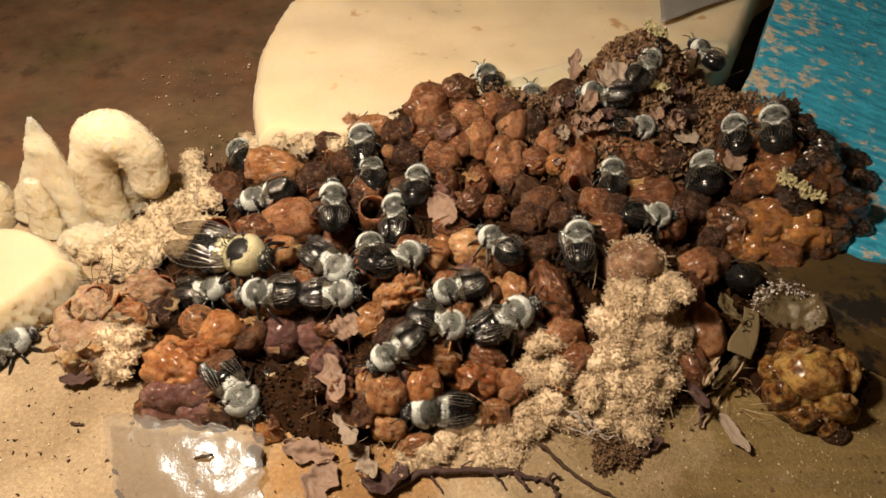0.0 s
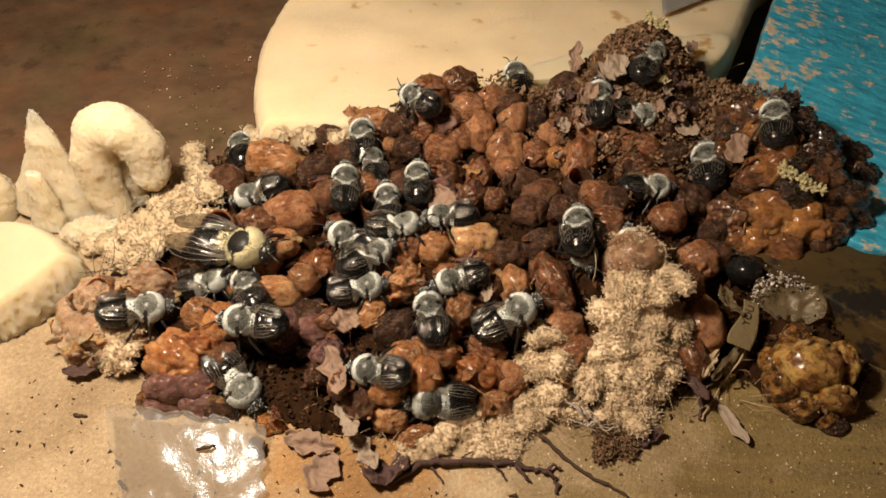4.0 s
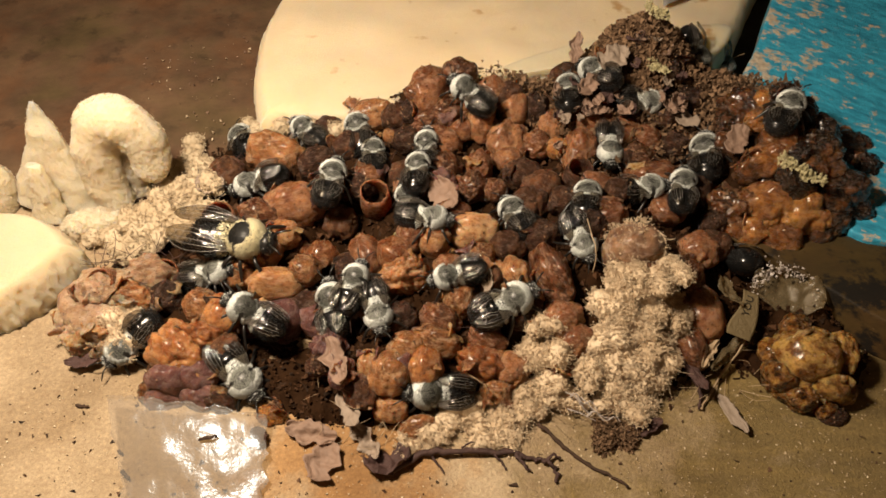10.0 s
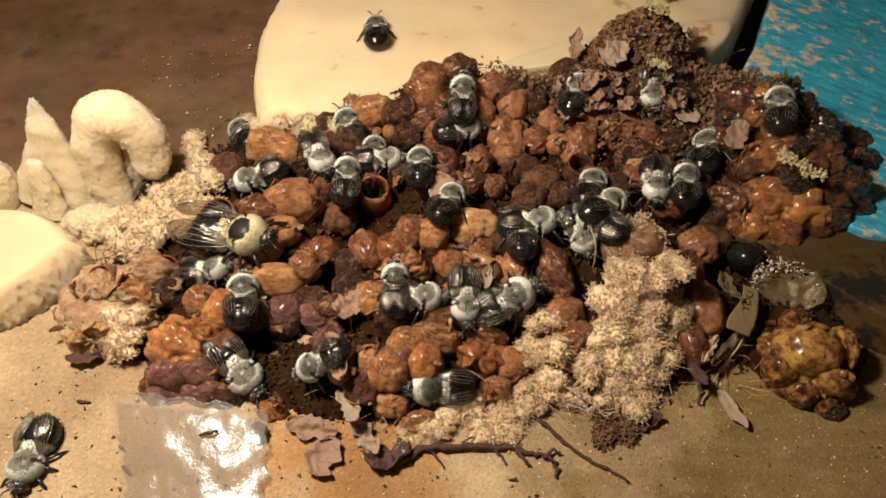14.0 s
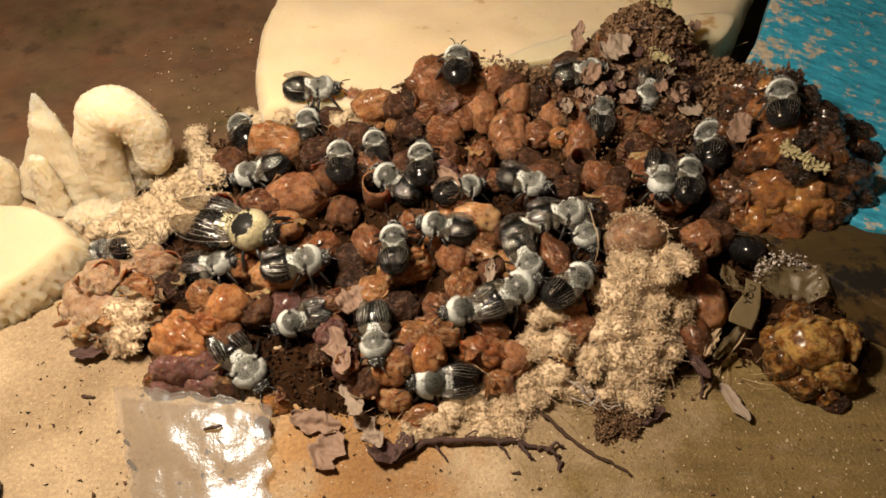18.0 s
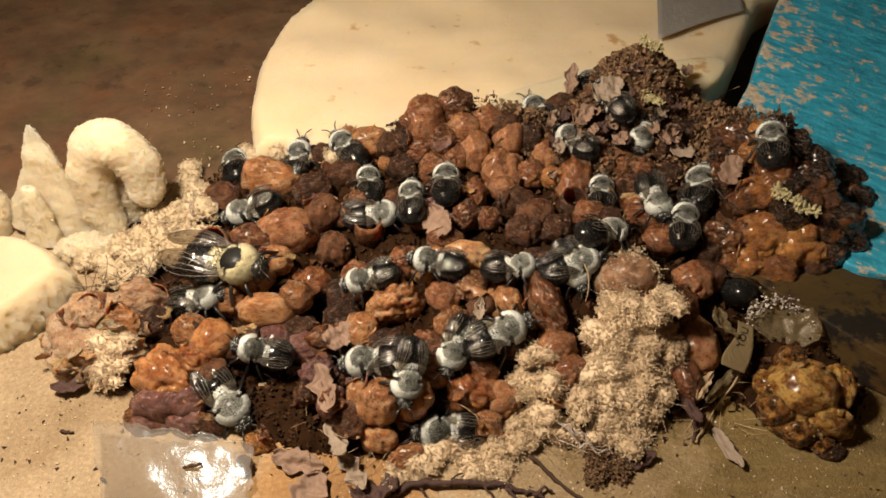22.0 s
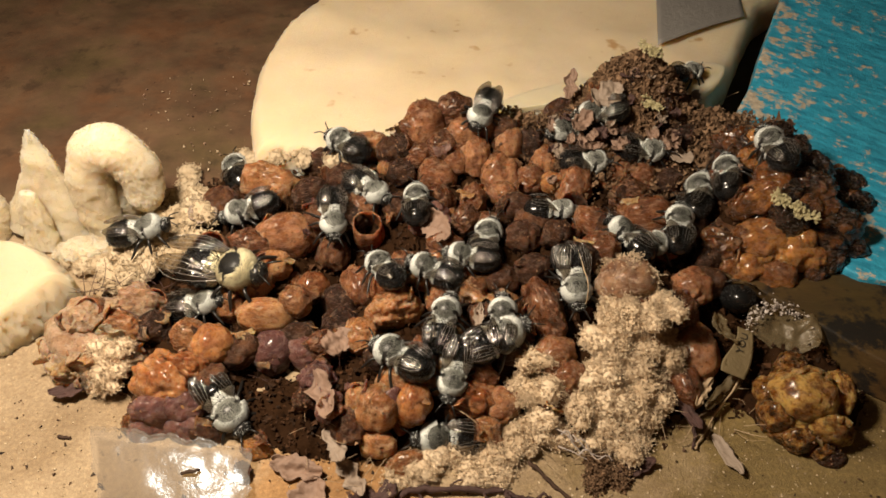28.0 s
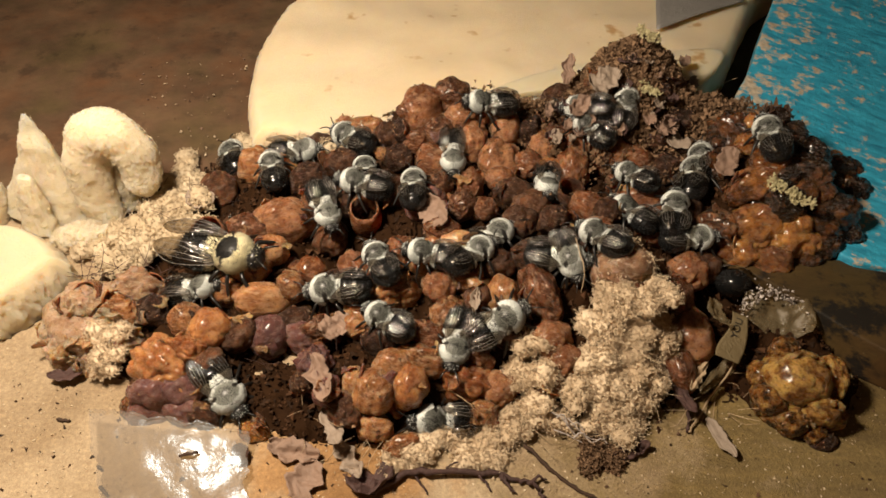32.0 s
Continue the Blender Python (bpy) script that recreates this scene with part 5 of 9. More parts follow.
stick("twig", [(10.6, -38.2, 0.8), (11.2, -39.6, 0.9), (12.2, -40.4, 0.6)], 0.42, 0.12, TWIG, "dark bark shred hanging from a twig", "twig")
stick("twig", [(2.4, -37.9, 1.2), (3.4, -37.0, 1.6), (4.6, -36.6, 1.5)], 0.26, 0.1, TWIG, "short bark shred beside a twig", "twig")
stick("twig", [(-1.8, -38.2, 1.0), (-0.6, -39.4, 0.7), (0.2, -40.6, 0.4)], 0.3, 0.1, TWIG, "short bark shred beside a twig", "twig")
stick("twig", [(14.2, -39.2, 0.8), (15.6, -38.4, 1.0), (16.6, -38.6, 0.7)], 0.36, 0.12, TWIG, "dark bark shred hanging from a twig", "twig")
stick("twig", [(34.9, -24.1, 4.5), (37.0, -25.8, 3.1), (38.7, -28.3, 0.9), (38.0, -30.9, 0.5)], 0.35, 0.3, TWIG, "dark broken twig beside the heap", "twig")
stick("twig", [(38.1, -31.0, 0.6), (42.2, -26.0, 1.1), (46.4, -21.4, 4.1)], 0.25, 0.15, STRAW, "pale straw beside the heap", "straw")
stick("twig", [(3.0, -27.8, 5.8), (5.4, -28.8, 4.9), (7.1, -29.8, 3.7)], 0.14, 0.08, STRAW, "fine pale straw among the cells", "straw")
stick("straw", [(58.9, 44.2, 7.2), (63.7, 49.7, 6.3), (65.5, 49.2, 7.8)], 0.12, 0.06, STRAW, "fine pale straw over the gap", "straw")
stick("straw", [(17.8, -29.8, 3.5), (19.3, -30.7, 3.6), (20.5, -32.0, 2.7), (21.7, -33.1, 2.2)], 0.12, 0.08, WHITE_SHRED_GLINT, "white shredded fibre on foam crumbs", "fibre")
stick("straw", [(20.2, -30.6, 3.4), (22.5, -32.7, 2.3), (24.5, -33.3, 2.0)], 0.1, 0.07, WHITE_SHRED_GLINT, "white shredded fibre on foam crumbs", "fibre")
stick("straw", [(18.2, -31.8, 2.2), (20.1, -32.7, 2.3), (22.5, -33.6, 1.5)], 0.1, 0.07, WHITE_SHRED_GLINT, "white shredded fibre on foam crumbs", "fibre")
stick("straw", [(18.6, -30.4, 3.1), (19.5, -30.2, 3.6), (20.4, -31.3, 2.7), (21.6, -31.1, 3.0), (22.6, -32.4, 2.3)], 0.16, 0.08, WHITE_SHRED_GLINT, "crinkled white shred on foam crumbs", "fibre")
stick("straw", [(20.9, -33.0, 2.1), (22.1, -32.5, 2.7), (23.4, -33.6, 2.0), (24.9, -33.1, 2.2), (25.8, -33.7, 1.6)], 0.15, 0.08, WHITE_SHRED_GLINT, "crinkled white shred on foam crumbs", "fibre")
stick("straw", [(21.8, -8.3, 17.3), (22.7, -13.1, 15.7), (22.5, -15.0, 12.7)], 0.12, 0.08, STRAW, "fine pale fibre beside the cells", "fibre")
# White bits along the film's lacy edge, put there for its glints.
lace = []
lace_line = smooth_line([(48.6, -13.6, 7.2), (51.5, -11.4, 8.6), (54.6, -11.0, 8.4), (57.6, -12.2, 7.4), (60.2, -14.6, 5.6)], 12)
lace_dice = random.Random(77)
for p in lace_line:
    for _ in range(4):
        lace.append((p.x + lace_dice.gauss(0, 0.5), p.y + lace_dice.gauss(0, 0.7), p.z + lace_dice.gauss(0, 0.4), lace_dice.choice((0.5, 0.8, 1.2))))
bits("film_shreds", lace, 0.13, WHITE_SHRED_GLINT, "white crinkled bits standing in for glints along the film's torn edge", 0.7, 1.5)
stick("flake", [(-44.3, -40.3, 0.4), (-43.1, -41.5, 0.5)], 0.3, 0.25, SPECK, "small dark flake on the sandy board", "flake")
stick("flake", [(-45.7, -37.4, 0.4), (-45.1, -37.9, 0.5)], 0.25, 0.2, SPECK, "small dark flake on the sandy board", "flake")
stick("flake", [(-54.2, -30.3, 0.3), (-52.5, -30.5, 0.2)], 0.3, 0.2, SPECK, "small dark flake on the sandy board", "flake")
stick("flake", [(-33.7, -37.1, 3.3), (-31.4, -36.6, 3.5)], 0.35, 0.3, SPECK, "dark shred stuck on the tape", "flake")
bits("lichen_tuft", granules([(38.1, 33.3, 26.8, 0.9, 0.7), (39.6, 32.3, 26.8, 0.7, 0.6), (37.3, 34.5, 27.1, 0.6, 0.8)], 30, 60), 0.09, LICHEN, "pale yellow lichen tuft on the nest", 0.5, 1.2)
bits("lichen_tuft", granules([(39.0, 27.3, 19.2, 0.9, 0.7), (40.5, 26.3, 19.2, 0.7, 0.6), (38.2, 28.5, 19.5, 0.6, 0.8)], 31, 60), 0.09, LICHEN, "pale yellow lichen tuft on the nest", 0.5, 1.2)
bits("lichen_tuft", granules([(55.5, 2.3, 18.4, 0.9, 0.7), (57.0, 1.3, 18.4, 0.7, 0.6), (54.7, 3.5, 18.7, 0.6, 0.8)], 32, 60), 0.09, LICHEN, "pale yellow lichen tuft on the nest", 0.5, 1.2)
bits("lichen_tuft", granules([(58.0, 0.6, 17.6, 0.9, 0.7), (59.5, -0.4, 17.6, 0.7, 0.6), (57.2, 1.8, 17.9, 0.6, 0.8)], 33, 60), 0.09, LICHEN, "pale yellow lichen tuft on the nest", 0.5, 1.2)
leaf("leaf_scrap", 21.1, 21.1, 13.6, 2.7, 1.2, 35, -13, 32, TWIG, "small brown leaf scrap in the heap litter", 30.0, 0.7, 0.4)
leaf("leaf_scrap", 24.6, 22.2, 14.6, 2.7, 1.5, 69, -11, -10, LEAF, "small brown leaf scrap in the heap litter", 31.0, 0.7, 0.4)
leaf("leaf_scrap", 24.6, 25.8, 16.5, 3.6, 1.8, 163, -24, 17, TWIG, "small brown leaf scrap in the heap litter", 32.0, 0.7, 0.4)
leaf("leaf_scrap", 33.2, 20.7, 15.0, 3.3, 2.4, 39, -22, 9, LEAF, "small brown leaf scrap in the heap litter", 33.0, 0.7, 0.4)
leaf("leaf_scrap", 26.4, 21.3, 14.8, 3.7, 2.0, 92, -25, -4, LEAF, "small brown leaf scrap in the heap litter", 34.0, 0.7, 0.4)
leaf("leaf_scrap", 23.3, 27.2, 15.0, 2.6, 1.9, 35, -1, 25, TWIG, "small brown leaf scrap in the heap litter", 35.0, 0.7, 0.4)
leaf("leaf_scrap", 40.1, 25.5, 15.5, 3.6, 1.1, 96, -6, 30, GREY_LEAF, "small brown leaf scrap in the heap litter", 36.0, 0.7, 0.4)
leaf("leaf_scrap", 31.7, 24.3, 17.0, 2.1, 1.3, 32, -19, 16, GREY_LEAF, "small brown leaf scrap in the heap litter", 37.0, 0.7, 0.4)
leaf("leaf_scrap", 39.9, 23.4, 15.4, 2.2, 2.4, 6, -34, 18, LEAF, "small brown leaf scrap in the heap litter", 38.0, 0.7, 0.4)
leaf("leaf_scrap", 21.0, 24.7, 15.9, 3.2, 1.5, 89, -16, 3, LEAF, "small brown leaf scrap in the heap litter", 39.0, 0.7, 0.4)
leaf("leaf_scrap", 32.3, 26.0, 17.3, 2.7, 1.7, 111, 13, 21, LEAF, "small brown leaf scrap in the heap litter", 40.0, 0.7, 0.4)
leaf("leaf_scrap", 22.2, 20.1, 13.4, 3.6, 2.1, 91, -11, 4, GREY_LEAF, "small brown leaf scrap in the heap litter", 41.0, 0.7, 0.4)
leaf("leaf_scrap", 28.8, 25.8, 17.1, 2.7, 2.0, 11, -19, 3, LEAF, "small brown leaf scrap in the heap litter", 42.0, 0.7, 0.4)
leaf("leaf_scrap", 36.7, 31.3, 23.4, 3.3, 2.4, 39, -13, 16, LEAF, "small brown leaf scrap in the heap litter", 43.0, 0.7, 0.4)
leaf("leaf_scrap", 43.9, 26.4, 17.6, 2.2, 1.9, 58, 7, -11, TWIG, "small brown leaf scrap in the heap litter", 44.0, 0.7, 0.4)
leaf("leaf_scrap", 35.5, 31.3, 22.8, 3.5, 1.8, 4, -24, -14, TWIG, "small brown leaf scrap in the heap litter", 45.0, 0.7, 0.4)
leaf("leaf_scrap", 43.8, 23.5, 15.3, 2.5, 1.1, 115, 8, 33, TWIG, "small brown leaf scrap in the heap litter", 46.0, 0.7, 0.4)
leaf("leaf_scrap", 52.4, 40.1, 12.3, 2.6, 2.3, 100, -22, 1, GREY_LEAF, "small brown leaf scrap in the heap litter", 47.0, 0.7, 0.4)
leaf("leaf_scrap", 28.2, 20.5, 14.8, 3.6, 1.4, 9, 5, 29, LEAF, "small brown leaf scrap in the heap litter", 48.0, 0.7, 0.4)
leaf("leaf_scrap", 35.5, 28.1, 19.3, 2.0, 2.3, 22, -20, -13, TWIG, "small brown leaf scrap in the heap litter", 49.0, 0.7, 0.4)
leaf("leaf_scrap", 41.4, 26.3, 16.9, 2.7, 2.2, 76, -15, 25, GREY_LEAF, "small brown leaf scrap in the heap litter", 50.0, 0.7, 0.4)
leaf("leaf_scrap", 33.6, 21.0, 14.6, 3.4, 2.3, 7, -19, 31, TWIG, "small brown leaf scrap in the heap litter", 51.0, 0.7, 0.4)
leaf("leaf_scrap", 26.5, 20.7, 13.8, 1.9, 2.1, 167, 11, 30, GREY_LEAF, "small brown leaf scrap in the heap litter", 52.0, 0.7, 0.4)
leaf("leaf_scrap", 32.1, 23.9, 16.2, 2.9, 2.3, 89, -29, 16, LEAF, "small brown leaf scrap in the heap litter", 53.0, 0.7, 0.4)
leaf("leaf_scrap", 41.3, 30.5, 20.7, 3.5, 1.7, 72, -12, 4, LEAF, "small brown leaf scrap in the heap litter", 54.0, 0.7, 0.4)
leaf("leaf_scrap", 29.8, 22.3, 16.2, 2.9, 2.4, 64, -8, 15, TWIG, "small brown leaf scrap in the heap litter", 55.0, 0.7, 0.4)
leaf("leaf_scrap", 51.0, 44.4, 14.6, 2.3, 2.4, 13, -20, 28, LEAF, "small brown leaf scrap in the heap litter", 56.0, 0.7, 0.4)
leaf("leaf_scrap", 49.9, 39.5, 13.1, 2.7, 1.3, 123, -5, 10, TWIG, "small brown leaf scrap in the heap litter", 57.0, 0.7, 0.4)
leaf("leaf_scrap", 39.0, 30.7, 22.6, 1.7, 1.5, 67, 10, -6, GREY_LEAF, "small brown leaf scrap in the heap litter", 58.0, 0.7, 0.4)
leaf("leaf_scrap", 26.6, 24.6, 15.8, 2.5, 1.1, 131, 16, -1, LEAF, "small brown leaf scrap in the heap litter", 59.0, 0.7, 0.4)
leaf("leaf_scrap", 43.3, 23.3, 14.7, 1.9, 2.1, 157, -13, -11, LEAF, "small brown leaf scrap in the heap litter", 60.0, 0.7, 0.4)
leaf("leaf_scrap", 26.2, 20.7, 14.4, 2.0, 2.0, 121, -24, 5, TWIG, "small brown leaf scrap in the heap litter", 61.0, 0.7, 0.4)
leaf("leaf_scrap", 28.4, 21.7, 16.0, 2.3, 2.3, 32, -31, -11, LEAF, "small brown leaf scrap in the heap litter", 62.0, 0.7, 0.4)
leaf("leaf_scrap", 25.4, 20.1, 13.1, 2.0, 1.3, 87, 14, -19, GREY_LEAF, "small brown leaf scrap in the heap litter", 63.0, 0.7, 0.4)
leaf("leaf_scrap", 20.2, 13.7, 12.2, 2.3, 1.4, 55, 1, 29, LEAF, "small brown leaf scrap in the heap litter", 64.0, 0.7, 0.4)
leaf("leaf_scrap", 41.0, 26.1, 15.6, 2.8, 2.0, 39, -7, -1, TWIG, "small brown leaf scrap in the heap litter", 65.0, 0.7, 0.4)
leaf("leaf_scrap", 26.7, 21.5, 14.5, 3.0, 2.4, 67, -4, 29, LEAF, "small brown leaf scrap in the heap litter", 66.0, 0.7, 0.4)
leaf("leaf_scrap", 22.1, 27.9, 14.6, 2.9, 2.2, 80, -4, 31, GREY_LEAF, "small brown leaf scrap in the heap litter", 67.0, 0.7, 0.4)
leaf("leaf_scrap", 29.7, 20.3, 14.7, 1.7, 1.1, 169, -24, 25, LEAF, "small brown leaf scrap in the heap litter", 68.0, 0.7, 0.4)
leaf("leaf_scrap", 41.3, 22.0, 14.4, 3.4, 1.8, 129, -28, -1, LEAF, "small brown leaf scrap in the heap litter", 69.0, 0.7, 0.4)


def clear_tape():
    """A torn piece of clear tape, raised at its far edge."""
    bm = bmesh.new()
    nu, nv = 44, 30
    layers = []
    for side in (0, 1):
        grid = []
        for i in range(nu + 1):
            u = i / nu
            row = []
            for j in range(nv + 1):
                v = j / nv
                top = Vector((-48.6 + 23.4 * u, -30.5 - 2.8 * u, 0))
                low = Vector((-41.5 + 18.0 * u, -47.5 - 1.0 * u, 0))
                p = top.lerp(low, v)
                if v == 0:
                    p.y += 0.6 * noise.noise(Vector((u * 9, 1, 2))) + 0.5 * noise.noise(Vector((u * 30, 1, 2)))
                if i in (0, nu):
                    p.x += 0.9 * noise.noise(Vector((v * 8, i, 2))) + 0.4 * noise.noise(Vector((v * 25, i, 5)))
                rise = (1 - v) ** 2 * (1 + 2 * v)
                p.z = 0.9 + 2.6 * rise - 3.6 * (u - 0.35) ** 2 * (0.3 + 0.7 * rise) + 0.22 * rough((p.x, p.y, 3), 0.2, 3) + side * 0.08
                row.append(bm.verts.new(p * MM))
            grid.append(row)
        layers.append(grid)
    for side, grid in enumerate(layers):
        for i in range(nu):
            for j in range(nv):
                f = (grid[i][j], grid[i + 1][j], grid[i + 1][j + 1], grid[i][j + 1])
                bm.faces.new(f if not side else tuple(reversed(f)))
    bmesh.ops.recalc_face_normals(bm, faces=bm.faces)
    rim = [row[0].co / MM + Vector((0, 0.15, 0.1)) for row in layers[1]]
    tape = tagged(part("clear_tape", bm, TAPE), "crumpled shiny piece of clear plastic tape", "tape")
    lip = tube(bmesh.new(), rim, [0.22 + 0.12 * noise.noise(Vector((i * 0.5, 2, 1))) for i in range(len(rim))], 8)
    part("curled_lip", lip, TAPE, tape, "curled shiny torn edge")
    return tape


clear_tape()


def printed_scrap(x, y, z, yaw):
    """A folded strip of yellowed paper with a printed word."""
    strip = part("paper_scrap", sheet(7.4, 4.4, lambda u: (-0.7 - 0.25 * math.sin(u * 4), 0.7 + 0.25 * math.sin(u * 5 + 1)), lambda u, v: 3.0 * max(0, 0.5 - u) ** 2 + 0.03 * math.sin(9 * u), 0.12), PAPER)
    tagged(strip, "yellowed printed paper scrap leaning on the heap", "paper")
    strip.matrix_basis = pose(x * MM, y * MM, z * MM, 30, 0, 0) @ pose(0, 0, 0, 0, 0, yaw)
    curve = bpy.data.curves.new("word", "FONT")
    curve.body, curve.size, curve.align_x, curve.align_y, curve.extrude = "YOU", 1.5 * MM, "CENTER", "CENTER", 0.02 * MM
    holder = bpy.data.objects.new("word", curve)
    scene.collection.objects.link(holder)
    me = bpy.data.meshes.new_from_object(holder.evaluated_get(bpy.context.evaluated_depsgraph_get()))
    bpy.data.objects.remove(holder)
    me.materials.clear()
    me.materials.append(INK)
    word = new("printed_word", me)
    word.parent = strip
    word.location = (1.5 * MM, 0, 0.24 * MM)
    word["label"] = "dark printed word"


printed_scrap(45.9, -18.9, 7.3, 68)


def fibres(name, spots, length, mat, label, seed, r=0.05):
    """Loose fine fibres, bent, in one mesh."""
    rnd = random.Random(seed)
    bm = bmesh.new()
    for x, y, z in spots:
        a, e, l = rnd.uniform(0, 6.28), rnd.uniform(-0.2, 1.0), length * rnd.uniform(0.5, 1.4)
        d = Vector((math.cos(a) * math.cos(e), math.sin(a) * math.cos(e), math.sin(e)))
        bend = Vector((rnd.gauss(0, 0.3), rnd.gauss(0, 0.3), rnd.gauss(0, 0.3)))
        p = Vector((x, y, z))
        tube(bm, [p, p + d * l * 0.35 + bend * l * 0.2, p + d * l * 0.7 + bend * l * 0.25, p + d * l], [r, r, r * 0.8, r * 0.5], 4)
    return tagged(part(name, bm, mat), label, "fibre", kind="stuff")


def strew(x0, x1, y0, y1, count, seed):
    rnd = random.Random(seed)
    spots = [(rnd.uniform(x0, x1), rnd.uniform(y0, y1)) for _ in range(count)]
    return [(x, y, max(0.1, mound_height(x, y) - 1.2) + rnd.uniform(0, 1.2)) for x, y in spots]


fibres("plant_fibres", strew(-54, -37, 0, 21, 44, 11) + strew(-56, -42, -14, 1, 40, 12), 3.6, TWIG, "fine brown plant fibres on the crumbs", 11, 0.06)
fibres("straw_fibres", strew(33, 48, -31, -17, 22, 21) + strew(-18, -5, -38, -30, 22, 22) + strew(16, 27, -34, -25, 22, 23), 4.5, STRAW, "fine pale straw fibres in the litter", 21, 0.05)
fibres("heap_fibres", strew(22, 55, 19, 51, 40, 31) + strew(-33, 20, -23, 26, 40, 32), 3.2, TWIG, "fine dark fibres over the cells", 31, 0.04)
tape_top = sheet(27, 19, lambda u: (-1, 1 + 0.1 * math.sin(u * 9)), lambda u, v: 0.25 * math.sin(u * 5 + v), 0.2)
for v in tape_top.verts:
    v.co.x += 0.85 * (v.co.y + 9.5 * MM)
grey = tagged(part("grey_tape", tape_top, GREY_TAPE), "grey cloth tape strip stuck on the foam", "tape")
grey.matrix_basis = pose(56 * MM, 75.5 * MM, 12.6 * MM, 0, 0, 30)


# ---------- bumblebees ----------
def ball(bm, cx, cy, cz, rx, ry, rz, seg=20, rings=14, shape=None):
    r = bmesh.ops.create_uvsphere(bm, u_segments=seg, v_segments=rings, radius=1.0)
    for v in r["verts"]:
        p = v.co
        k = shape(p) if shape else 1.0
        v.co = Vector((cx + p.x * rx * k, cy + p.y * ry * k, cz + p.z * rz * k)) * MM
    return bm


def hairs(spots, length, seed, lean=(0, 0, 0)):
    """Fine tapering hairs: spots are (place, outward way) pairs, mm."""
    rnd = random.Random(seed)
    bm = bmesh.new()
    for p, n in spots:
        k = Vector(n).length
        n = (Vector(n).normalized() + Vector(lean) + Vector((rnd.gauss(0, 0.22), rnd.gauss(0, 0.22), rnd.gauss(0, 0.22)))).normalized()
        s = n.orthogonal().normalized()
        t = n.cross(s)
        l, w = length * k * rnd.uniform(0.65, 1.2), 0.046
        a = [bm.verts.new((Vector(p) + s * w * math.cos(q) + t * w * math.sin(q)) * MM) for q in (0, 2.09, 4.19)]
        tip = bm.verts.new((Vector(p) + n * l) * MM)
        for i in range(3):
            bm.faces.new((a[i], a[(i + 1) % 3], tip))
    return bm


def bee_parts(home, fur, seed, queen=False):
    rnd = random.Random(seed)
    th = part("thorax", ball(bmesh.new(), 0, 0, 0, 2.15, 2.25, 1.9, 28, 18), BACK, home)
    spots, pile = [], []
    for _ in range(12000):
        n = Vector((rnd.gauss(0, 1), rnd.gauss(0, 1), rnd.gauss(0, 1))).normalized()
        if n.z < -0.45:
            continue
        p = (n.x * 2.13, n.y * 2.23, n.z * 1.88)
        c = math.hypot((n.x + 0.10) * 1.05, n.y * 0.95) if n.z > 0 else 1.0
        c += 0.10 * noise.noise(Vector((n.x * 3, n.y * 3, seed)))
        az = abs(math.atan2(n.y, n.x))
        gap = 1.62 < az < 2.02 + 0.14 * noise.noise(Vector((n.z * 4, seed, 2))) and math.hypot(n.x, n.y) > 0.6
        out = n + Vector((n.x, n.y, 0)) * 0.5
        keep = min(1, max(0, (c - (0.64 if queen else 0.73)) / 0.14))
        if rnd.random() < keep and not gap:
            spots.append((p, out.normalized() * min(1.0, 0.30 + 0.75 * c)))
        elif rnd.random() < min(1.0, 0.2 + 0.9 * c) and not gap:
            pile.append((p, out.normalized() * (0.35 + 0.6 * c)))
    part("thorax_fur", hairs(spots, 0.55, seed, (-0.45, 0, 0.05)), fur, th, "silky pale fur ring" if not queen else "dense yellow fur")
    part("back_fuzz", hairs(pile, 0.40, seed + 5, (-0.9, 0, 0)), BLACK_FUR if queen else GREY_FUR, th, "short dark pile on the back")

    ab_bm, rows = bmesh.new(), []
    for i in range(49):
        u = -1 + i / 24
        r = math.sqrt(max(0.0, 1 - u * u)) * (1 - 0.10 * max(0, -u - 0.4))
        step = ((u + 1.02) * 3.1) % 1.0
        r *= 1 + 0.045 * (1 - step) ** 2
        rows.append([ab_bm.verts.new(Vector((-4.75 + 3.3 * u, 2.72 * r * math.cos(a), -0.35 + 2.3 * r * math.sin(a))) * MM) for a in (2 * math.pi * j / 32 for j in range(32))])
    for a, b in zip(rows, rows[1:]):
        for j in range(32):
            ab_bm.faces.new((a[j], a[(j + 1) % 32], b[(j + 1) % 32], b[j]))
    bmesh.ops.remove_doubles(ab_bm, verts=ab_bm.verts, dist=1e-6)
    bmesh.ops.recalc_face_normals(ab_bm, faces=ab_bm.faces)
    ab = part("abdomen", ab_bm, CHITIN, home)

    def band(count, x0, x1, length, mat, name, label, shift, side=0.0):
        found = []
        while len(found) < count:
            a, x = rnd.uniform(-1.9, 1.9), rnd.uniform(x0, x1)
            if abs(a) < side:
                continue
            r = math.sqrt(max(0, 1 - ((x + 4.75) / 3.3) ** 2))
            found.append(((x, 2.72 * r * math.sin(a), -0.35 + 2.3 * r * math.cos(a)), Vector((0.3, math.sin(a), math.cos(a)))))
        part(name, hairs(found, length, seed + shift, (-0.9, 0, 0)), mat, ab, label)

    band(260 if queen else 600, -3.0, -2.1, 0.6, fur, "waist_fur", "narrow pale fur band", 1)
    band(500, -7.6, -3.0, 0.42, BLACK_FUR, "body_fuzz", "short sparse black hairs", 2)
    head = part("head", ball(bmesh.new(), 2.75, 0, -0.55, 0.95, 1.4, 1.3, 18, 12), DULL_CHITIN, home)
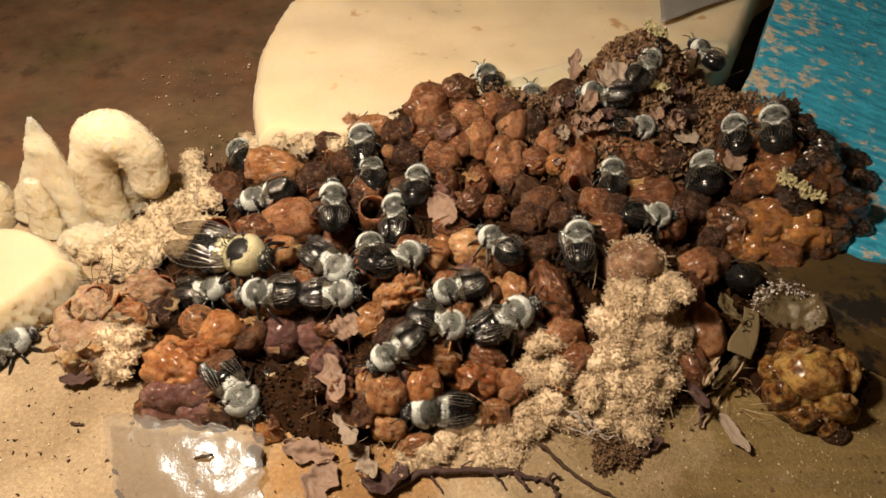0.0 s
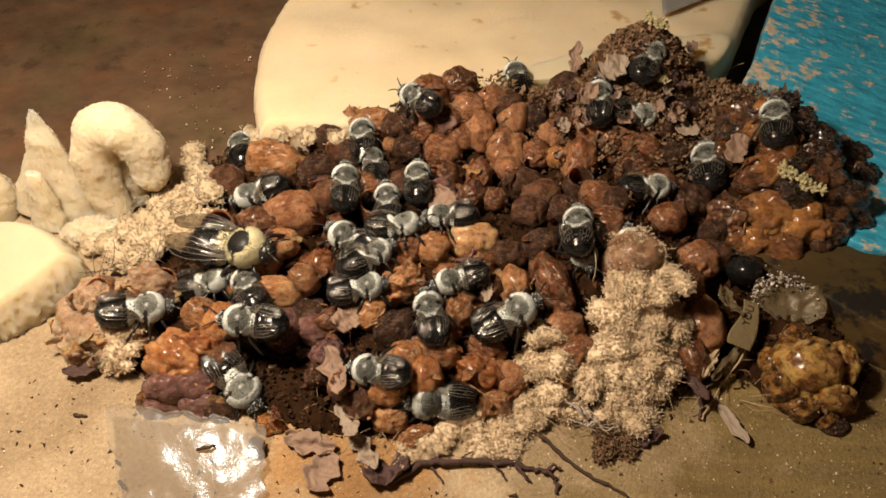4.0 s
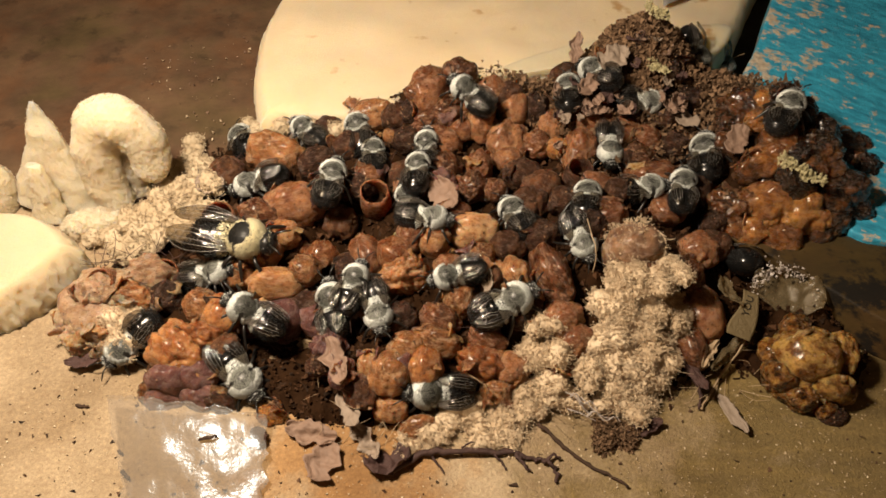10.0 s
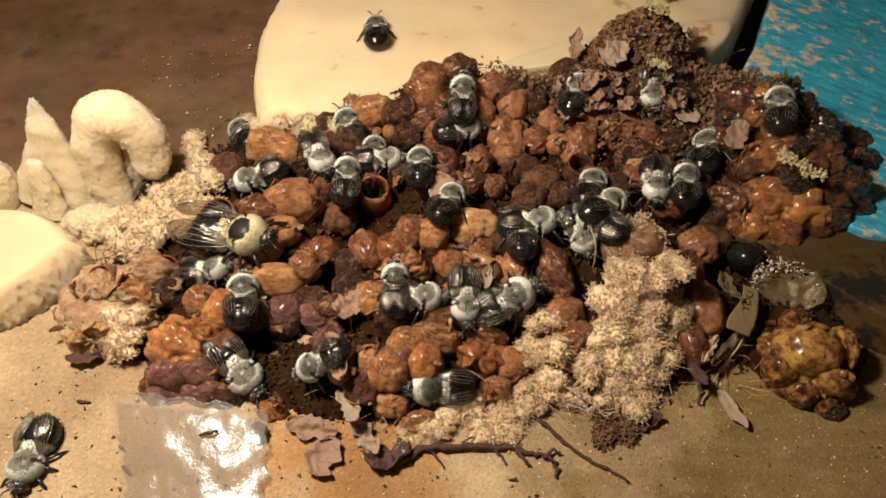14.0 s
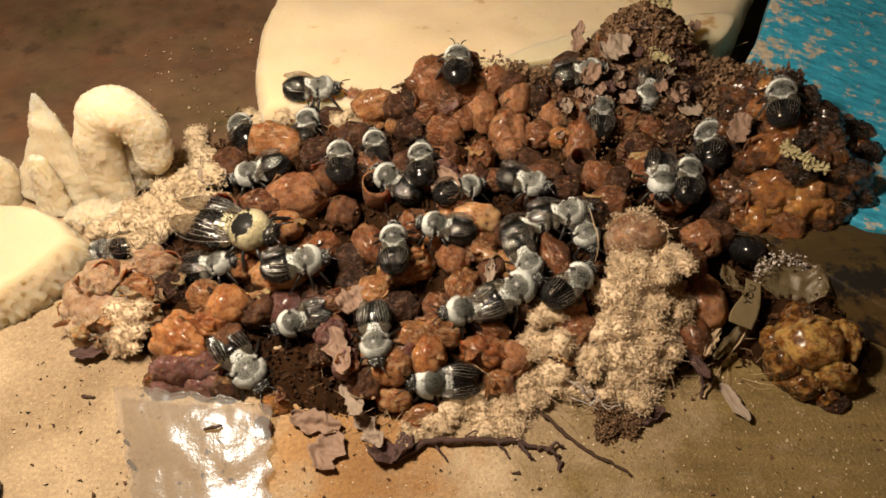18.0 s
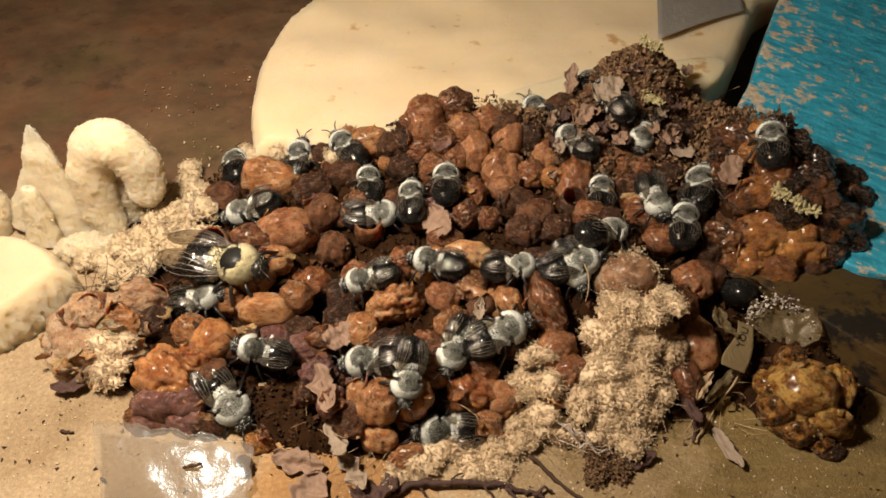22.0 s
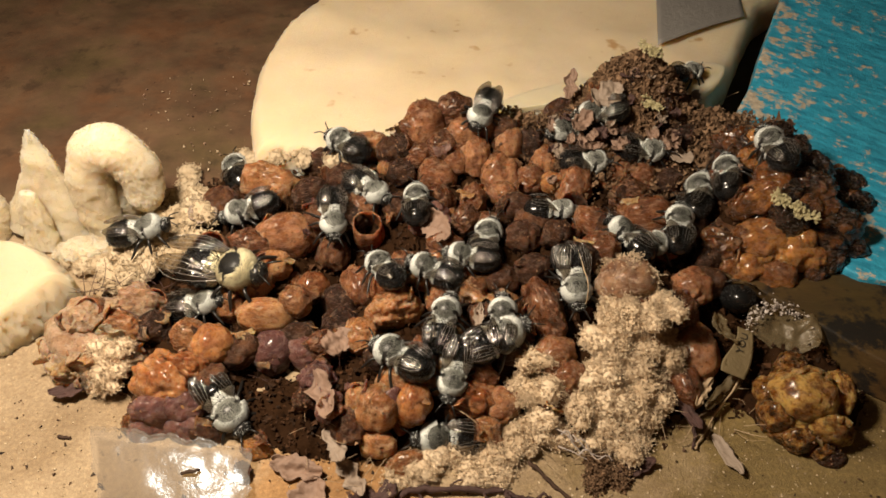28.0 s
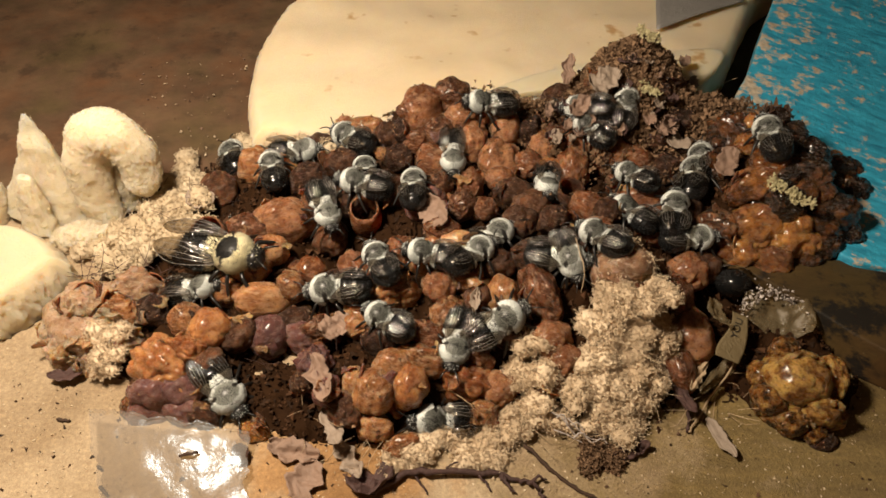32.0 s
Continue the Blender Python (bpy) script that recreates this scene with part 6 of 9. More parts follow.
    for s in (-1, 1):
        part("eye", ball(bmesh.new(), 2.85, s * 1.12, -0.5, 0.5, 0.42, 0.85, 12, 8), CHITIN, head)
        part("antenna", tube(bmesh.new(), [(3.4, s * 0.45, 0.1), (4.1, s * 0.9, 0.75), (4.9, s * 1.35, 0.55), (5.5, s * 1.7, 0.25)], [0.13, 0.12, 0.13, 0.09], 5), DULL_CHITIN, head)
    face = []
    for _ in range(260):
        n = Vector((rnd.gauss(0.3, 1), rnd.gauss(0, 1), abs(rnd.gauss(0, 1)))).normalized()
        face.append(((2.75 + n.x * 0.9, n.y * 1.3, -0.55 + n.z * 1.2), n))
    part("face_hair", hairs(face[:180], 0.5, seed + 3), BLACK_FUR, head)
    part("crown_hair", hairs([f for f in face[180:] if f[1].z > 0.5], 0.45, seed + 4), fur, head, "pale tuft on the crown")
    for s in (-1, 1):
        wing(home, s, seed, queen)
    for s in (-1, 1):
        for k, (x, reach, back) in enumerate(((1.2, 2.6, 1.7), (-0.2, 3.2, 0.0), (-1.2, 3.3, -2.6))):
            pts = [(x, s * 1.2, -1.2), (x + back * 0.3, s * (1.2 + reach * 0.45), -0.9), (x + back * 0.75, s * (1.2 + reach * 0.8), -2.0), (x + back * 1.1, s * (1.3 + reach), -2.75)]
            part("leg", tube(bmesh.new(), smooth_line(pts, 3), spread([0.26, 0.26, 0.25, 0.1], 10), 6), DULL_CHITIN, home)


def wing(home, s, seed, queen):
    """A folded smoky wing lying over the abdomen, fluted along its veins."""
    big, spread_out = (1.36, 0.07) if queen else (1.0, 0.05)
    nu, nv = 26, 14

    def at(u, v):
        x = -1.15 - 6.2 * big * u
        chord = (0.22 + 2.1 * math.sin(math.pi * min(1.0, 0.02 + 0.80 * u)) ** 1.1) * big * (1 - 0.55 * max(0.0, (u - 0.8) / 0.2) ** 2)
        y = 1.8 - 1.0 * u - spread_out * (x + 1.15) + (v - 0.42) * chord
        top = 0.55 + 1.95 * math.sin(min(1.0, u * 1.8) * 1.57) - 0.5 * max(0.0, u - 0.6)
        z = top - 0.20 * max(0.0, y - 0.9) ** 2
        z += 0.06 * math.sin(v * 17 + 2.2 * u + 3 * noise.noise(Vector((u * 3, v * 2, seed)))) * min(1, 5 * u) + 0.12 * noise.noise(Vector((u * 7, v * 5, seed + s)))
        return Vector((x, s * y, z + (0.06 if s > 0 else 0.0)))

    w = bmesh.new()
    grid = [[w.verts.new(at(i / nu, j / nv) * MM) for j in range(nv + 1)] for i in range(nu + 1)]
    for i in range(nu):
        for j in range(nv):
            f = (grid[i][j], grid[i + 1][j], grid[i + 1][j + 1], grid[i][j + 1])
            w.faces.new(f if s > 0 else tuple(reversed(f)))
    ext = bmesh.ops.extrude_face_region(w, geom=list(w.faces))
    for v in ext["geom"]:
        if isinstance(v, bmesh.types.BMVert):
            v.co.z += 0.03 * MM
    ob = part("wing", w, WING, home, "smoky translucent folded wing")
    veins = bmesh.new()
    lift = Vector((0, 0, 0.05))
    for f0, f1, u0, u1 in ((0.97, 0.93, 0.0, 0.95), (0.80, 0.74, 0.04, 0.8), (0.6, 0.56, 0.04, 0.92), (0.4, 0.30, 0.06, 0.9), (0.22, 0.10, 0.08, 0.8)):
        line = [at(u0 + (u1 - u0) * k / 16, f0 + (f1 - f0) * k / 16) + lift for k in range(17)]
        tube(veins, line, [0.02 * big] * 17, 4)
    for u, f0, f1 in ((0.40, 0.34, 0.58), (0.52, 0.58, 0.78), (0.66, 0.2, 0.57), (0.74, 0.57, 0.76), (0.8, 0.3, 0.55)):
        tube(veins, [at(u, f0) + lift, at(u + 0.02, (f0 + f1) / 2) + lift, at(u + 0.04, f1) + lift], [0.017 * big] * 3, 4)
    part("vein", veins, VEIN, ob)


def bee(name, fur, seed, label, group="", queen=False):
    home = new(name)
    bee_parts(home, fur, seed, queen)
    return tagged(home, label, "bumblebee", group)


WORKER_COUNT = 45
WORKER_SIZES = [0.89, 0.91, 0.85, 0.88, 0.94, 0.94, 0.83, 0.84, 0.82, 0.87, 0.81, 0.87, 0.9, 0.85, 0.9, 0.89, 0.81, 0.89, 0.85, 0.87, 0.85, 0.91, 0.87, 0.83, 0.89, 0.92, 0.85, 0.84, 0.9, 0.85, 0.95, 0.95, 0.95, 0.95, 0.95, 0.95, 1.02, 0.95, 1, 0.82, 0.9, 1, 0.98, 0.8, 0.98]
WORKERS = [bee("bumblebee", PALE_FUR, 11, "black bumblebee worker with pale grey thorax fur", "nest workers")]
for _ in range(WORKER_COUNT - 1):
    WORKERS.append(copy_thing(WORKERS[0], pose(0, 0, 0)))
for i, s in enumerate(WORKER_SIZES):
    WORKERS[i].scale = (s, s, s)
QUEEN = bee("bumblebee", YELLOW_FUR, 23, "large yellow-furred bumblebee resting with folded wings", "", True)
QUEEN.scale = (1.3, 1.3, 1.3)


tagged(WORKERS[31], "black bumblebee with pale thorax walking off the heap")
tagged(WORKERS[32], "black bumblebee with pale thorax walking over sand and crumbs")
tagged(WORKERS[33], "black bumblebee with pale thorax crawling on foam")
tagged(WORKERS[34], "black bumblebee with pale thorax crawling on foam")
tagged(WORKERS[36], "pale-furred bumblebee resting by the glossy wax pots")
tagged(WORKERS[37], "pale-furred bumblebee lying half under foam crumbs")
tagged(WORKERS[28], "pale-ringed bumblebee resting on the amber wax clump")
tagged(WORKERS[44], "glossy black bumblebee with its head in a cell")
tagged(WORKERS[40], "small bumblebee half hidden under the yellow one")


def swing(bee, start, end, step=0.4):
    """The six legs of a walking bee step by turns, in two tripods."""
    hips = ((1.2, -1), (-0.2, -1), (-1.2, -1), (1.2, 1), (-0.2, 1), (-1.2, 1))
    legs = sorted((o for o in bee.children if o.name.startswith("leg")), key=lambda o: o.name)
    for k, (leg, (x, s)) in enumerate(zip(legs, hips)):
        hip = Matrix.Translation(Vector((x, s * 1.2, -1.2)) * MM)
        rows = [(0.0, Matrix.Identity(4))]
        t, turn = max(start, 0.2), 1 if k % 2 else -1
        while t < end:
            rows.append((t, hip @ pose(0, 0, 0, 0, 0, 13 * turn) @ hip.inverted()))
            t, turn = t + step, -turn
        rows.append((32.0, Matrix.Identity(4)))
        walk(leg, rows)


def motions():
    walk(WORKERS[0], [(0, pose(-0.01820, 0.00536, 0.01246, 12, -16, 96)), (1, pose(-0.01737, 0.00532, 0.01208, 14, -17, 92)), (2, pose(-0.01839, 0.00702, 0.01297, 9, -8, 95)), (3, pose(-0.01564, 0.00689, 0.01220, 11, -14, 92)), (6, pose(-0.01983, 0.01351, 0.01255, 3, 8, 97)), (7, pose(-0.02080, 0.01550, 0.01176, -1, 16, 109)), (8, pose(-0.02369, 0.02010, 0.00934, -5, 3, 116)), (9, pose(-0.02318, 0.02088, 0.00954, -9, -1, 124)), (10, pose(-0.02648, 0.02268, 0.00931, -16, -6, 134)), (11, pose(-0.02761, 0.02262, 0.00885, -15, 3, 165)), (11.5, pose(-0.02618, 0.01934, 0.00997, -10, -7, 225)), (12, pose(-0.02475, 0.01606, 0.01109, -5, -16, -75)), (13, pose(-0.02327, 0.01107, 0.01368, 7, -6, -63)), (14, pose(-0.02046, 0.00777, 0.01343, -3, 3, -63)), (15.5, pose(-0.02220, 0.01448, 0.01147, -4, -3, 9)), (17, pose(-0.02394, 0.02118, 0.00950, -5, -9, 80)), (18, pose(-0.02574, 0.02219, 0.00930, -5, -14, 81)), (19, pose(-0.02622, 0.02227, 0.00910, -5, -14, 81)), (20, pose(-0.02564, 0.02273, 0.00975, -6, -18, 83)), (21, pose(-0.02610, 0.02288, 0.00964, -6, -19, 84)), (22, pose(-0.02623, 0.02297, 0.00970, -6, -19, 84)), (23, pose(-0.02553, 0.02248, 0.00962, -6, -16, 83)), (23.5, pose(-0.02413, 0.02050, 0.00973, -9, -11, 43)), (24, pose(-0.02273, 0.01852, 0.00983, -11, -7, 2)), (25, pose(-0.02489, 0.02146, 0.00922, 9, -6, 0)), (28, pose(-0.05156, 0.01059, 0.00357, -12, -6, 49)), (29, pose(-0.04126, 0.00263, 0.00682, 4, -13, 0)), (29.33, pose(-0.03897, 0.00468, 0.00768, 0, -6, -55)), (29.67, pose(-0.03668, 0.00672, 0.00853, -3, 2, -110)), (30, pose(-0.03439, 0.00877, 0.00939, -6, 9, -165)), (30.6, pose(-0.02844, 0.00796, -0.00011, -6, 9, -165)), (32, pose(-0.02844, 0.00796, -0.00011, -6, 9, -165))])
    walk(WORKERS[1], [(0, pose(-0.00782, 0.00501, 0.01015, -14, -19, 90)), (1, pose(-0.00643, 0.00602, 0.01143, -17, -15, 97)), (2, pose(-0.00492, 0.00321, 0.01076, -18, -10, 95)), (2.6, pose(0.00108, 0.00311, 0.00126, -18, -10, 95)), (4, pose(0.00334, 0.01105, 0.00213, -16, -9, 138)), (5.4, pose(0.00561, 0.01898, 0.00300, -13, -7, -178)), (6, pose(0.00472, 0.02492, 0.01908, -13, -7, -178)), (7, pose(0.00358, 0.02488, 0.01902, -15, -7, -178)), (8, pose(0.00313, 0.02505, 0.01905, -12, -10, 166)), (9, pose(0.00386, 0.02412, 0.01885, -18, -6, -178)), (10, pose(0.00377, 0.02272, 0.01835, -16, -20, 142)), (11, pose(0.00127, 0.02185, 0.01790, -21, -21, 145)), (12, pose(0.00230, 0.02161, 0.01767, -7, -29, 112)), (13, pose(0.00427, 0.02267, 0.01834, 7, -25, 86)), (14, pose(0.00379, 0.02204, 0.01797, 7, -27, 86)), (17, pose(0.00100, 0.02426, 0.01916, 5, -20, 94)), (18, pose(0.00247, 0.02684, 0.01990, 8, -0, 89)), (18.5, pose(0.00125, 0.02513, 0.01959, -8, -2, 135)), (19, pose(0.00002, 0.02342, 0.01927, -25, -4, -179)), (19.5, pose(0.00101, 0.02275, 0.01861, -9, -16, -226)), (20, pose(0.00200, 0.02208, 0.01796, 6, -28, 87)), (20.33, pose(0.00191, 0.02078, 0.01691, 3, -8, 28)), (20.67, pose(0.00182, 0.01947, 0.01587, -0, 11, -32)), (21, pose(0.00173, 0.01817, 0.01482, -3, 30, -91)), (21.33, pose(0.00172, 0.01640, 0.01420, -2, 21, -151)), (21.67, pose(0.00171, 0.01463, 0.01358, 0, 12, -210)), (22, pose(0.00170, 0.01286, 0.01296, 2, 2, 90)), (22.5, pose(0.00405, 0.00991, 0.01316, 1, 4, 20)), (23, pose(0.00641, 0.00695, 0.01337, -1, 5, -51)), (24, pose(0.01426, -0.00056, 0.01350, 12, -11, -29)), (25, pose(0.01064, -0.00109, 0.01158, -2, -8, 1)), (28, pose(0.00894, 0.00172, 0.01152, -3, -5, 74)), (29, pose(0.00894, -0.00024, 0.01124, -1, 1, 88)), (30, pose(0.00881, -0.00177, 0.01169, 1, 8, 88)), (31, pose(0.00869, -0.00135, 0.01155, 6, 3, 142)), (31.5, pose(0.00993, -0.00152, 0.01157, -1, -1, 90)), (32, pose(0.01118, -0.00169, 0.01159, -8, -5, 39))])
    walk(WORKERS[2], [(0, pose(-0.01125, -0.00558, 0.01228, 2, 15, 102)), (1, pose(-0.01180, 0.00019, 0.00780, 3, 10, 117)), (2, pose(-0.01089, 0.00123, 0.00797, -6, 3, 108)), (3, pose(-0.00936, 0.00329, 0.00903, -13, -12, 96)), (6, pose(-0.00960, 0.00853, 0.01182, -5, -11, 98)), (7, pose(-0.00458, 0.00558, 0.01223, -10, -19, 73)), (7.6, pose(0.00130, 0.00438, 0.00273, -10, -19, 73)), (8.5, pose(0.00245, 0.00196, 0.00286, -5, -12, 30)), (9.4, pose(0.00359, -0.00046, 0.00300, -1, -4, -13)), (10, pose(-0.00113, -0.00417, 0.01316, -1, -4, -13)), (11, pose(0.00163, -0.00139, 0.01362, -6, 0, 39)), (12, pose(0.00278, 0.00010, 0.01328, -5, 2, 14)), (13, pose(0.00296, -0.00073, 0.01346, -4, 4, 26)), (14, pose(0.00161, -0.00056, 0.01366, -5, 3, 67)), (17, pose(-0.00007, -0.00691, 0.01266, -6, -5, 132)), (18, pose(-0.00150, -0.00737, 0.01267, -7, -3, 167)), (19, pose(-0.00275, -0.00711, 0.01287, -5, -3, 166)), (20, pose(-0.00234, -0.00723, 0.01276, -6, -3, 168)), (21, pose(-0.00207, -0.00722, 0.01277, -6, -3, 168)), (22, pose(-0.00126, -0.00709, 0.01283, -7, -2, 168)), (23, pose(-0.00204, -0.00767, 0.01239, -8, -0, -166)), (24, pose(-0.00198, -0.00706, 0.01291, -6, -3, 168)), (25, pose(-0.00162, -0.00689, 0.01297, -6, -4, 155)), (28, pose(-0.00157, -0.00716, 0.01281, -6, -4, 156)), (29, pose(-0.00198, -0.00718, 0.01279, -5, -5, 144)), (30, pose(-0.00203, -0.00743, 0.01259, -5, -6, 144)), (31, pose(-0.00217, -0.00743, 0.01257, -6, -5, 156)), (32, pose(-0.00152, -0.00725, 0.01268, -7, -3, 168))])
    walk(WORKERS[3], [(0, pose(-0.00491, -0.00789, 0.01252, 3, -0, 26)), (1, pose(-0.00998, -0.00789, 0.01274, 1, -6, -25)), (2, pose(-0.01091, -0.00747, 0.01256, -1, -5, -25)), (3, pose(-0.01074, -0.00818, 0.01244, 2, -5, -13)), (4.5, pose(-0.00962, -0.00917, 0.01260, -4, -2, 66)), (6, pose(-0.00850, -0.01017, 0.01275, -9, 0, 144)), (7, pose(-0.00535, -0.01476, 0.01117, 3, -15, 91)), (8, pose(-0.02131, -0.01254, 0.01029, -2, -13, 98)), (9, pose(-0.02316, -0.01274, 0.01058, -1, -14, 98)), (10, pose(-0.01697, -0.01661, 0.00888, -18, -18, 102)), (11, pose(-0.01428, -0.00934, 0.01169, -7, -10, 96)), (12, pose(-0.01287, -0.01106, 0.01087, -12, 1, 145)), (13, pose(-0.01211, -0.01678, 0.01054, -19, -0, 146)), (13.6, pose(-0.00783, -0.01258, 0.00104, -19, -0, 146)), (17.4, pose(-0.01229, 0.00827, 0.00281, 8, 1, 96)), (18, pose(-0.01809, 0.00978, 0.01231, 8, 1, 96)), (19, pose(-0.01810, 0.00917, 0.01253, 8, 0, 96)), (20, pose(-0.01763, 0.01051, 0.01188, 7, 4, 79)), (21, pose(-0.01736, 0.01437, 0.01220, 4, 1, 97)), (21.6, pose(-0.01189, 0.01191, 0.00270, 4, 1, 97)), (23, pose(-0.01264, 0.00917, 0.00285, -1, 4, 17)), (24.4, pose(-0.01340, 0.00642, 0.00300, -5, 7, -63)), (25, pose(-0.01933, 0.00737, 0.01329, -5, 7, -63)), (28, pose(-0.01713, 0.00353, 0.01122, -16, 19, -81)), (29, pose(-0.01665, 0.00389, 0.01111, -16, 20, -82)), (30, pose(-0.01625, 0.00317, 0.01043, -17, 19, -82)), (31, pose(-0.01683, 0.00241, 0.01047, -13, 19, -66)), (32, pose(-0.01750, 0.00234, 0.01084, -13, 19, -66))])
    walk(WORKERS[4], [(0, pose(-0.01583, -0.00985, 0.01139, 14, 0, -35)), (1, pose(-0.01459, -0.00976, 0.01155, 11, -7, -1)), (2, pose(-0.01189, -0.01149, 0.01081, 10, -5, -13)), (2.6, pose(-0.00704, -0.00796, 0.00131, 10, -5, -13)), (3.87, pose(-0.00956, 0.00295, 0.00188, 6, -3, 46)), (5.13, pose(-0.01207, 0.01385, 0.00244, 2, 0, 105)), (6.4, pose(-0.01459, 0.02475, 0.00300, -2, 3, 164)), (7, pose(-0.01891, 0.02891, 0.01288, -2, 3, 164)), (7.6, pose(-0.01459, 0.02475, 0.00300, -2, 3, 164)), (7.87, pose(-0.00831, 0.02816, 0.00300, -1, 2, 110)), (8.13, pose(-0.00203, 0.03158, 0.00300, -1, 1, 55)), (8.4, pose(0.00425, 0.03499, 0.00300, -0, -0, 0)), (9, pose(0.00355, 0.04095, 0.01286, -0, -0, 0)), (9.6, pose(0.00425, 0.03499, 0.00300, -0, -0, 0)), (19.5, pose(-0.00423, 0.02318, 0.00275, 2, 1, 49)), (29.4, pose(-0.01272, 0.01136, 0.00250, 5, 3, 97)), (30, pose(-0.01828, 0.01360, 0.01200, 5, 3, 97)), (31, pose(-0.02241, 0.01810, 0.01006, -1, 15, 117)), (31.5, pose(-0.02334, 0.01955, 0.00967, 3, 5, 59)), (32, pose(-0.02427, 0.02101, 0.00927, 6, -6, 1))])
    walk(WORKERS[5], [(0, pose(-0.02826, -0.01335, 0.00946, -13, 5, 179)), (1, pose(-0.03491, -0.01691, 0.01119, 16, -0, -174)), (2, pose(-0.03980, -0.01258, 0.00635, 16, -0, 168)), (3, pose(-0.03595, -0.01996, 0.01113, -6, 5, 180)), (6, pose(-0.02277, -0.01885, 0.00546, -26, -13, 154)), (7, pose(-0.03062, -0.01444, 0.00813, -1, -0, 157)), (8, pose(-0.02628, -0.01329, 0.01011, -13, -10, 132)), (9, pose(-0.02919, -0.01483, 0.00829, -5, -6, 139)), (10, pose(-0.02979, -0.01889, 0.00914, -5, -28, 160)), (11, pose(-0.03306, -0.01848, 0.01150, 11, -10, 138)), (12, pose(-0.03790, -0.01814, 0.01087, -5, 18, 139)), (13, pose(-0.03629, -0.01749, 0.01152, 4, 16, 133)), (14, pose(-0.03060, -0.01558, 0.00860, 7, 1, 97)), (17, pose(-0.02148, -0.01310, 0.01014, 15, -7, 24)), (18, pose(-0.02121, -0.01242, 0.01032, 13, -3, 12)), (19, pose(-0.01717, -0.01272, 0.01007, 14, -9, -3)), (19.5, pose(-0.01640, -0.01244, 0.01051, 2, -9, 48)), (20, pose(-0.01563, -0.01216, 0.01095, -10, -9, 98)), (20.5, pose(-0.01467, -0.01366, 0.01098, 5, -7, 37)), (21, pose(-0.01371, -0.01516, 0.01101, 19, -4, -24)), (21.5, pose(-0.01199, -0.01920, 0.00986, 11, 4, -101)), (22, pose(-0.01026, -0.02323, 0.00870, 2, 11, -179)), (23, pose(-0.01137, -0.02701, 0.00896, -7, 8, 180)), (24, pose(-0.01340, -0.02913, 0.00869, -26, 14, -174)), (24.33, pose(-0.01184, -0.02978, 0.00845, -5, 9, -116)), (24.67, pose(-0.01027, -0.03043, 0.00821, 16, 4, -58)), (25, pose(-0.00870, -0.03108, 0.00797, 36, -0, 1)), (26.5, pose(-0.00740, -0.02613, 0.00902, 17, 2, 74)), (28, pose(-0.00609, -0.02118, 0.01006, -2, 4, 147)), (28.5, pose(-0.00513, -0.01985, 0.00992, 0, 1, 86)), (29, pose(-0.00416, -0.01852, 0.00979, 3, -2, 25)), (29.6, pose(-0.00121, -0.01329, 0.00029, 3, -2, 25)), (30, pose(-0.00669, -0.00988, 0.00092, 8, 1, -17)), (30.4, pose(-0.01218, -0.00646, 0.00154, 14, 5, -59)), (31, pose(-0.01761, -0.00901, 0.01104, 14, 5, -59)), (31.5, pose(-0.01678, -0.01128, 0.01090, -1, 7, -120)), (32, pose(-0.01595, -0.01355, 0.01076, -16, 10, 178))])
    walk(WORKERS[6], [(0, pose(-0.01497, -0.01452, 0.01102, 18, -10, -3)), (1, pose(-0.01199, -0.01543, 0.01108, 17, -2, -24)), (2, pose(-0.01063, -0.01725, 0.01063, 16, -4, -13)), (3, pose(-0.00870, -0.01454, 0.01121, 14, -0, -12)), (4.5, pose(-0.01314, -0.01422, 0.01046, 5, -10, 30)), (6, pose(-0.01758, -0.01390, 0.00972, -3, -20, 72)), (7, pose(-0.01597, -0.01338, 0.01078, 2, -17, 49)), (8, pose(-0.01667, -0.01346, 0.01034, 16, -9, -3)), (8.5, pose(-0.01769, -0.01345, 0.00985, -1, -7, 72)), (9, pose(-0.01872, -0.01344, 0.00935, -18, -4, 148)), (10, pose(-0.01304, -0.01461, 0.01121, -4, -17, 71)), (11, pose(-0.01162, -0.01638, 0.01080, -3, -17, 70)), (12, pose(0.00162, -0.00787, 0.01191, -4, -6, 90)), (13, pose(-0.00887, -0.01205, 0.01213, -7, -10, 94)), (14, pose(-0.00705, -0.01519, 0.01092, 0, -15, 92)), (17, pose(-0.00650, -0.01305, 0.01276, 1, -13, 92)), (18, pose(-0.00783, -0.01014, 0.01296, -4, -7, 93)), (19, pose(-0.00880, -0.01059, 0.01249, -7, -8, 94)), (20, pose(-0.01107, -0.00896, 0.01194, -8, 2, 145)), (21, pose(-0.00853, -0.00898, 0.01306, -5, -3, 87)), (21.5, pose(-0.01012, -0.00953, 0.01210, -6, 3, 140)), (22, pose(-0.01171, -0.01008, 0.01114, -7, 9, -167)), (22.5, pose(-0.01181, -0.01088, 0.01097, -2, -1, -244)), (23, pose(-0.01192, -0.01167, 0.01081, 2, -11, 39)), (23.5, pose(-0.01043, -0.00979, 0.01194, -1, -3, 82)), (24, pose(-0.00894, -0.00792, 0.01308, -3, 5, 125)), (25, pose(-0.00859, -0.00775, 0.01313, -2, 6, 125)), (28, pose(-0.00865, -0.00668, 0.01279, 1, 11, 125)), (29, pose(-0.00853, -0.00757, 0.01308, -3, 6, 117)), (30, pose(-0.00852, -0.00860, 0.01313, -5, 1, 117)), (31, pose(-0.00867, -0.00863, 0.01309, -6, 0, 109)), (32, pose(-0.00847, -0.00840, 0.01315, -5, 2, 117))])
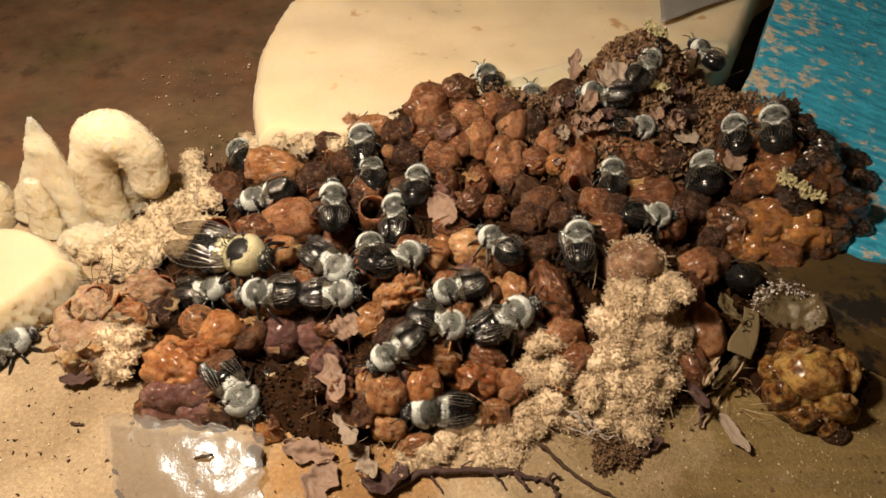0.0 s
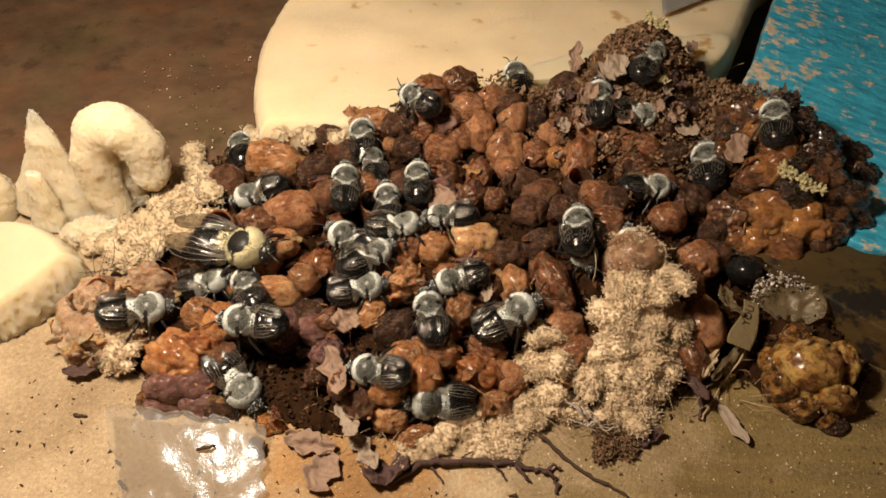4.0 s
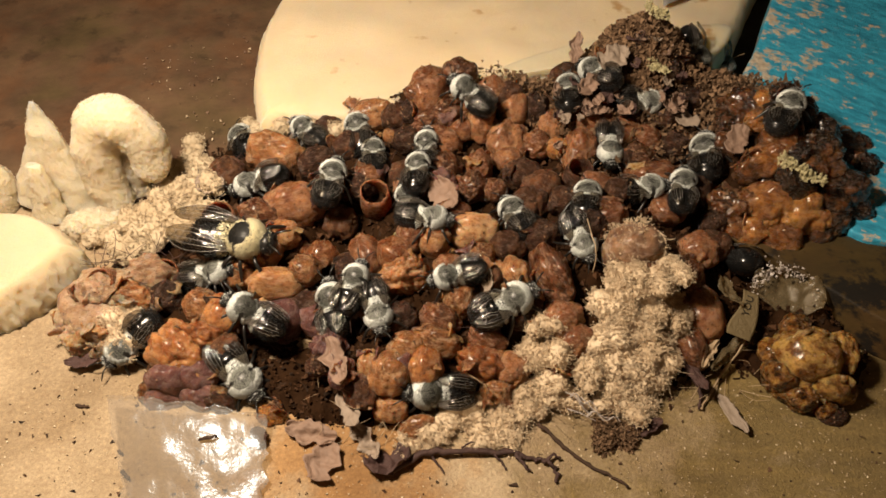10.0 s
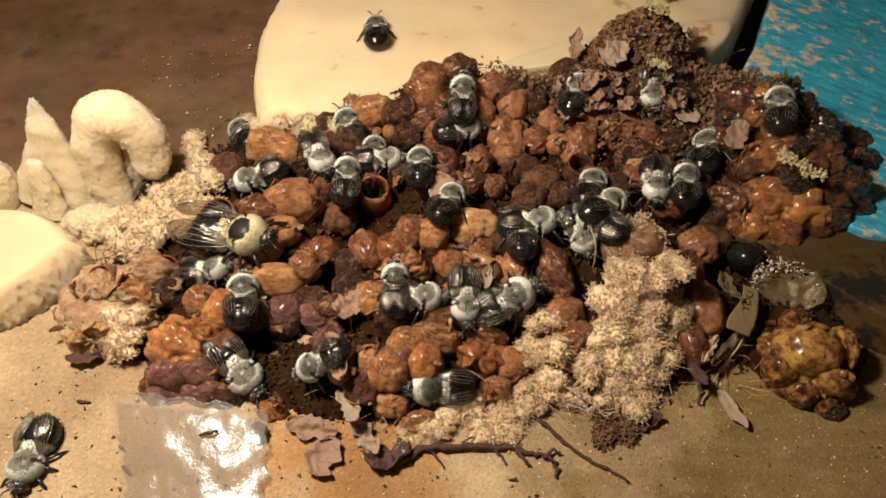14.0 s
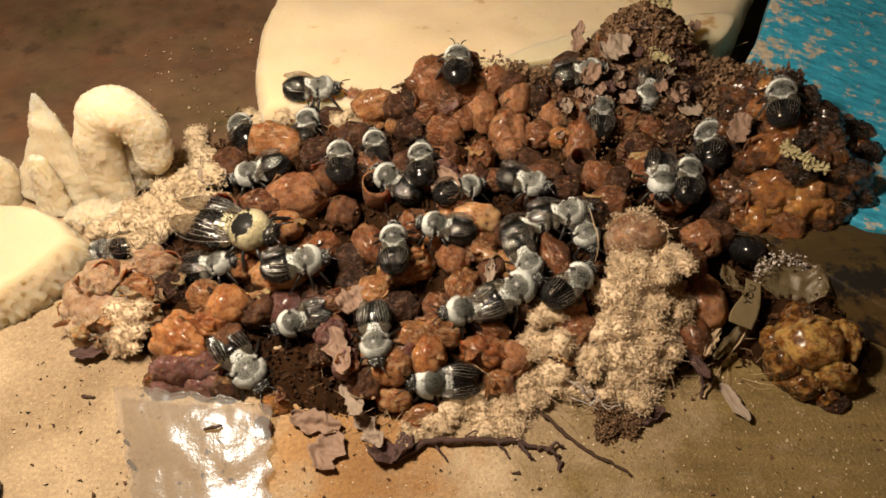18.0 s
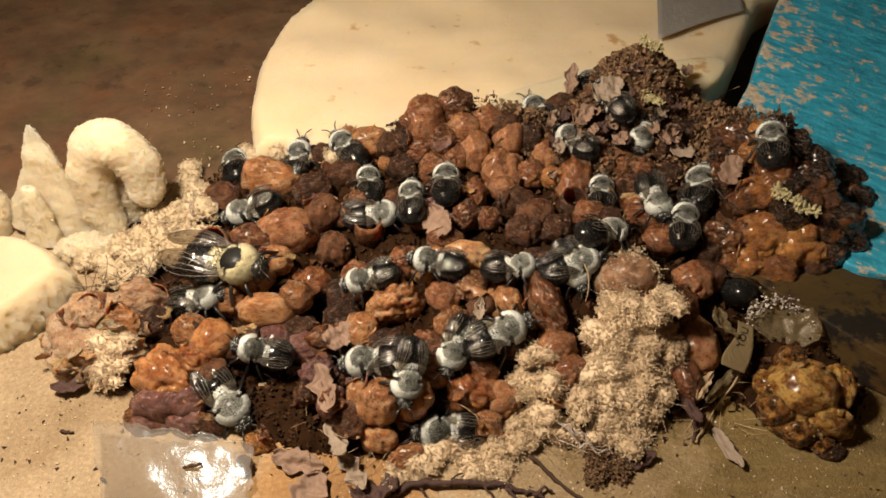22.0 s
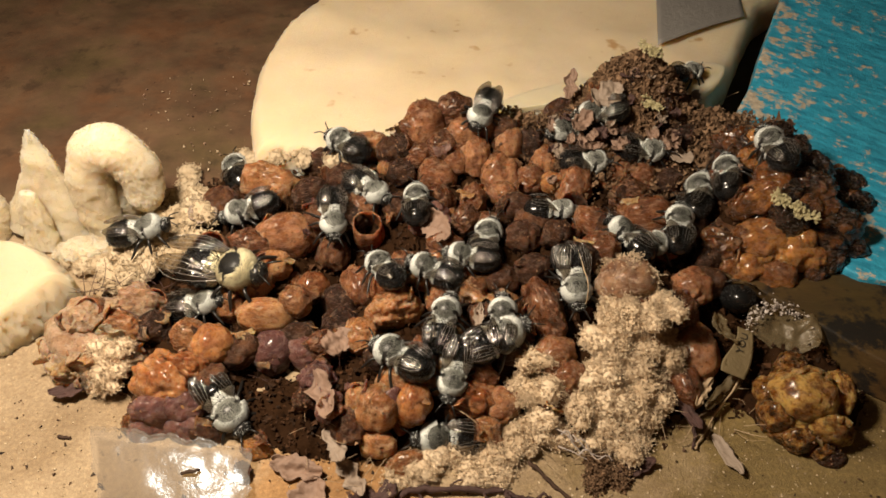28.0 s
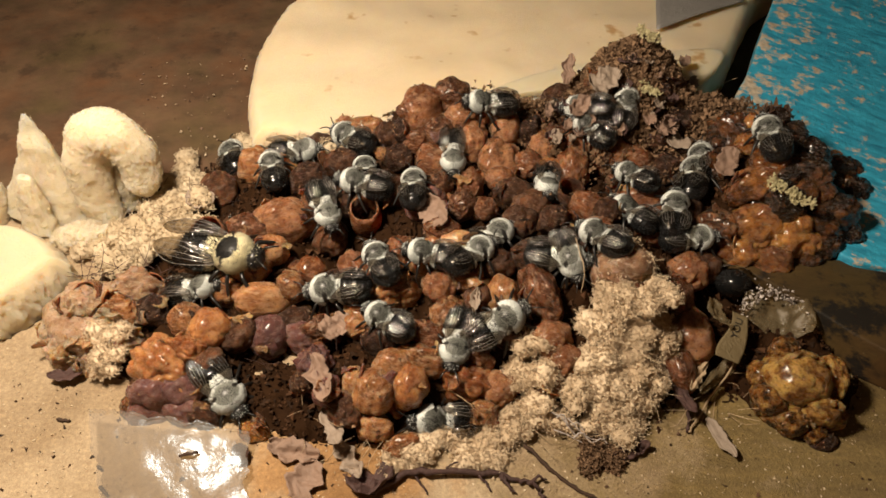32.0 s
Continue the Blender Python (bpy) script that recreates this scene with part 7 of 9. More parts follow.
    walk(WORKERS[7], [(0, pose(-0.00779, -0.02516, 0.01027, 3, 8, -144)), (1, pose(-0.01030, -0.02393, 0.00886, 1, 11, 169)), (2, pose(-0.01161, -0.02773, 0.00891, -15, 5, 168)), (3, pose(-0.01112, -0.03032, 0.00831, -29, 17, -166)), (4.5, pose(-0.01047, -0.02516, 0.00890, -20, 4, -215)), (6, pose(-0.00982, -0.02000, 0.00948, -11, -9, 96)), (6.33, pose(-0.00821, -0.01972, 0.00966, -7, -5, 154)), (6.67, pose(-0.00660, -0.01943, 0.00983, -3, -1, 213)), (7, pose(-0.00500, -0.01914, 0.01001, 1, 3, -88)), (8, pose(-0.00411, -0.01948, 0.00992, 2, 1, -63)), (8.5, pose(-0.00470, -0.02061, 0.00995, 2, 2, -116)), (9, pose(-0.00529, -0.02174, 0.00998, 3, 3, -168)), (9.5, pose(-0.00733, -0.02118, 0.00971, 7, 4, -123)), (10, pose(-0.00938, -0.02062, 0.00945, 12, 4, -77)), (11, pose(-0.01368, -0.02097, 0.00749, 12, -2, -77)), (12, pose(-0.01321, -0.02617, 0.00892, 6, 2, -76)), (13, pose(-0.01536, -0.02868, 0.00854, 14, 27, -86)), (14, pose(-0.01881, -0.02845, 0.00695, -16, 27, -164)), (17, pose(-0.02371, -0.02063, 0.00377, -20, 7, -158)), (18, pose(-0.02382, -0.02012, 0.00428, -24, 6, -158)), (19, pose(-0.02331, -0.01986, 0.00438, -25, 4, -170)), (20, pose(-0.02448, -0.02025, 0.00444, -26, -1, -167)), (21, pose(-0.02456, -0.02030, 0.00441, -26, 3, -156)), (22, pose(-0.02734, -0.01971, 0.00648, -24, -23, 179)), (23, pose(-0.03041, -0.02039, 0.00861, -12, -33, 166)), (24, pose(-0.03063, -0.02077, 0.00838, -7, -35, 154)), (25, pose(-0.03104, -0.01993, 0.00960, -1, -32, 150)), (25.6, pose(-0.02587, -0.01689, 0.00010, -1, -32, 150)), (28.4, pose(-0.02400, 0.00921, 0.00099, -4, 12, -164)), (29, pose(-0.02990, 0.01035, 0.01049, -4, 12, -164)), (30, pose(-0.02801, 0.01067, 0.01084, -11, 7, 143)), (31, pose(-0.02747, 0.01241, 0.01125, -10, 1, 134)), (32, pose(-0.02889, 0.01408, 0.01207, -4, -5, 107))])
    walk(WORKERS[8], [(0, pose(0.00794, -0.00498, 0.01328, 7, 3, 130)), (1, pose(0.00526, -0.00266, 0.01364, 10, -3, 159)), (2, pose(-0.00016, 0.00060, 0.01279, 4, 9, -179)), (3, pose(0.00071, -0.00197, 0.01322, 4, 5, -179)), (6, pose(-0.00405, 0.00090, 0.01064, -5, 16, 152)), (7, pose(-0.00467, 0.00008, 0.01066, 15, 10, -150)), (8, pose(-0.00591, -0.00221, 0.01163, 19, -12, -107)), (8.33, pose(-0.00606, -0.00219, 0.01153, 7, -2, -162)), (8.67, pose(-0.00622, -0.00217, 0.01143, -4, 7, -217)), (9, pose(-0.00637, -0.00216, 0.01133, -15, 17, 88)), (10, pose(-0.00600, 0.00362, 0.01039, -20, -9, 102)), (11, pose(-0.00598, 0.00419, 0.01063, -19, -14, 97)), (12, pose(-0.00697, 0.00653, 0.01153, -15, -15, 96)), (12.5, pose(-0.00851, 0.00773, 0.01175, -3, -9, 48)), (13, pose(-0.01005, 0.00892, 0.01196, 9, -2, -0)), (14, pose(-0.00907, 0.00970, 0.01230, 3, -4, -0)), (17, pose(0.00133, 0.00094, 0.01318, -5, 1, 49)), (18, pose(0.00407, 0.00159, 0.01212, -0, 5, 26)), (19, pose(0.00744, 0.00127, 0.01126, 2, 2, 26)), (20, pose(0.00898, -0.00179, 0.01163, -6, -4, -38)), (21, pose(0.00973, -0.00151, 0.01145, -1, -6, -50)), (21.6, pose(0.00800, 0.00300, 0.00195, -1, -6, -50)), (27.4, pose(0.01567, 0.00486, 0.00300, -16, 2, 1)), (28, pose(0.02150, 0.00627, 0.01260, -16, 2, 1)), (29, pose(0.02075, -0.01014, 0.01439, 15, -11, -2)), (30, pose(0.02127, 0.00233, 0.01459, -10, -1, 1)), (31, pose(0.02504, 0.00050, 0.01463, -11, -2, 2)), (31.6, pose(0.01910, 0.00137, 0.00300, -11, -2, 2)), (32, pose(0.01910, 0.00137, 0.00300, -11, -2, 2))])
    walk(WORKERS[9], [(0, pose(0.02094, -0.00718, 0.01662, -17, -7, 85)), (1, pose(0.02091, -0.00715, 0.01656, -16, -9, 78)), (2, pose(0.02066, -0.00694, 0.01656, -18, -6, 84)), (3, pose(0.02097, -0.00602, 0.01694, -18, -2, 83)), (6, pose(0.02052, -0.00645, 0.01658, -18, -4, 84)), (7, pose(0.02051, -0.00540, 0.01648, -19, 3, 89)), (8, pose(0.02142, -0.00038, 0.01502, -8, 8, 78)), (9, pose(0.02302, 0.00053, 0.01449, -10, 8, 67)), (10, pose(0.02355, 0.00021, 0.01450, -8, 10, 77)), (11, pose(0.02342, -0.00064, 0.01481, -9, 12, 80)), (12, pose(0.02278, 0.00082, 0.01454, -7, 10, 81)), (13, pose(0.02279, 0.00148, 0.01447, -6, 10, 81)), (14, pose(0.02468, 0.00169, 0.01461, -8, 8, 67)), (17, pose(0.03003, 0.01611, 0.01149, 3, -11, 87)), (18, pose(0.02859, 0.02014, 0.01385, 0, -19, 81)), (19, pose(0.02768, 0.02229, 0.01534, -8, -20, 90)), (19.5, pose(0.02798, 0.02129, 0.01464, -13, -9, 135)), (20, pose(0.02828, 0.02028, 0.01395, -19, 3, 180)), (21, pose(0.02510, 0.02187, 0.01394, -15, -6, 136)), (22, pose(0.02405, 0.02286, 0.01423, -14, -6, 136)), (23, pose(0.02412, 0.02290, 0.01424, -4, -15, 85)), (24, pose(0.02472, 0.02366, 0.01484, -9, -15, 92)), (25, pose(0.02361, 0.02270, 0.01408, -2, -14, 84)), (26.5, pose(0.02341, 0.02380, 0.01462, -5, -3, 140)), (28, pose(0.02321, 0.02491, 0.01516, -8, 9, -164)), (28.5, pose(0.02203, 0.02775, 0.01436, -12, 4, -229)), (29, pose(0.02086, 0.03060, 0.01357, -16, 0, 66)), (29.5, pose(0.02069, 0.02755, 0.01445, -12, -2, 124)), (30, pose(0.02052, 0.02450, 0.01533, -7, -5, -178)), (30.5, pose(0.02123, 0.02110, 0.01431, -1, -1, -137)), (31, pose(0.02193, 0.01769, 0.01330, 5, 3, -96)), (32, pose(0.01988, 0.00839, 0.01219, -6, -13, -94))])
    walk(WORKERS[10], [(0, pose(0.00078, -0.01429, 0.01148, -8, 10, -169)), (1, pose(0.00072, -0.01396, 0.01157, -8, 10, -169)), (2, pose(0.00055, -0.01369, 0.01157, -7, 10, -169)), (3, pose(0.00052, -0.01403, 0.01142, -8, 10, -169)), (6, pose(0.00276, -0.01413, 0.01224, -9, 9, -156)), (7, pose(0.00131, -0.01419, 0.01184, -6, 11, -156)), (8, pose(0.00135, -0.01548, 0.01157, -8, 11, -157)), (9, pose(0.00052, -0.01320, 0.01185, -9, 8, 179)), (10, pose(0.00065, -0.01465, 0.01128, -9, 10, -169)), (11, pose(0.00069, -0.01605, 0.01108, -10, 9, -169)), (11.5, pose(0.00049, -0.01730, 0.01095, -2, 1, -247)), (12, pose(0.00030, -0.01856, 0.01082, 7, -6, 35)), (12.5, pose(0.00025, -0.01631, 0.01100, 8, 1, -23)), (13, pose(0.00020, -0.01406, 0.01117, 9, 8, -81)), (13.6, pose(0.00270, -0.00860, 0.00167, 9, 8, -81)), (18, pose(0.00002, -0.00920, 0.00189, -3, 2, -136)), (22.4, pose(-0.00266, -0.00980, 0.00211, -14, -5, 170)), (23, pose(-0.00650, -0.01441, 0.01161, -14, -5, 170)), (23.6, pose(-0.00266, -0.00980, 0.00211, -14, -5, 170)), (27.4, pose(0.00669, 0.00019, 0.00300, -3, 1, 167)), (28, pose(0.00414, -0.00524, 0.01345, -3, 1, 167)), (29, pose(-0.00083, -0.01109, 0.01173, -9, 3, -179)), (30, pose(-0.00267, -0.01516, 0.00997, -10, 6, -155)), (30.33, pose(-0.00311, -0.01576, 0.00983, -4, 3, -99)), (30.67, pose(-0.00355, -0.01636, 0.00970, 2, 1, -43)), (31, pose(-0.00400, -0.01696, 0.00956, 9, -2, 13)), (31.5, pose(-0.00574, -0.01747, 0.01002, -0, -3, 80)), (32, pose(-0.00748, -0.01797, 0.01047, -9, -4, 147))])
    walk(WORKERS[11], [(0, pose(0.00160, -0.01966, 0.01031, 12, 7, -11)), (1, pose(0.00029, -0.01864, 0.01082, 9, 1, -12)), (1.5, pose(-0.00013, -0.01815, 0.01067, 2, -3, 44)), (2, pose(-0.00055, -0.01766, 0.01052, -6, -7, 99)), (3, pose(-0.00117, -0.01771, 0.01026, -5, -6, 99)), (6, pose(-0.00321, -0.01622, 0.00960, -4, -10, 108)), (7, pose(0.00129, -0.01807, 0.01110, -1, -12, 90)), (7.5, pose(0.00236, -0.01782, 0.01119, 1, 3, 12)), (8, pose(0.00343, -0.01757, 0.01127, 3, 17, -65)), (8.6, pose(0.00473, -0.01171, 0.00177, 3, 17, -65)), (10.4, pose(-0.00302, -0.01721, 0.00056, 4, -4, -63)), (11, pose(-0.00589, -0.02248, 0.01006, 4, -4, -63)), (12, pose(-0.00594, -0.02061, 0.01010, 4, -1, -63)), (13, pose(-0.00521, -0.02072, 0.00999, -0, -2, -0)), (14, pose(-0.00215, -0.01823, 0.01001, 4, -3, -0)), (15.5, pose(-0.00611, -0.02040, 0.00934, 8, -2, -43)), (17, pose(-0.01008, -0.02256, 0.00866, 11, -1, -87)), (18, pose(-0.00983, -0.02726, 0.00960, 8, 9, -85)), (19, pose(-0.00852, -0.02697, 0.01026, 6, 9, -86)), (20, pose(-0.00614, -0.02691, 0.01064, -3, 17, -88)), (21, pose(-0.00462, -0.02710, 0.01025, -13, 22, -92)), (22, pose(-0.00351, -0.02742, 0.00958, -20, 26, -96)), (23, pose(-0.00456, -0.02985, 0.00710, -22, 32, -99)), (24, pose(-0.00486, -0.02787, 0.00976, -15, 26, -93)), (24.5, pose(-0.00495, -0.02656, 0.01035, -2, 13, -35)), (25, pose(-0.00505, -0.02525, 0.01093, 11, -1, 24)), (28, pose(0.00201, -0.01528, 0.01192, -1, -14, 75)), (29, pose(0.00414, -0.01342, 0.01226, -4, -12, 90)), (30, pose(0.00411, -0.01349, 0.01225, -4, -12, 90)), (31, pose(0.00357, -0.00987, 0.01283, -7, -5, 91)), (32, pose(0.00772, -0.00711, 0.01339, -2, 0, 38))])
    walk(WORKERS[12], [(0, pose(0.00901, 0.04033, 0.01286, -1, 3, 106)), (1, pose(0.00951, 0.04061, 0.01287, -1, 3, 106)), (2, pose(0.01059, 0.03938, 0.01294, -2, 5, 106)), (3, pose(0.01249, 0.03554, 0.01402, 4, 4, 134)), (4.5, pose(0.01561, 0.03717, 0.01418, 2, -0, 67)), (6, pose(0.01873, 0.03881, 0.01434, -0, -4, 0)), (6.6, pose(0.01701, 0.03306, 0.00300, -0, -4, 0)), (7, pose(0.01888, 0.02815, 0.00300, -10, -5, 43)), (7.4, pose(0.02075, 0.02323, 0.00300, -20, -5, 85)), (8, pose(0.02395, 0.02831, 0.01548, -20, -5, 85)), (9, pose(0.02402, 0.02875, 0.01551, -21, -5, 85)), (10, pose(0.02357, 0.02793, 0.01517, -17, -4, 85)), (11, pose(0.02239, 0.03073, 0.01458, -18, 12, 117)), (12, pose(0.02359, 0.02783, 0.01523, -17, -5, 85)), (13, pose(0.02341, 0.02691, 0.01520, -13, -6, 85)), (14, pose(0.02528, 0.02562, 0.01592, -7, -18, 67)), (17, pose(0.02652, 0.02644, 0.01685, 7, -22, 26)), (18, pose(0.02691, 0.02648, 0.01698, 17, -15, -5)), (19, pose(0.02745, 0.02606, 0.01692, -5, -22, 66)), (20, pose(0.02756, 0.02672, 0.01736, 8, -21, 27)), (20.5, pose(0.02951, 0.02727, 0.01776, -8, -14, 88)), (21, pose(0.03147, 0.02783, 0.01816, -25, -7, 150)), (22, pose(0.03140, 0.02915, 0.01927, -22, -13, 123)), (23, pose(0.02886, 0.02818, 0.01833, -22, -2, 132)), (24, pose(0.03102, 0.02810, 0.01831, -6, -24, 84)), (25, pose(0.02730, 0.02695, 0.01739, -22, 4, 145)), (28, pose(0.02832, 0.02691, 0.01760, -19, 13, 177)), (29, pose(0.02785, 0.02604, 0.01698, -20, 12, 177)), (30, pose(0.02677, 0.02587, 0.01658, -18, 14, 177)), (31, pose(0.02700, 0.02588, 0.01670, -18, 14, 177)), (32, pose(0.02621, 0.02578, 0.01638, -20, 9, 161))])
    walk(WORKERS[13], [(0, pose(0.01770, 0.03434, 0.01238, -2, -2, 88)), (0.5, pose(0.01386, 0.02963, 0.01554, -4, -7, 135)), (1, pose(0.01002, 0.02491, 0.01869, -7, -11, -178)), (2, pose(0.00333, 0.02102, 0.01714, -30, 10, -155)), (3, pose(-0.00378, 0.02216, 0.01849, -30, 11, 174)), (6, pose(-0.00632, 0.02399, 0.01761, -29, -9, 97)), (7, pose(-0.00668, 0.02470, 0.01729, -30, -4, 95)), (8, pose(-0.00449, 0.02372, 0.01939, -28, 2, 136)), (9, pose(-0.00466, 0.01430, 0.01116, -7, -7, 89)), (10, pose(-0.00280, 0.01548, 0.01206, -7, -18, 87)), (11, pose(-0.00075, 0.01710, 0.01409, -1, -27, 84)), (12, pose(-0.00173, 0.01640, 0.01321, -8, -23, 94)), (13, pose(0.00143, 0.01741, 0.01431, 7, -27, 80)), (14, pose(0.00483, 0.01727, 0.01288, 28, -3, 13)), (17, pose(0.01180, 0.00179, 0.01293, 13, -7, -43)), (18, pose(0.01453, 0.00020, 0.01412, 12, -10, -31)), (19, pose(0.01884, 0.00567, 0.01408, -10, 12, 24)), (20, pose(0.01963, 0.01316, 0.01170, -4, -7, 92)), (21, pose(0.02809, 0.01093, 0.01163, 6, -0, 82)), (22, pose(0.02920, 0.01209, 0.01141, 4, -3, 81)), (23, pose(0.02902, 0.01028, 0.01137, 2, 3, 82)), (23.6, pose(0.02335, 0.00832, 0.00187, 2, 3, 82)), (25.5, pose(0.02378, 0.01175, 0.00243, 10, 2, 41)), (27.4, pose(0.02422, 0.01518, 0.00300, 17, 0, 1)), (28, pose(0.02901, 0.01879, 0.01288, 17, 0, 1)), (28.5, pose(0.02943, 0.01697, 0.01212, 7, 4, -42)), (29, pose(0.02984, 0.01515, 0.01135, -2, 8, -85)), (30, pose(0.03727, 0.02366, 0.01456, -11, 24, -99)), (31, pose(0.03152, 0.02490, 0.01687, 6, 23, -76)), (31.5, pose(0.02951, 0.02354, 0.01608, -7, 7, -150)), (32, pose(0.02749, 0.02217, 0.01529, -20, -8, 137))])
    walk(WORKERS[14], [(0, pose(0.02800, 0.02708, 0.01762, -21, 8, 160)), (0.5, pose(0.02706, 0.02432, 0.01597, -11, -5, 115)), (1, pose(0.02612, 0.02156, 0.01433, -0, -17, 70)), (2, pose(0.02844, 0.02760, 0.01801, -13, -18, 86)), (3, pose(0.02890, 0.02741, 0.01790, -11, -20, 85)), (6, pose(0.02847, 0.02240, 0.01560, -2, -22, 76)), (7, pose(0.02801, 0.02496, 0.01651, 21, -10, -4)), (7.5, pose(0.02860, 0.02576, 0.01695, -1, -9, 66)), (8, pose(0.02918, 0.02655, 0.01739, -22, -8, 135)), (9, pose(0.02925, 0.02802, 0.01827, -21, -8, 122)), (10, pose(0.02741, 0.02865, 0.01817, -22, 4, 130)), (10.6, pose(0.02379, 0.02387, 0.00300, -22, 4, 130)), (11.5, pose(0.02060, 0.02790, 0.00300, -10, -1, 65)), (12.4, pose(0.01740, 0.03194, 0.00300, 3, -6, -0)), (13, pose(0.01926, 0.03764, 0.01405, 3, -6, -0)), (13.6, pose(0.01740, 0.03194, 0.00300, 3, -6, -0)), (15.53, pose(0.01824, 0.02683, 0.00300, -2, -3, -60)), (17.47, pose(0.01907, 0.02173, 0.00300, -6, 0, -120)), (19.4, pose(0.01991, 0.01663, 0.00300, -11, 3, -180)), (20, pose(0.02386, 0.02114, 0.01321, -11, 3, -180)), (21, pose(0.01979, 0.02010, 0.01356, -6, -11, 137)), (22, pose(0.01896, 0.03471, 0.01242, -9, -0, 113)), (23, pose(0.01674, 0.03525, 0.01323, 2, -4, 86)), (24, pose(0.01510, 0.03534, 0.01370, 2, -4, 134)), (25, pose(0.01619, 0.03523, 0.01335, -1, -4, 134)), (26.5, pose(0.01199, 0.02970, 0.01598, -6, 3, 191)), (28, pose(0.00780, 0.02417, 0.01861, -12, 10, -112)), (29, pose(0.00786, 0.02371, 0.01832, -12, 15, -107)), (30, pose(0.00781, 0.02279, 0.01766, -13, 20, -108)), (31, pose(0.00806, 0.02308, 0.01775, -13, 18, -108)), (32, pose(0.00828, 0.02416, 0.01847, -14, -7, -177))])
    walk(WORKERS[15], [(0, pose(0.03802, 0.03067, 0.02250, 25, -26, 51)), (1, pose(0.03966, 0.03141, 0.02242, 30, 12, 7)), (2, pose(0.03961, 0.03157, 0.02265, 29, 12, 7)), (3, pose(0.03840, 0.03071, 0.02236, 34, -9, 24)), (4.5, pose(0.03853, 0.03073, 0.02230, 7, -19, 81)), (6, pose(0.03865, 0.03076, 0.02224, -20, -30, 138)), (6.5, pose(0.04307, 0.03778, 0.01836, -10, -13, 89)), (7, pose(0.04749, 0.04481, 0.01448, 0, 3, 40)), (7.5, pose(0.04940, 0.04544, 0.01448, -1, -0, 110)), (8, pose(0.05131, 0.04608, 0.01449, -2, -3, -180)), (8.5, pose(0.05200, 0.04339, 0.01376, -17, 8, -138)), (9, pose(0.05270, 0.04071, 0.01302, -32, 19, -96)), (10, pose(0.05224, 0.04045, 0.01294, -15, 31, -61)), (11, pose(0.04726, 0.05787, 0.01289, -0, -0, 0)), (11.5, pose(0.04998, 0.05100, 0.01367, 3, -11, 62)), (12, pose(0.05271, 0.04413, 0.01445, 6, -23, 124)), (13, pose(0.05074, 0.04492, 0.01446, 1, -7, 126)), (13.6, pose(0.04645, 0.04072, 0.00300, 1, -7, 126)), (17, pose(0.03978, 0.04489, 0.00300, 1, -3, 169)), (20.4, pose(0.03310, 0.04906, 0.00300, 1, -0, -148)), (21, pose(0.03597, 0.05433, 0.01288, 1, -0, -148)), (21.5, pose(0.03287, 0.04696, 0.01418, -12, 7, -216)), (22, pose(0.02978, 0.03959, 0.01548, -24, 15, 76)), (22.6, pose(0.02671, 0.03444, 0.00300, -24, 15, 76)), (28.4, pose(0.02042, 0.03344, 0.00300, -1, 9, 132)), (29, pose(0.02269, 0.03899, 0.01440, -1, 9, 132)), (30, pose(0.00967, 0.04010, 0.01290, 0, 4, 134)), (31, pose(-0.00484, 0.02705, 0.01961, -13, 27, 131)), (31.5, pose(-0.00066, 0.02121, 0.01574, -9, 21, 203)), (32, pose(0.00352, 0.01537, 0.01187, -4, 15, -85))])
    walk(WORKERS[16], [(0, pose(0.05389, 0.04733, 0.01448, 7, -11, 124)), (1, pose(0.05326, 0.03971, 0.01158, 36, -16, 84)), (2, pose(0.06421, 0.04841, 0.00339, -16, -4, 75)), (2.6, pose(0.05954, 0.04464, -0.00611, -16, -4, 75)), (5.4, pose(0.05540, 0.03236, 0.00203, -40, 17, 60)), (6, pose(0.06050, 0.03552, 0.01153, -40, 17, 60)), (7, pose(0.05979, 0.03255, 0.01359, -23, 21, 65)), (8, pose(0.05533, 0.02704, 0.01643, -10, 22, 70)), (8.6, pose(0.04998, 0.02432, 0.00300, -10, 22, 70)), (22.4, pose(0.06654, 0.02604, 0.00300, 2, -3, 60)), (23, pose(0.07212, 0.02823, 0.01385, 2, -3, 60)), (24, pose(0.06989, 0.03120, 0.01416, 0, -4, 90)), (25, pose(0.06998, 0.03151, 0.01414, 0, -4, 89)), (28, pose(0.05283, 0.04677, 0.01447, 7, 5, 31)), (29, pose(0.05721, 0.04324, 0.00895, 39, 34, 25)), (29.6, pose(0.05257, 0.03944, -0.00055, 39, 34, 25)), (30.4, pose(0.03999, 0.00937, 0.00300, -8, -26, 5)), (31, pose(0.04587, 0.01055, 0.01274, -8, -26, 5)), (31.5, pose(0.03982, 0.01091, 0.01308, -8, -9, 70)), (32, pose(0.03376, 0.01128, 0.01341, -7, 8, 134))])
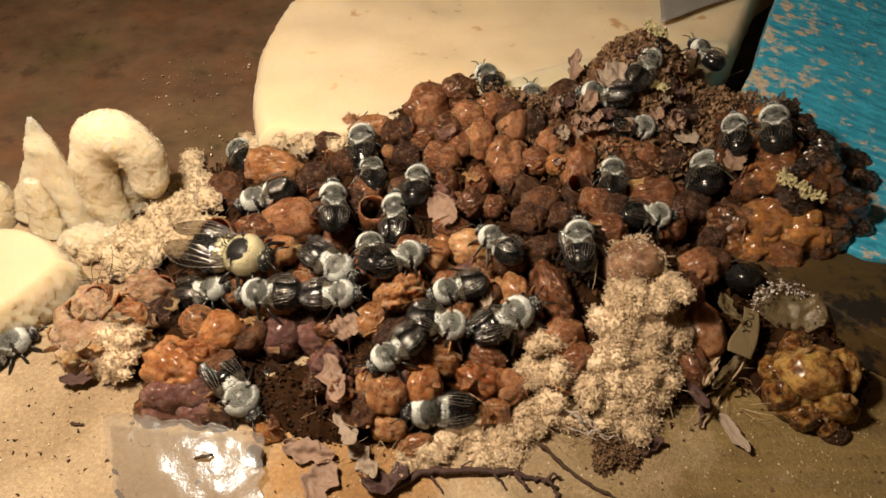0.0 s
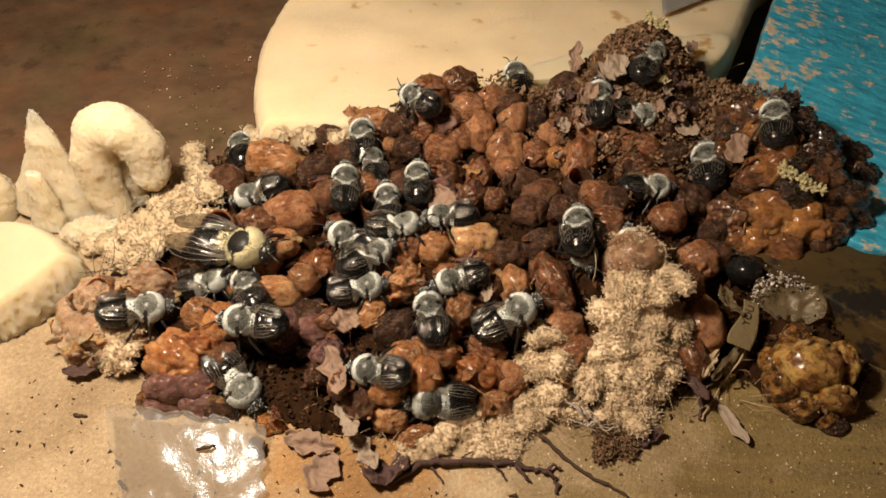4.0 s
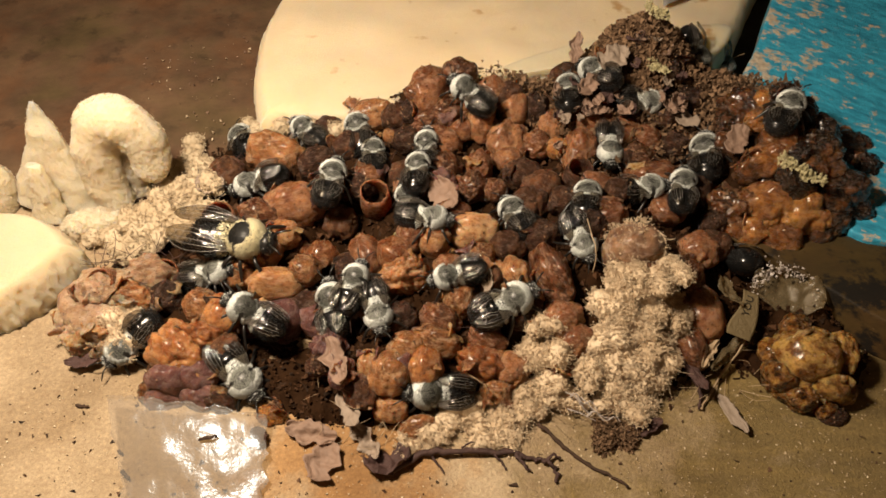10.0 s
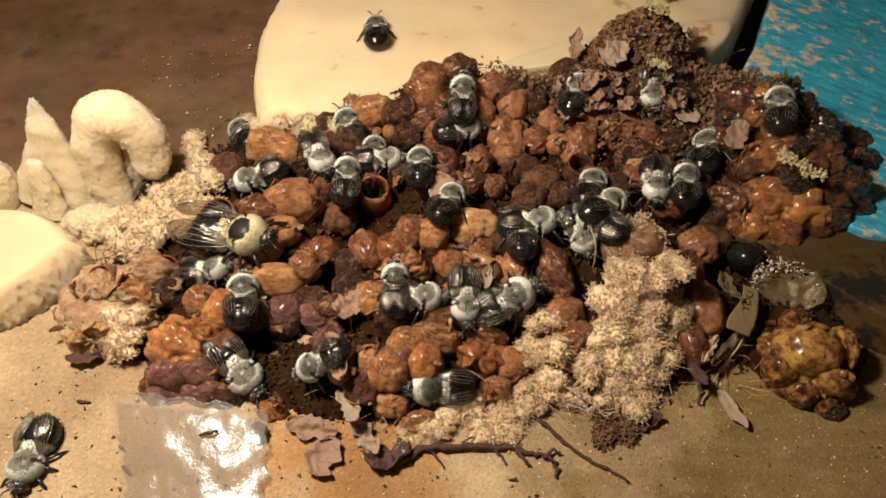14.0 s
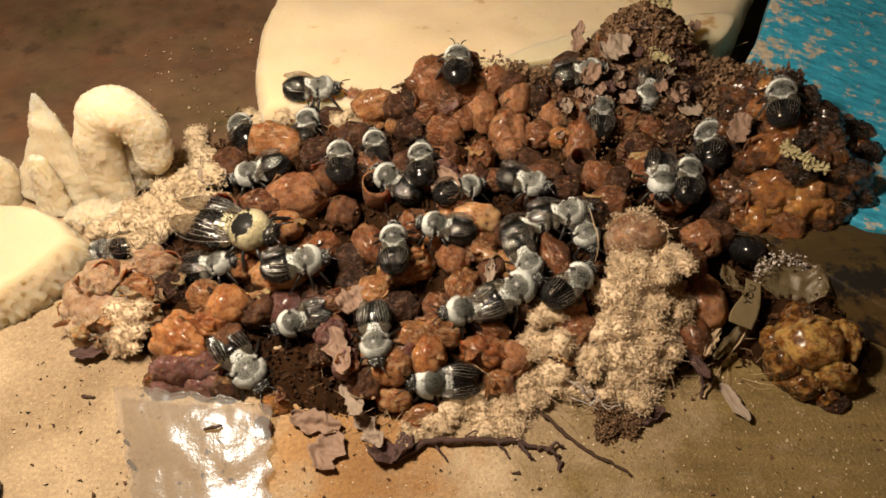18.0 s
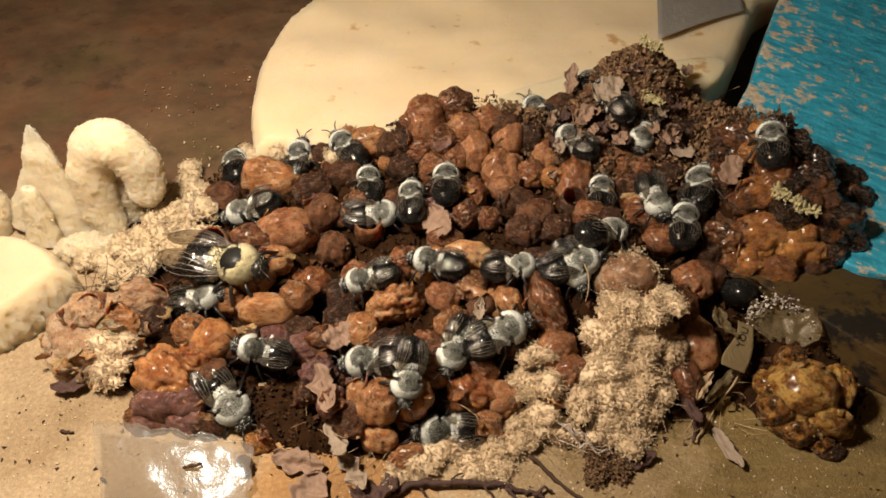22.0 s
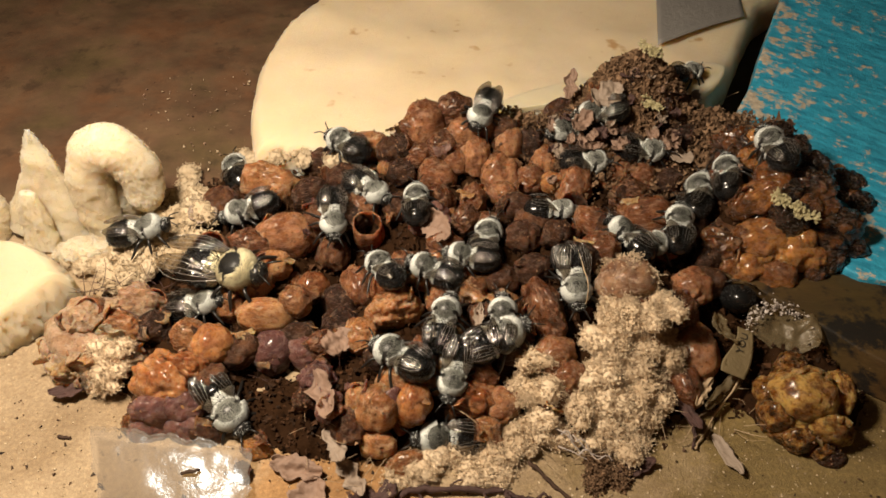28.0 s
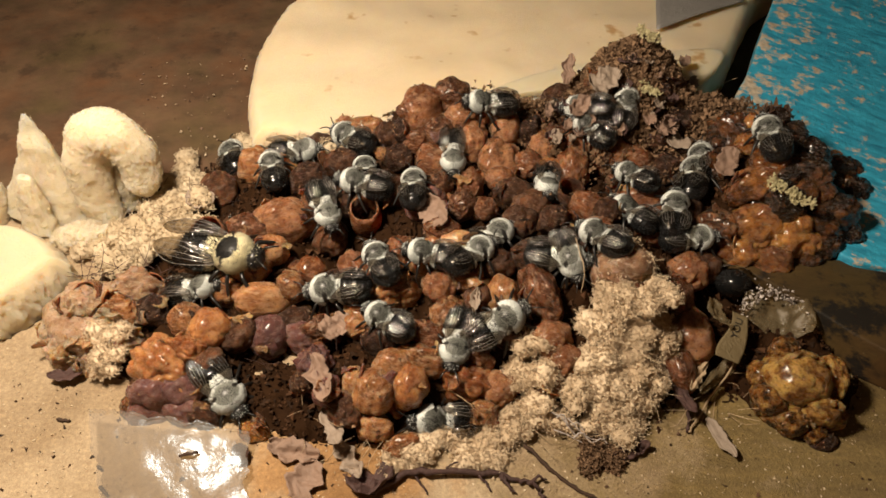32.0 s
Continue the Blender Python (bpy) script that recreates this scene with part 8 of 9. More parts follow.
    walk(WORKERS[17], [(0, pose(0.03712, 0.02222, 0.01366, 20, 7, 3)), (1, pose(0.03732, 0.02290, 0.01395, 22, 6, 3)), (2, pose(0.03734, 0.02333, 0.01425, 24, 6, 3)), (3, pose(0.03727, 0.02313, 0.01414, 23, 6, 3)), (6, pose(0.03719, 0.02308, 0.01409, 23, 6, 3)), (7, pose(0.03699, 0.02345, 0.01449, 24, 7, 3)), (8, pose(0.03815, 0.02348, 0.01424, 24, 4, 2)), (9, pose(0.03814, 0.02350, 0.01431, 24, 4, 2)), (10, pose(0.03830, 0.02379, 0.01444, 25, 4, 2)), (11, pose(0.03832, 0.02390, 0.01450, 7, 25, -64)), (11.5, pose(0.03806, 0.02423, 0.01482, 10, -0, 5)), (12, pose(0.03780, 0.02455, 0.01514, 13, -26, 73)), (13, pose(0.03772, 0.02449, 0.01509, 13, -26, 73)), (13.5, pose(0.03827, 0.02422, 0.01485, 7, 0, -4)), (14, pose(0.03881, 0.02396, 0.01461, 1, 26, -81)), (17, pose(0.03742, 0.02278, 0.01384, -7, 22, -91)), (18, pose(0.03728, 0.02286, 0.01397, -10, 21, -98)), (19, pose(0.03746, 0.02208, 0.01352, -9, 18, -98)), (20, pose(0.03742, 0.02183, 0.01348, -11, 17, -104)), (21, pose(0.03772, 0.02215, 0.01354, -10, 18, -104)), (22, pose(0.03768, 0.02278, 0.01383, -11, 20, -105)), (22.5, pose(0.03799, 0.02291, 0.01390, 6, 12, -51)), (23, pose(0.03830, 0.02304, 0.01397, 23, 4, 3)), (24, pose(0.03157, 0.02079, 0.01484, 4, -22, 79)), (25, pose(0.03830, 0.02307, 0.01403, 23, 4, 3)), (28, pose(0.03965, 0.02140, 0.01359, 18, 3, 2)), (29, pose(0.03930, 0.02204, 0.01377, 19, 3, 2)), (30, pose(0.04150, 0.03274, 0.02201, 26, 14, 38)), (31, pose(0.03565, 0.02983, 0.02091, 32, -18, 20)), (32, pose(0.03549, 0.02670, 0.01778, 13, -32, 73))])
    walk(WORKERS[18], [(0, pose(0.05092, 0.01685, 0.01832, -42, -8, 81)), (1, pose(0.04967, 0.02217, 0.01456, -32, -4, 78)), (1.6, pose(0.04422, 0.01966, 0.00300, -32, -4, 78)), (2.4, pose(0.04234, 0.01542, 0.00300, -37, -5, 79)), (3, pose(0.04798, 0.01747, 0.01356, -37, -5, 79)), (6, pose(0.06152, 0.01509, 0.02280, 20, 10, 69)), (7, pose(0.06283, 0.01448, 0.02202, 24, 16, 61)), (8, pose(0.06960, 0.02955, 0.01398, 3, -2, 35)), (8.5, pose(0.06675, 0.03094, 0.01410, 0, 2, 80)), (9, pose(0.06390, 0.03233, 0.01422, -3, 6, 125)), (9.33, pose(0.06321, 0.03761, 0.01136, -6, 16, 184)), (9.67, pose(0.06253, 0.04289, 0.00849, -9, 26, 242)), (10, pose(0.06184, 0.04816, 0.00563, -12, 36, -60)), (10.5, pose(0.06001, 0.04624, 0.00690, 19, 18, -1)), (11, pose(0.05817, 0.04432, 0.00817, 50, -0, 58)), (12, pose(0.05788, 0.04465, 0.00942, 51, -1, 58)), (12.6, pose(0.05328, 0.04081, -0.00008, 51, -1, 58)), (32, pose(0.05328, 0.04081, -0.00008, 51, -1, 58))])
    walk(WORKERS[19], [(0, pose(0.03048, 0.01300, 0.01149, -2, -4, 81)), (0.6, pose(0.02500, 0.01056, 0.00199, -2, -4, 81)), (1.4, pose(0.00028, -0.00262, 0.00300, -1, 4, 115)), (2, pose(-0.00457, -0.00615, 0.01337, -1, 4, 115)), (2.5, pose(-0.00531, -0.00515, 0.01313, -8, -3, 59)), (3, pose(-0.00604, -0.00415, 0.01288, -15, -10, 3)), (6, pose(0.00351, -0.00341, 0.01388, -3, 0, 0)), (7, pose(0.01273, -0.00769, 0.01379, -6, -1, 63)), (7.5, pose(0.01293, -0.00882, 0.01337, 1, -1, 6)), (8, pose(0.01312, -0.00996, 0.01295, 8, -1, -51)), (8.5, pose(0.01324, -0.00619, 0.01262, -2, -4, -1)), (9, pose(0.01336, -0.00243, 0.01229, -11, -7, 48)), (10, pose(0.01133, -0.00101, 0.01181, -10, 4, 109)), (11, pose(0.00959, -0.00602, 0.01330, 7, 2, 167)), (11.5, pose(0.01096, -0.00661, 0.01357, 1, 3, 126)), (12, pose(0.01234, -0.00720, 0.01385, -6, 4, 85)), (13, pose(0.01265, -0.00576, 0.01354, -8, 7, 85)), (14, pose(0.01251, -0.00752, 0.01385, -6, 3, 85)), (17, pose(0.01415, -0.00914, 0.01338, -2, -9, 25)), (18, pose(0.01469, -0.00791, 0.01425, -5, -9, 26)), (19, pose(0.02369, -0.00312, 0.01674, -12, 13, 79)), (20, pose(0.02629, 0.00143, 0.01512, 0, 10, 78)), (21, pose(0.02437, -0.00761, 0.01754, 2, -15, 25)), (22, pose(0.02724, -0.00490, 0.01774, -8, 17, 24)), (23, pose(0.02720, -0.00561, 0.01777, -12, 11, -1)), (24, pose(0.02770, -0.00557, 0.01762, -2, 19, 35)), (25, pose(0.03032, -0.00178, 0.01398, 12, 23, 49)), (26.5, pose(0.03028, -0.00076, 0.01402, 15, 5, 91)), (28, pose(0.03024, 0.00026, 0.01406, 18, -12, 134)), (29, pose(0.02743, -0.00460, 0.01764, 20, -1, 138)), (30, pose(0.02720, -0.00578, 0.01779, 16, -0, 138)), (31, pose(0.03364, 0.00419, 0.01183, 3, -2, 137)), (32, pose(0.03215, 0.00367, 0.01258, 12, -5, 136))])
    walk(WORKERS[20], [(0, pose(0.03562, 0.00071, 0.01263, 6, 3, 1)), (1, pose(0.03571, 0.00149, 0.01272, 5, 1, 0)), (2, pose(0.03566, 0.00123, 0.01271, 5, 2, 0)), (3, pose(0.03594, 0.00148, 0.01284, 6, 1, 0)), (6, pose(0.03921, 0.01575, 0.01159, 14, 5, 38)), (7, pose(0.04135, 0.01481, 0.01044, 6, -2, 58)), (8, pose(0.04033, 0.00579, 0.01356, 0, -2, 77)), (9, pose(0.04010, 0.00441, 0.01328, -0, -8, 77)), (10, pose(0.04032, 0.00409, 0.01330, 0, -9, 77)), (11, pose(0.04019, 0.00421, 0.01330, 0, -8, 77)), (12, pose(0.04032, 0.00468, 0.01340, -0, -7, 77)), (13, pose(0.04026, 0.00395, 0.01333, 0, -9, 77)), (14, pose(0.04080, 0.00422, 0.01343, 1, -8, 77)), (17, pose(0.04090, 0.00387, 0.01335, 1, -9, 77)), (18, pose(0.04084, 0.00408, 0.01340, 1, -9, 77)), (19, pose(0.04116, 0.00356, 0.01329, 2, -10, 76)), (20, pose(0.04119, 0.00348, 0.01331, 2, -11, 77)), (21, pose(0.04185, 0.00420, 0.01355, 1, -8, 77)), (22, pose(0.04144, 0.00332, 0.01319, 2, -11, 76)), (23, pose(0.04052, 0.00298, 0.01320, 2, -12, 77)), (24, pose(0.04182, 0.00395, 0.01345, 1, -9, 77)), (24.6, pose(0.03583, 0.00378, 0.00300, 1, -9, 77)), (27.4, pose(0.04381, 0.01132, 0.00300, -36, -8, 80)), (28, pose(0.04965, 0.01268, 0.01703, -36, -8, 80)), (29, pose(0.04833, 0.01167, 0.01599, -35, -6, 79)), (30, pose(0.04983, 0.01988, 0.01641, -42, -3, 78)), (31, pose(0.04377, 0.01892, 0.01273, 14, -2, 1)), (32, pose(0.04777, 0.01644, 0.01355, -37, -4, 80))])
    walk(WORKERS[21], [(0, pose(0.04627, 0.01269, 0.01315, -31, -7, 73)), (0.6, pose(0.04045, 0.01122, 0.00300, -31, -7, 73)), (2.2, pose(0.03264, 0.01306, 0.00300, -23, 0, 19)), (3.8, pose(0.02483, 0.01490, 0.00300, -14, 7, -36)), (5.4, pose(0.01702, 0.01674, 0.00300, -5, 13, -91)), (6, pose(0.02031, 0.02176, 0.01439, -5, 13, -91)), (7, pose(0.01997, 0.02231, 0.01471, -8, 13, -98)), (8, pose(0.01917, 0.01389, 0.01206, 3, 8, -89)), (8.6, pose(0.01487, 0.00970, 0.00256, 3, 8, -89)), (9.4, pose(0.02445, 0.01070, 0.00190, -1, 5, -93)), (10, pose(0.02989, 0.01324, 0.01140, -1, 5, -93)), (11, pose(0.02998, 0.01048, 0.01136, 2, -2, -92)), (12, pose(0.02078, 0.01269, 0.01187, 6, 8, -95)), (12.5, pose(0.01913, 0.00316, 0.01336, 2, -3, -48)), (13, pose(0.01748, -0.00637, 0.01485, -2, -14, 0)), (14, pose(0.01551, -0.00718, 0.01478, -2, -11, 0)), (17, pose(0.01736, -0.00790, 0.01458, 2, -12, -1)), (18, pose(0.01955, -0.00733, 0.01552, 5, -17, -2)), (19, pose(0.02223, -0.01106, 0.01444, 23, 5, -39)), (20, pose(0.02277, -0.01196, 0.01421, 25, 1, -26)), (20.33, pose(0.02275, -0.01124, 0.01465, 9, 4, -83)), (20.67, pose(0.02273, -0.01053, 0.01509, -6, 6, -139)), (21, pose(0.02271, -0.00982, 0.01552, -22, 9, 164)), (21.5, pose(0.02267, -0.00960, 0.01566, -4, -5, 86)), (22, pose(0.02264, -0.00938, 0.01580, 15, -18, 9)), (23, pose(0.02531, -0.01061, 0.01688, -13, -23, 86)), (24, pose(0.02257, -0.01411, 0.01309, -20, -12, 146)), (25, pose(0.02149, -0.00989, 0.01483, -21, -1, 141)), (26.5, pose(0.02145, -0.01108, 0.01425, -8, 9, 207)), (28, pose(0.02141, -0.01226, 0.01368, 5, 19, -88)), (28.5, pose(0.02259, -0.01350, 0.01333, 8, -3, -17)), (29, pose(0.02376, -0.01473, 0.01299, 11, -25, 55)), (30, pose(0.02113, -0.01073, 0.01421, 17, -9, -2)), (31, pose(0.02186, -0.01122, 0.01418, 21, 5, -37)), (32, pose(0.02127, -0.00993, 0.01464, 19, -8, -15))])
    walk(WORKERS[22], [(0, pose(-0.02549, -0.01789, -0.00137, 35, -11, 66)), (0.4, pose(-0.02549, -0.01789, -0.00137, 35, -11, 66)), (1, pose(-0.03058, -0.02106, 0.00813, 35, -11, 66)), (2, pose(-0.03190, -0.02014, 0.01031, 17, -24, 110)), (3, pose(-0.03180, -0.01346, 0.00797, -4, 3, 116)), (6, pose(-0.02075, -0.01006, 0.01050, -6, -5, 121)), (6.6, pose(-0.01528, -0.00758, 0.00100, -6, -5, 121)), (9, pose(-0.00237, -0.00876, 0.00180, 3, 6, 195)), (11.4, pose(0.01053, -0.00995, 0.00260, 13, 18, -90)), (12, pose(0.01169, -0.01584, 0.01210, 13, 18, -90)), (13, pose(0.00271, -0.02015, 0.00945, -6, 15, -84)), (14, pose(0.00358, -0.01981, 0.00932, -6, 16, -85)), (15.5, pose(0.00299, -0.02061, 0.00922, -8, 2, -143)), (17, pose(0.00240, -0.02141, 0.00911, -10, -13, 158)), (18, pose(0.00230, -0.02127, 0.00922, -15, -5, -167)), (19, pose(0.00234, -0.02124, 0.00917, -14, -8, -178)), (20, pose(0.00420, -0.02095, 0.00866, -12, -10, 171)), (21, pose(0.00286, -0.02270, 0.00868, -14, 13, -110)), (22, pose(0.00278, -0.02211, 0.00875, -13, 12, -110)), (23, pose(0.00248, -0.02336, 0.00870, -15, 15, -111)), (24, pose(0.00256, -0.02453, 0.00827, -16, 20, -113)), (25, pose(0.00287, -0.02437, 0.00830, -12, 21, -103)), (28, pose(0.00294, -0.02497, 0.00804, -11, 24, -103)), (29, pose(0.00392, -0.02507, 0.00811, -4, 24, -92)), (30, pose(0.00389, -0.02503, 0.00815, -4, 24, -92)), (31, pose(0.00424, -0.02479, 0.00838, -4, 23, -92)), (32, pose(0.00385, -0.02278, 0.00860, -10, 15, -101))])
    walk(WORKERS[23], [(0, pose(0.01039, -0.00005, 0.00300, -13, 3, 77)), (0.4, pose(0.01039, -0.00005, 0.00300, -13, 3, 77)), (1, pose(0.01410, -0.00477, 0.01369, -13, 3, 77)), (2, pose(0.01339, -0.00747, 0.01401, -7, 3, 92)), (3, pose(0.01340, -0.00700, 0.01412, -8, 4, 92)), (3.6, pose(0.01055, -0.00172, 0.00300, -8, 4, 92)), (7.5, pose(0.01585, -0.00218, 0.00300, -10, 6, 45)), (11.4, pose(0.02116, -0.00263, 0.00300, -13, 8, -2)), (12, pose(0.02667, -0.00500, 0.01789, -13, 8, -2)), (13, pose(0.02692, -0.00562, 0.01784, -7, 13, 23)), (14, pose(0.02603, -0.00596, 0.01789, -5, 6, 35)), (17, pose(0.01451, -0.01758, 0.01226, 26, 5, -36)), (18, pose(0.01268, -0.01529, 0.01236, 17, 9, -67)), (19, pose(0.01198, -0.01084, 0.01299, 8, -2, -27)), (20, pose(0.01284, -0.01060, 0.01287, 6, -5, -13)), (21, pose(0.01322, -0.00828, 0.01360, -3, -6, 26)), (22, pose(0.01356, -0.00861, 0.01348, 1, -7, 1)), (23, pose(0.01407, -0.00852, 0.01367, -1, -9, 14)), (24, pose(0.01124, -0.00605, 0.01336, -5, -7, -25)), (24.5, pose(0.01079, -0.01109, 0.01248, -12, -10, 46)), (25, pose(0.01033, -0.01613, 0.01159, -19, -13, 117)), (28, pose(0.01039, -0.01524, 0.01205, -11, -18, 90)), (29, pose(0.01042, -0.01564, 0.01182, -22, -2, 144)), (30, pose(0.01381, -0.01111, 0.01291, -9, -5, 87)), (31, pose(0.01526, -0.00845, 0.01412, -10, -4, 72)), (32, pose(0.02454, -0.00719, 0.01768, -11, 5, 138))])
    walk(WORKERS[24], [(0, pose(0.01626, -0.01296, 0.00271, 22, 6, 3)), (0.4, pose(0.01626, -0.01296, 0.00271, 22, 6, 3)), (1, pose(0.01902, -0.01829, 0.01221, 22, 6, 3)), (1.6, pose(0.01626, -0.01296, 0.00271, 22, 6, 3)), (2, pose(0.01721, -0.01014, 0.00286, 8, -8, 44)), (2.4, pose(0.01816, -0.00731, 0.00300, -7, -22, 85)), (3, pose(0.02238, -0.01158, 0.01418, -7, -22, 85)), (6, pose(0.03475, 0.00306, 0.01204, -1, -2, 136)), (6.5, pose(0.03461, 0.00288, 0.01205, 1, -0, 81)), (7, pose(0.03448, 0.00269, 0.01207, 3, 2, 25)), (8, pose(0.03511, 0.00322, 0.01210, 2, -1, 13)), (9, pose(0.03464, 0.00302, 0.01201, 2, 1, 13)), (10, pose(0.03516, 0.00407, 0.01200, 3, -3, 13)), (10.5, pose(0.03535, 0.00367, 0.01212, 3, -0, -32)), (11, pose(0.03554, 0.00327, 0.01224, 3, 3, -78)), (12, pose(0.03531, 0.00322, 0.01218, 2, 3, -87)), (13, pose(0.03542, 0.00302, 0.01228, 1, 3, -91)), (14, pose(0.03549, 0.00172, 0.01262, -2, 4, -95)), (17, pose(0.03575, 0.00188, 0.01272, -1, 5, -95)), (18, pose(0.03590, 0.00137, 0.01282, -2, 6, -95)), (19, pose(0.03596, 0.00141, 0.01283, -1, 6, -95)), (20, pose(0.03601, 0.00150, 0.01284, -1, 6, -95)), (21, pose(0.03658, 0.00286, 0.01279, 3, 6, -94)), (22, pose(0.03750, 0.00585, 0.01306, 7, 5, -79)), (22.5, pose(0.03685, 0.00570, 0.01283, 1, -1, 0)), (23, pose(0.03620, 0.00555, 0.01261, -5, -8, 80)), (24, pose(0.03629, 0.00684, 0.01348, 4, -8, 14)), (25, pose(0.04035, 0.00634, 0.01371, -1, 1, 1)), (28, pose(0.04066, 0.00381, 0.01335, 1, -10, 77)), (29, pose(0.04092, 0.00382, 0.01336, 1, -9, 77)), (30, pose(0.04101, 0.00449, 0.01352, 1, -7, 77)), (31, pose(0.04090, 0.00463, 0.01355, 1, -6, 77)), (32, pose(0.04048, 0.00375, 0.01333, 1, -10, 77))])
    walk(WORKERS[25], [(0, pose(-0.00888, -0.00578, 0.00256, -10, -0, 145)), (1.4, pose(-0.00888, -0.00578, 0.00256, -10, -0, 145)), (2, pose(-0.01421, -0.00855, 0.01206, -10, -0, 145)), (3, pose(-0.01470, -0.00838, 0.01225, -10, 2, 155)), (6, pose(-0.01834, 0.00336, 0.01170, 13, -18, 106)), (7, pose(-0.01849, 0.00332, 0.01177, 10, -20, 114)), (8, pose(-0.02018, 0.00099, 0.01094, -7, -16, 169)), (9, pose(-0.01837, 0.00574, 0.01266, 10, -15, 100)), (10, pose(-0.01845, 0.00646, 0.01295, 12, -8, 80)), (11, pose(-0.01743, 0.00488, 0.01194, 19, -13, 77)), (12, pose(-0.01748, 0.00623, 0.01246, 12, -13, 93)), (13, pose(-0.01714, 0.00694, 0.01250, 11, -10, 90)), (14, pose(-0.01618, 0.00692, 0.01226, 12, -12, 89)), (17, pose(-0.00982, 0.00566, 0.00988, -23, 0, 166)), (18, pose(-0.00991, 0.00613, 0.01010, -20, -9, 145)), (19, pose(-0.00982, 0.00580, 0.00991, -21, -8, 144)), (20, pose(-0.01003, 0.00568, 0.00983, -23, -0, 167)), (21, pose(-0.01030, 0.00568, 0.00985, -23, -1, 168)), (21.33, pose(-0.00984, 0.00575, 0.00995, -8, -4, 111)), (21.67, pose(-0.00938, 0.00581, 0.01006, 6, -7, 54)), (22, pose(-0.00892, 0.00588, 0.01016, 21, -9, -2)), (23, pose(-0.00909, 0.00166, 0.00890, 13, -5, -65)), (24, pose(-0.00761, 0.00281, 0.00968, 17, 7, -84)), (24.5, pose(-0.00672, 0.00370, 0.01028, 17, -4, -44)), (25, pose(-0.00582, 0.00460, 0.01087, 17, -16, -4)), (28, pose(-0.01047, 0.01039, 0.01216, 0, -0, -38)), (29, pose(-0.00830, 0.00822, 0.01219, 12, -8, -0)), (30, pose(-0.00845, 0.00975, 0.01256, 2, -5, 1)), (31, pose(-0.01157, 0.01386, 0.01097, -3, 1, 1)), (31.33, pose(-0.01227, 0.01211, 0.01161, -4, -1, 57)), (31.67, pose(-0.01298, 0.01035, 0.01225, -6, -4, 112)), (32, pose(-0.01368, 0.00859, 0.01290, -7, -6, 168))])
    walk(WORKERS[26], [(0, pose(0.01774, -0.00458, 0.00300, -20, 3, 137)), (13.4, pose(0.01774, -0.00458, 0.00300, -20, 3, 137)), (14, pose(0.02248, -0.00827, 0.01660, -20, 3, 137)), (17, pose(0.02218, -0.01044, 0.01481, -10, -21, 86)), (18, pose(0.01990, -0.01729, 0.01215, 22, -7, 40)), (19, pose(0.02040, -0.01640, 0.01229, 21, -7, 40)), (19.6, pose(0.01717, -0.01135, 0.00279, 21, -7, 40)), (27.4, pose(0.03001, -0.00008, 0.00259, 7, 7, 2)), (28, pose(0.03595, -0.00092, 0.01209, 7, 7, 2)), (29, pose(0.03611, 0.00020, 0.01266, 8, 0, 26)), (30, pose(0.03881, -0.00016, 0.01258, 10, 9, -27)), (31, pose(0.04287, 0.00012, 0.01120, 14, 6, -42)), (32, pose(0.04394, -0.00193, 0.01123, 12, -7, -0))])
    walk(WORKERS[27], [(0, pose(-0.04745, 0.01378, -0.00694, -10, 4, 82)), (13.4, pose(-0.04745, 0.01378, -0.00694, -10, 4, 82)), (14, pose(-0.05334, 0.01493, 0.00256, -10, 4, 82)), (15.5, pose(-0.05561, 0.00678, 0.00244, 1, 4, 146)), (17, pose(-0.05788, -0.00137, 0.00231, 12, 5, -150)), (18, pose(-0.05913, -0.00375, 0.00245, 12, 12, -178)), (18.6, pose(-0.05316, -0.00315, -0.00705, 12, 12, -178)), (32, pose(-0.05316, -0.00315, -0.00705, 12, 12, -178))])
    walk(WORKERS[28], [(0, pose(0.05547, 0.01409, 0.02217, -23, -12, 80)), (1, pose(0.05540, 0.01407, 0.02211, -23, -12, 80)), (3, pose(0.05547, 0.01381, 0.02209, -22, -12, 80)), (6, pose(0.05509, 0.01348, 0.02167, -25, -12, 81)), (7, pose(0.05517, 0.01395, 0.02184, -24, -13, 78)), (8, pose(0.05424, 0.01440, 0.02104, -30, -10, 85)), (9, pose(0.05460, 0.01350, 0.02109, -26, -16, 75)), (10, pose(0.05748, 0.01284, 0.02263, -2, -13, 56)), (11, pose(0.05737, 0.01213, 0.02235, -2, -13, 50)), (12, pose(0.05638, 0.01224, 0.02220, -15, -12, 75)), (13, pose(0.05583, 0.01312, 0.02217, -19, -13, 77)), (14, pose(0.05589, 0.01319, 0.02220, -19, -12, 79)), (17, pose(0.05578, 0.01315, 0.02213, -20, -12, 80)), (18, pose(0.05576, 0.01331, 0.02219, -20, -12, 80)), (19, pose(0.05584, 0.01323, 0.02219, -20, -13, 79)), (20, pose(0.05573, 0.01341, 0.02213, -21, -13, 80)), (22, pose(0.05571, 0.01359, 0.02218, -21, -12, 80)), (25, pose(0.05562, 0.01366, 0.02218, -22, -11, 83)), (28, pose(0.05556, 0.01366, 0.02216, -25, -3, 103)), (30, pose(0.05552, 0.01294, 0.02192, -24, -6, 95)), (32, pose(0.05556, 0.01310, 0.02196, -24, -6, 95))])
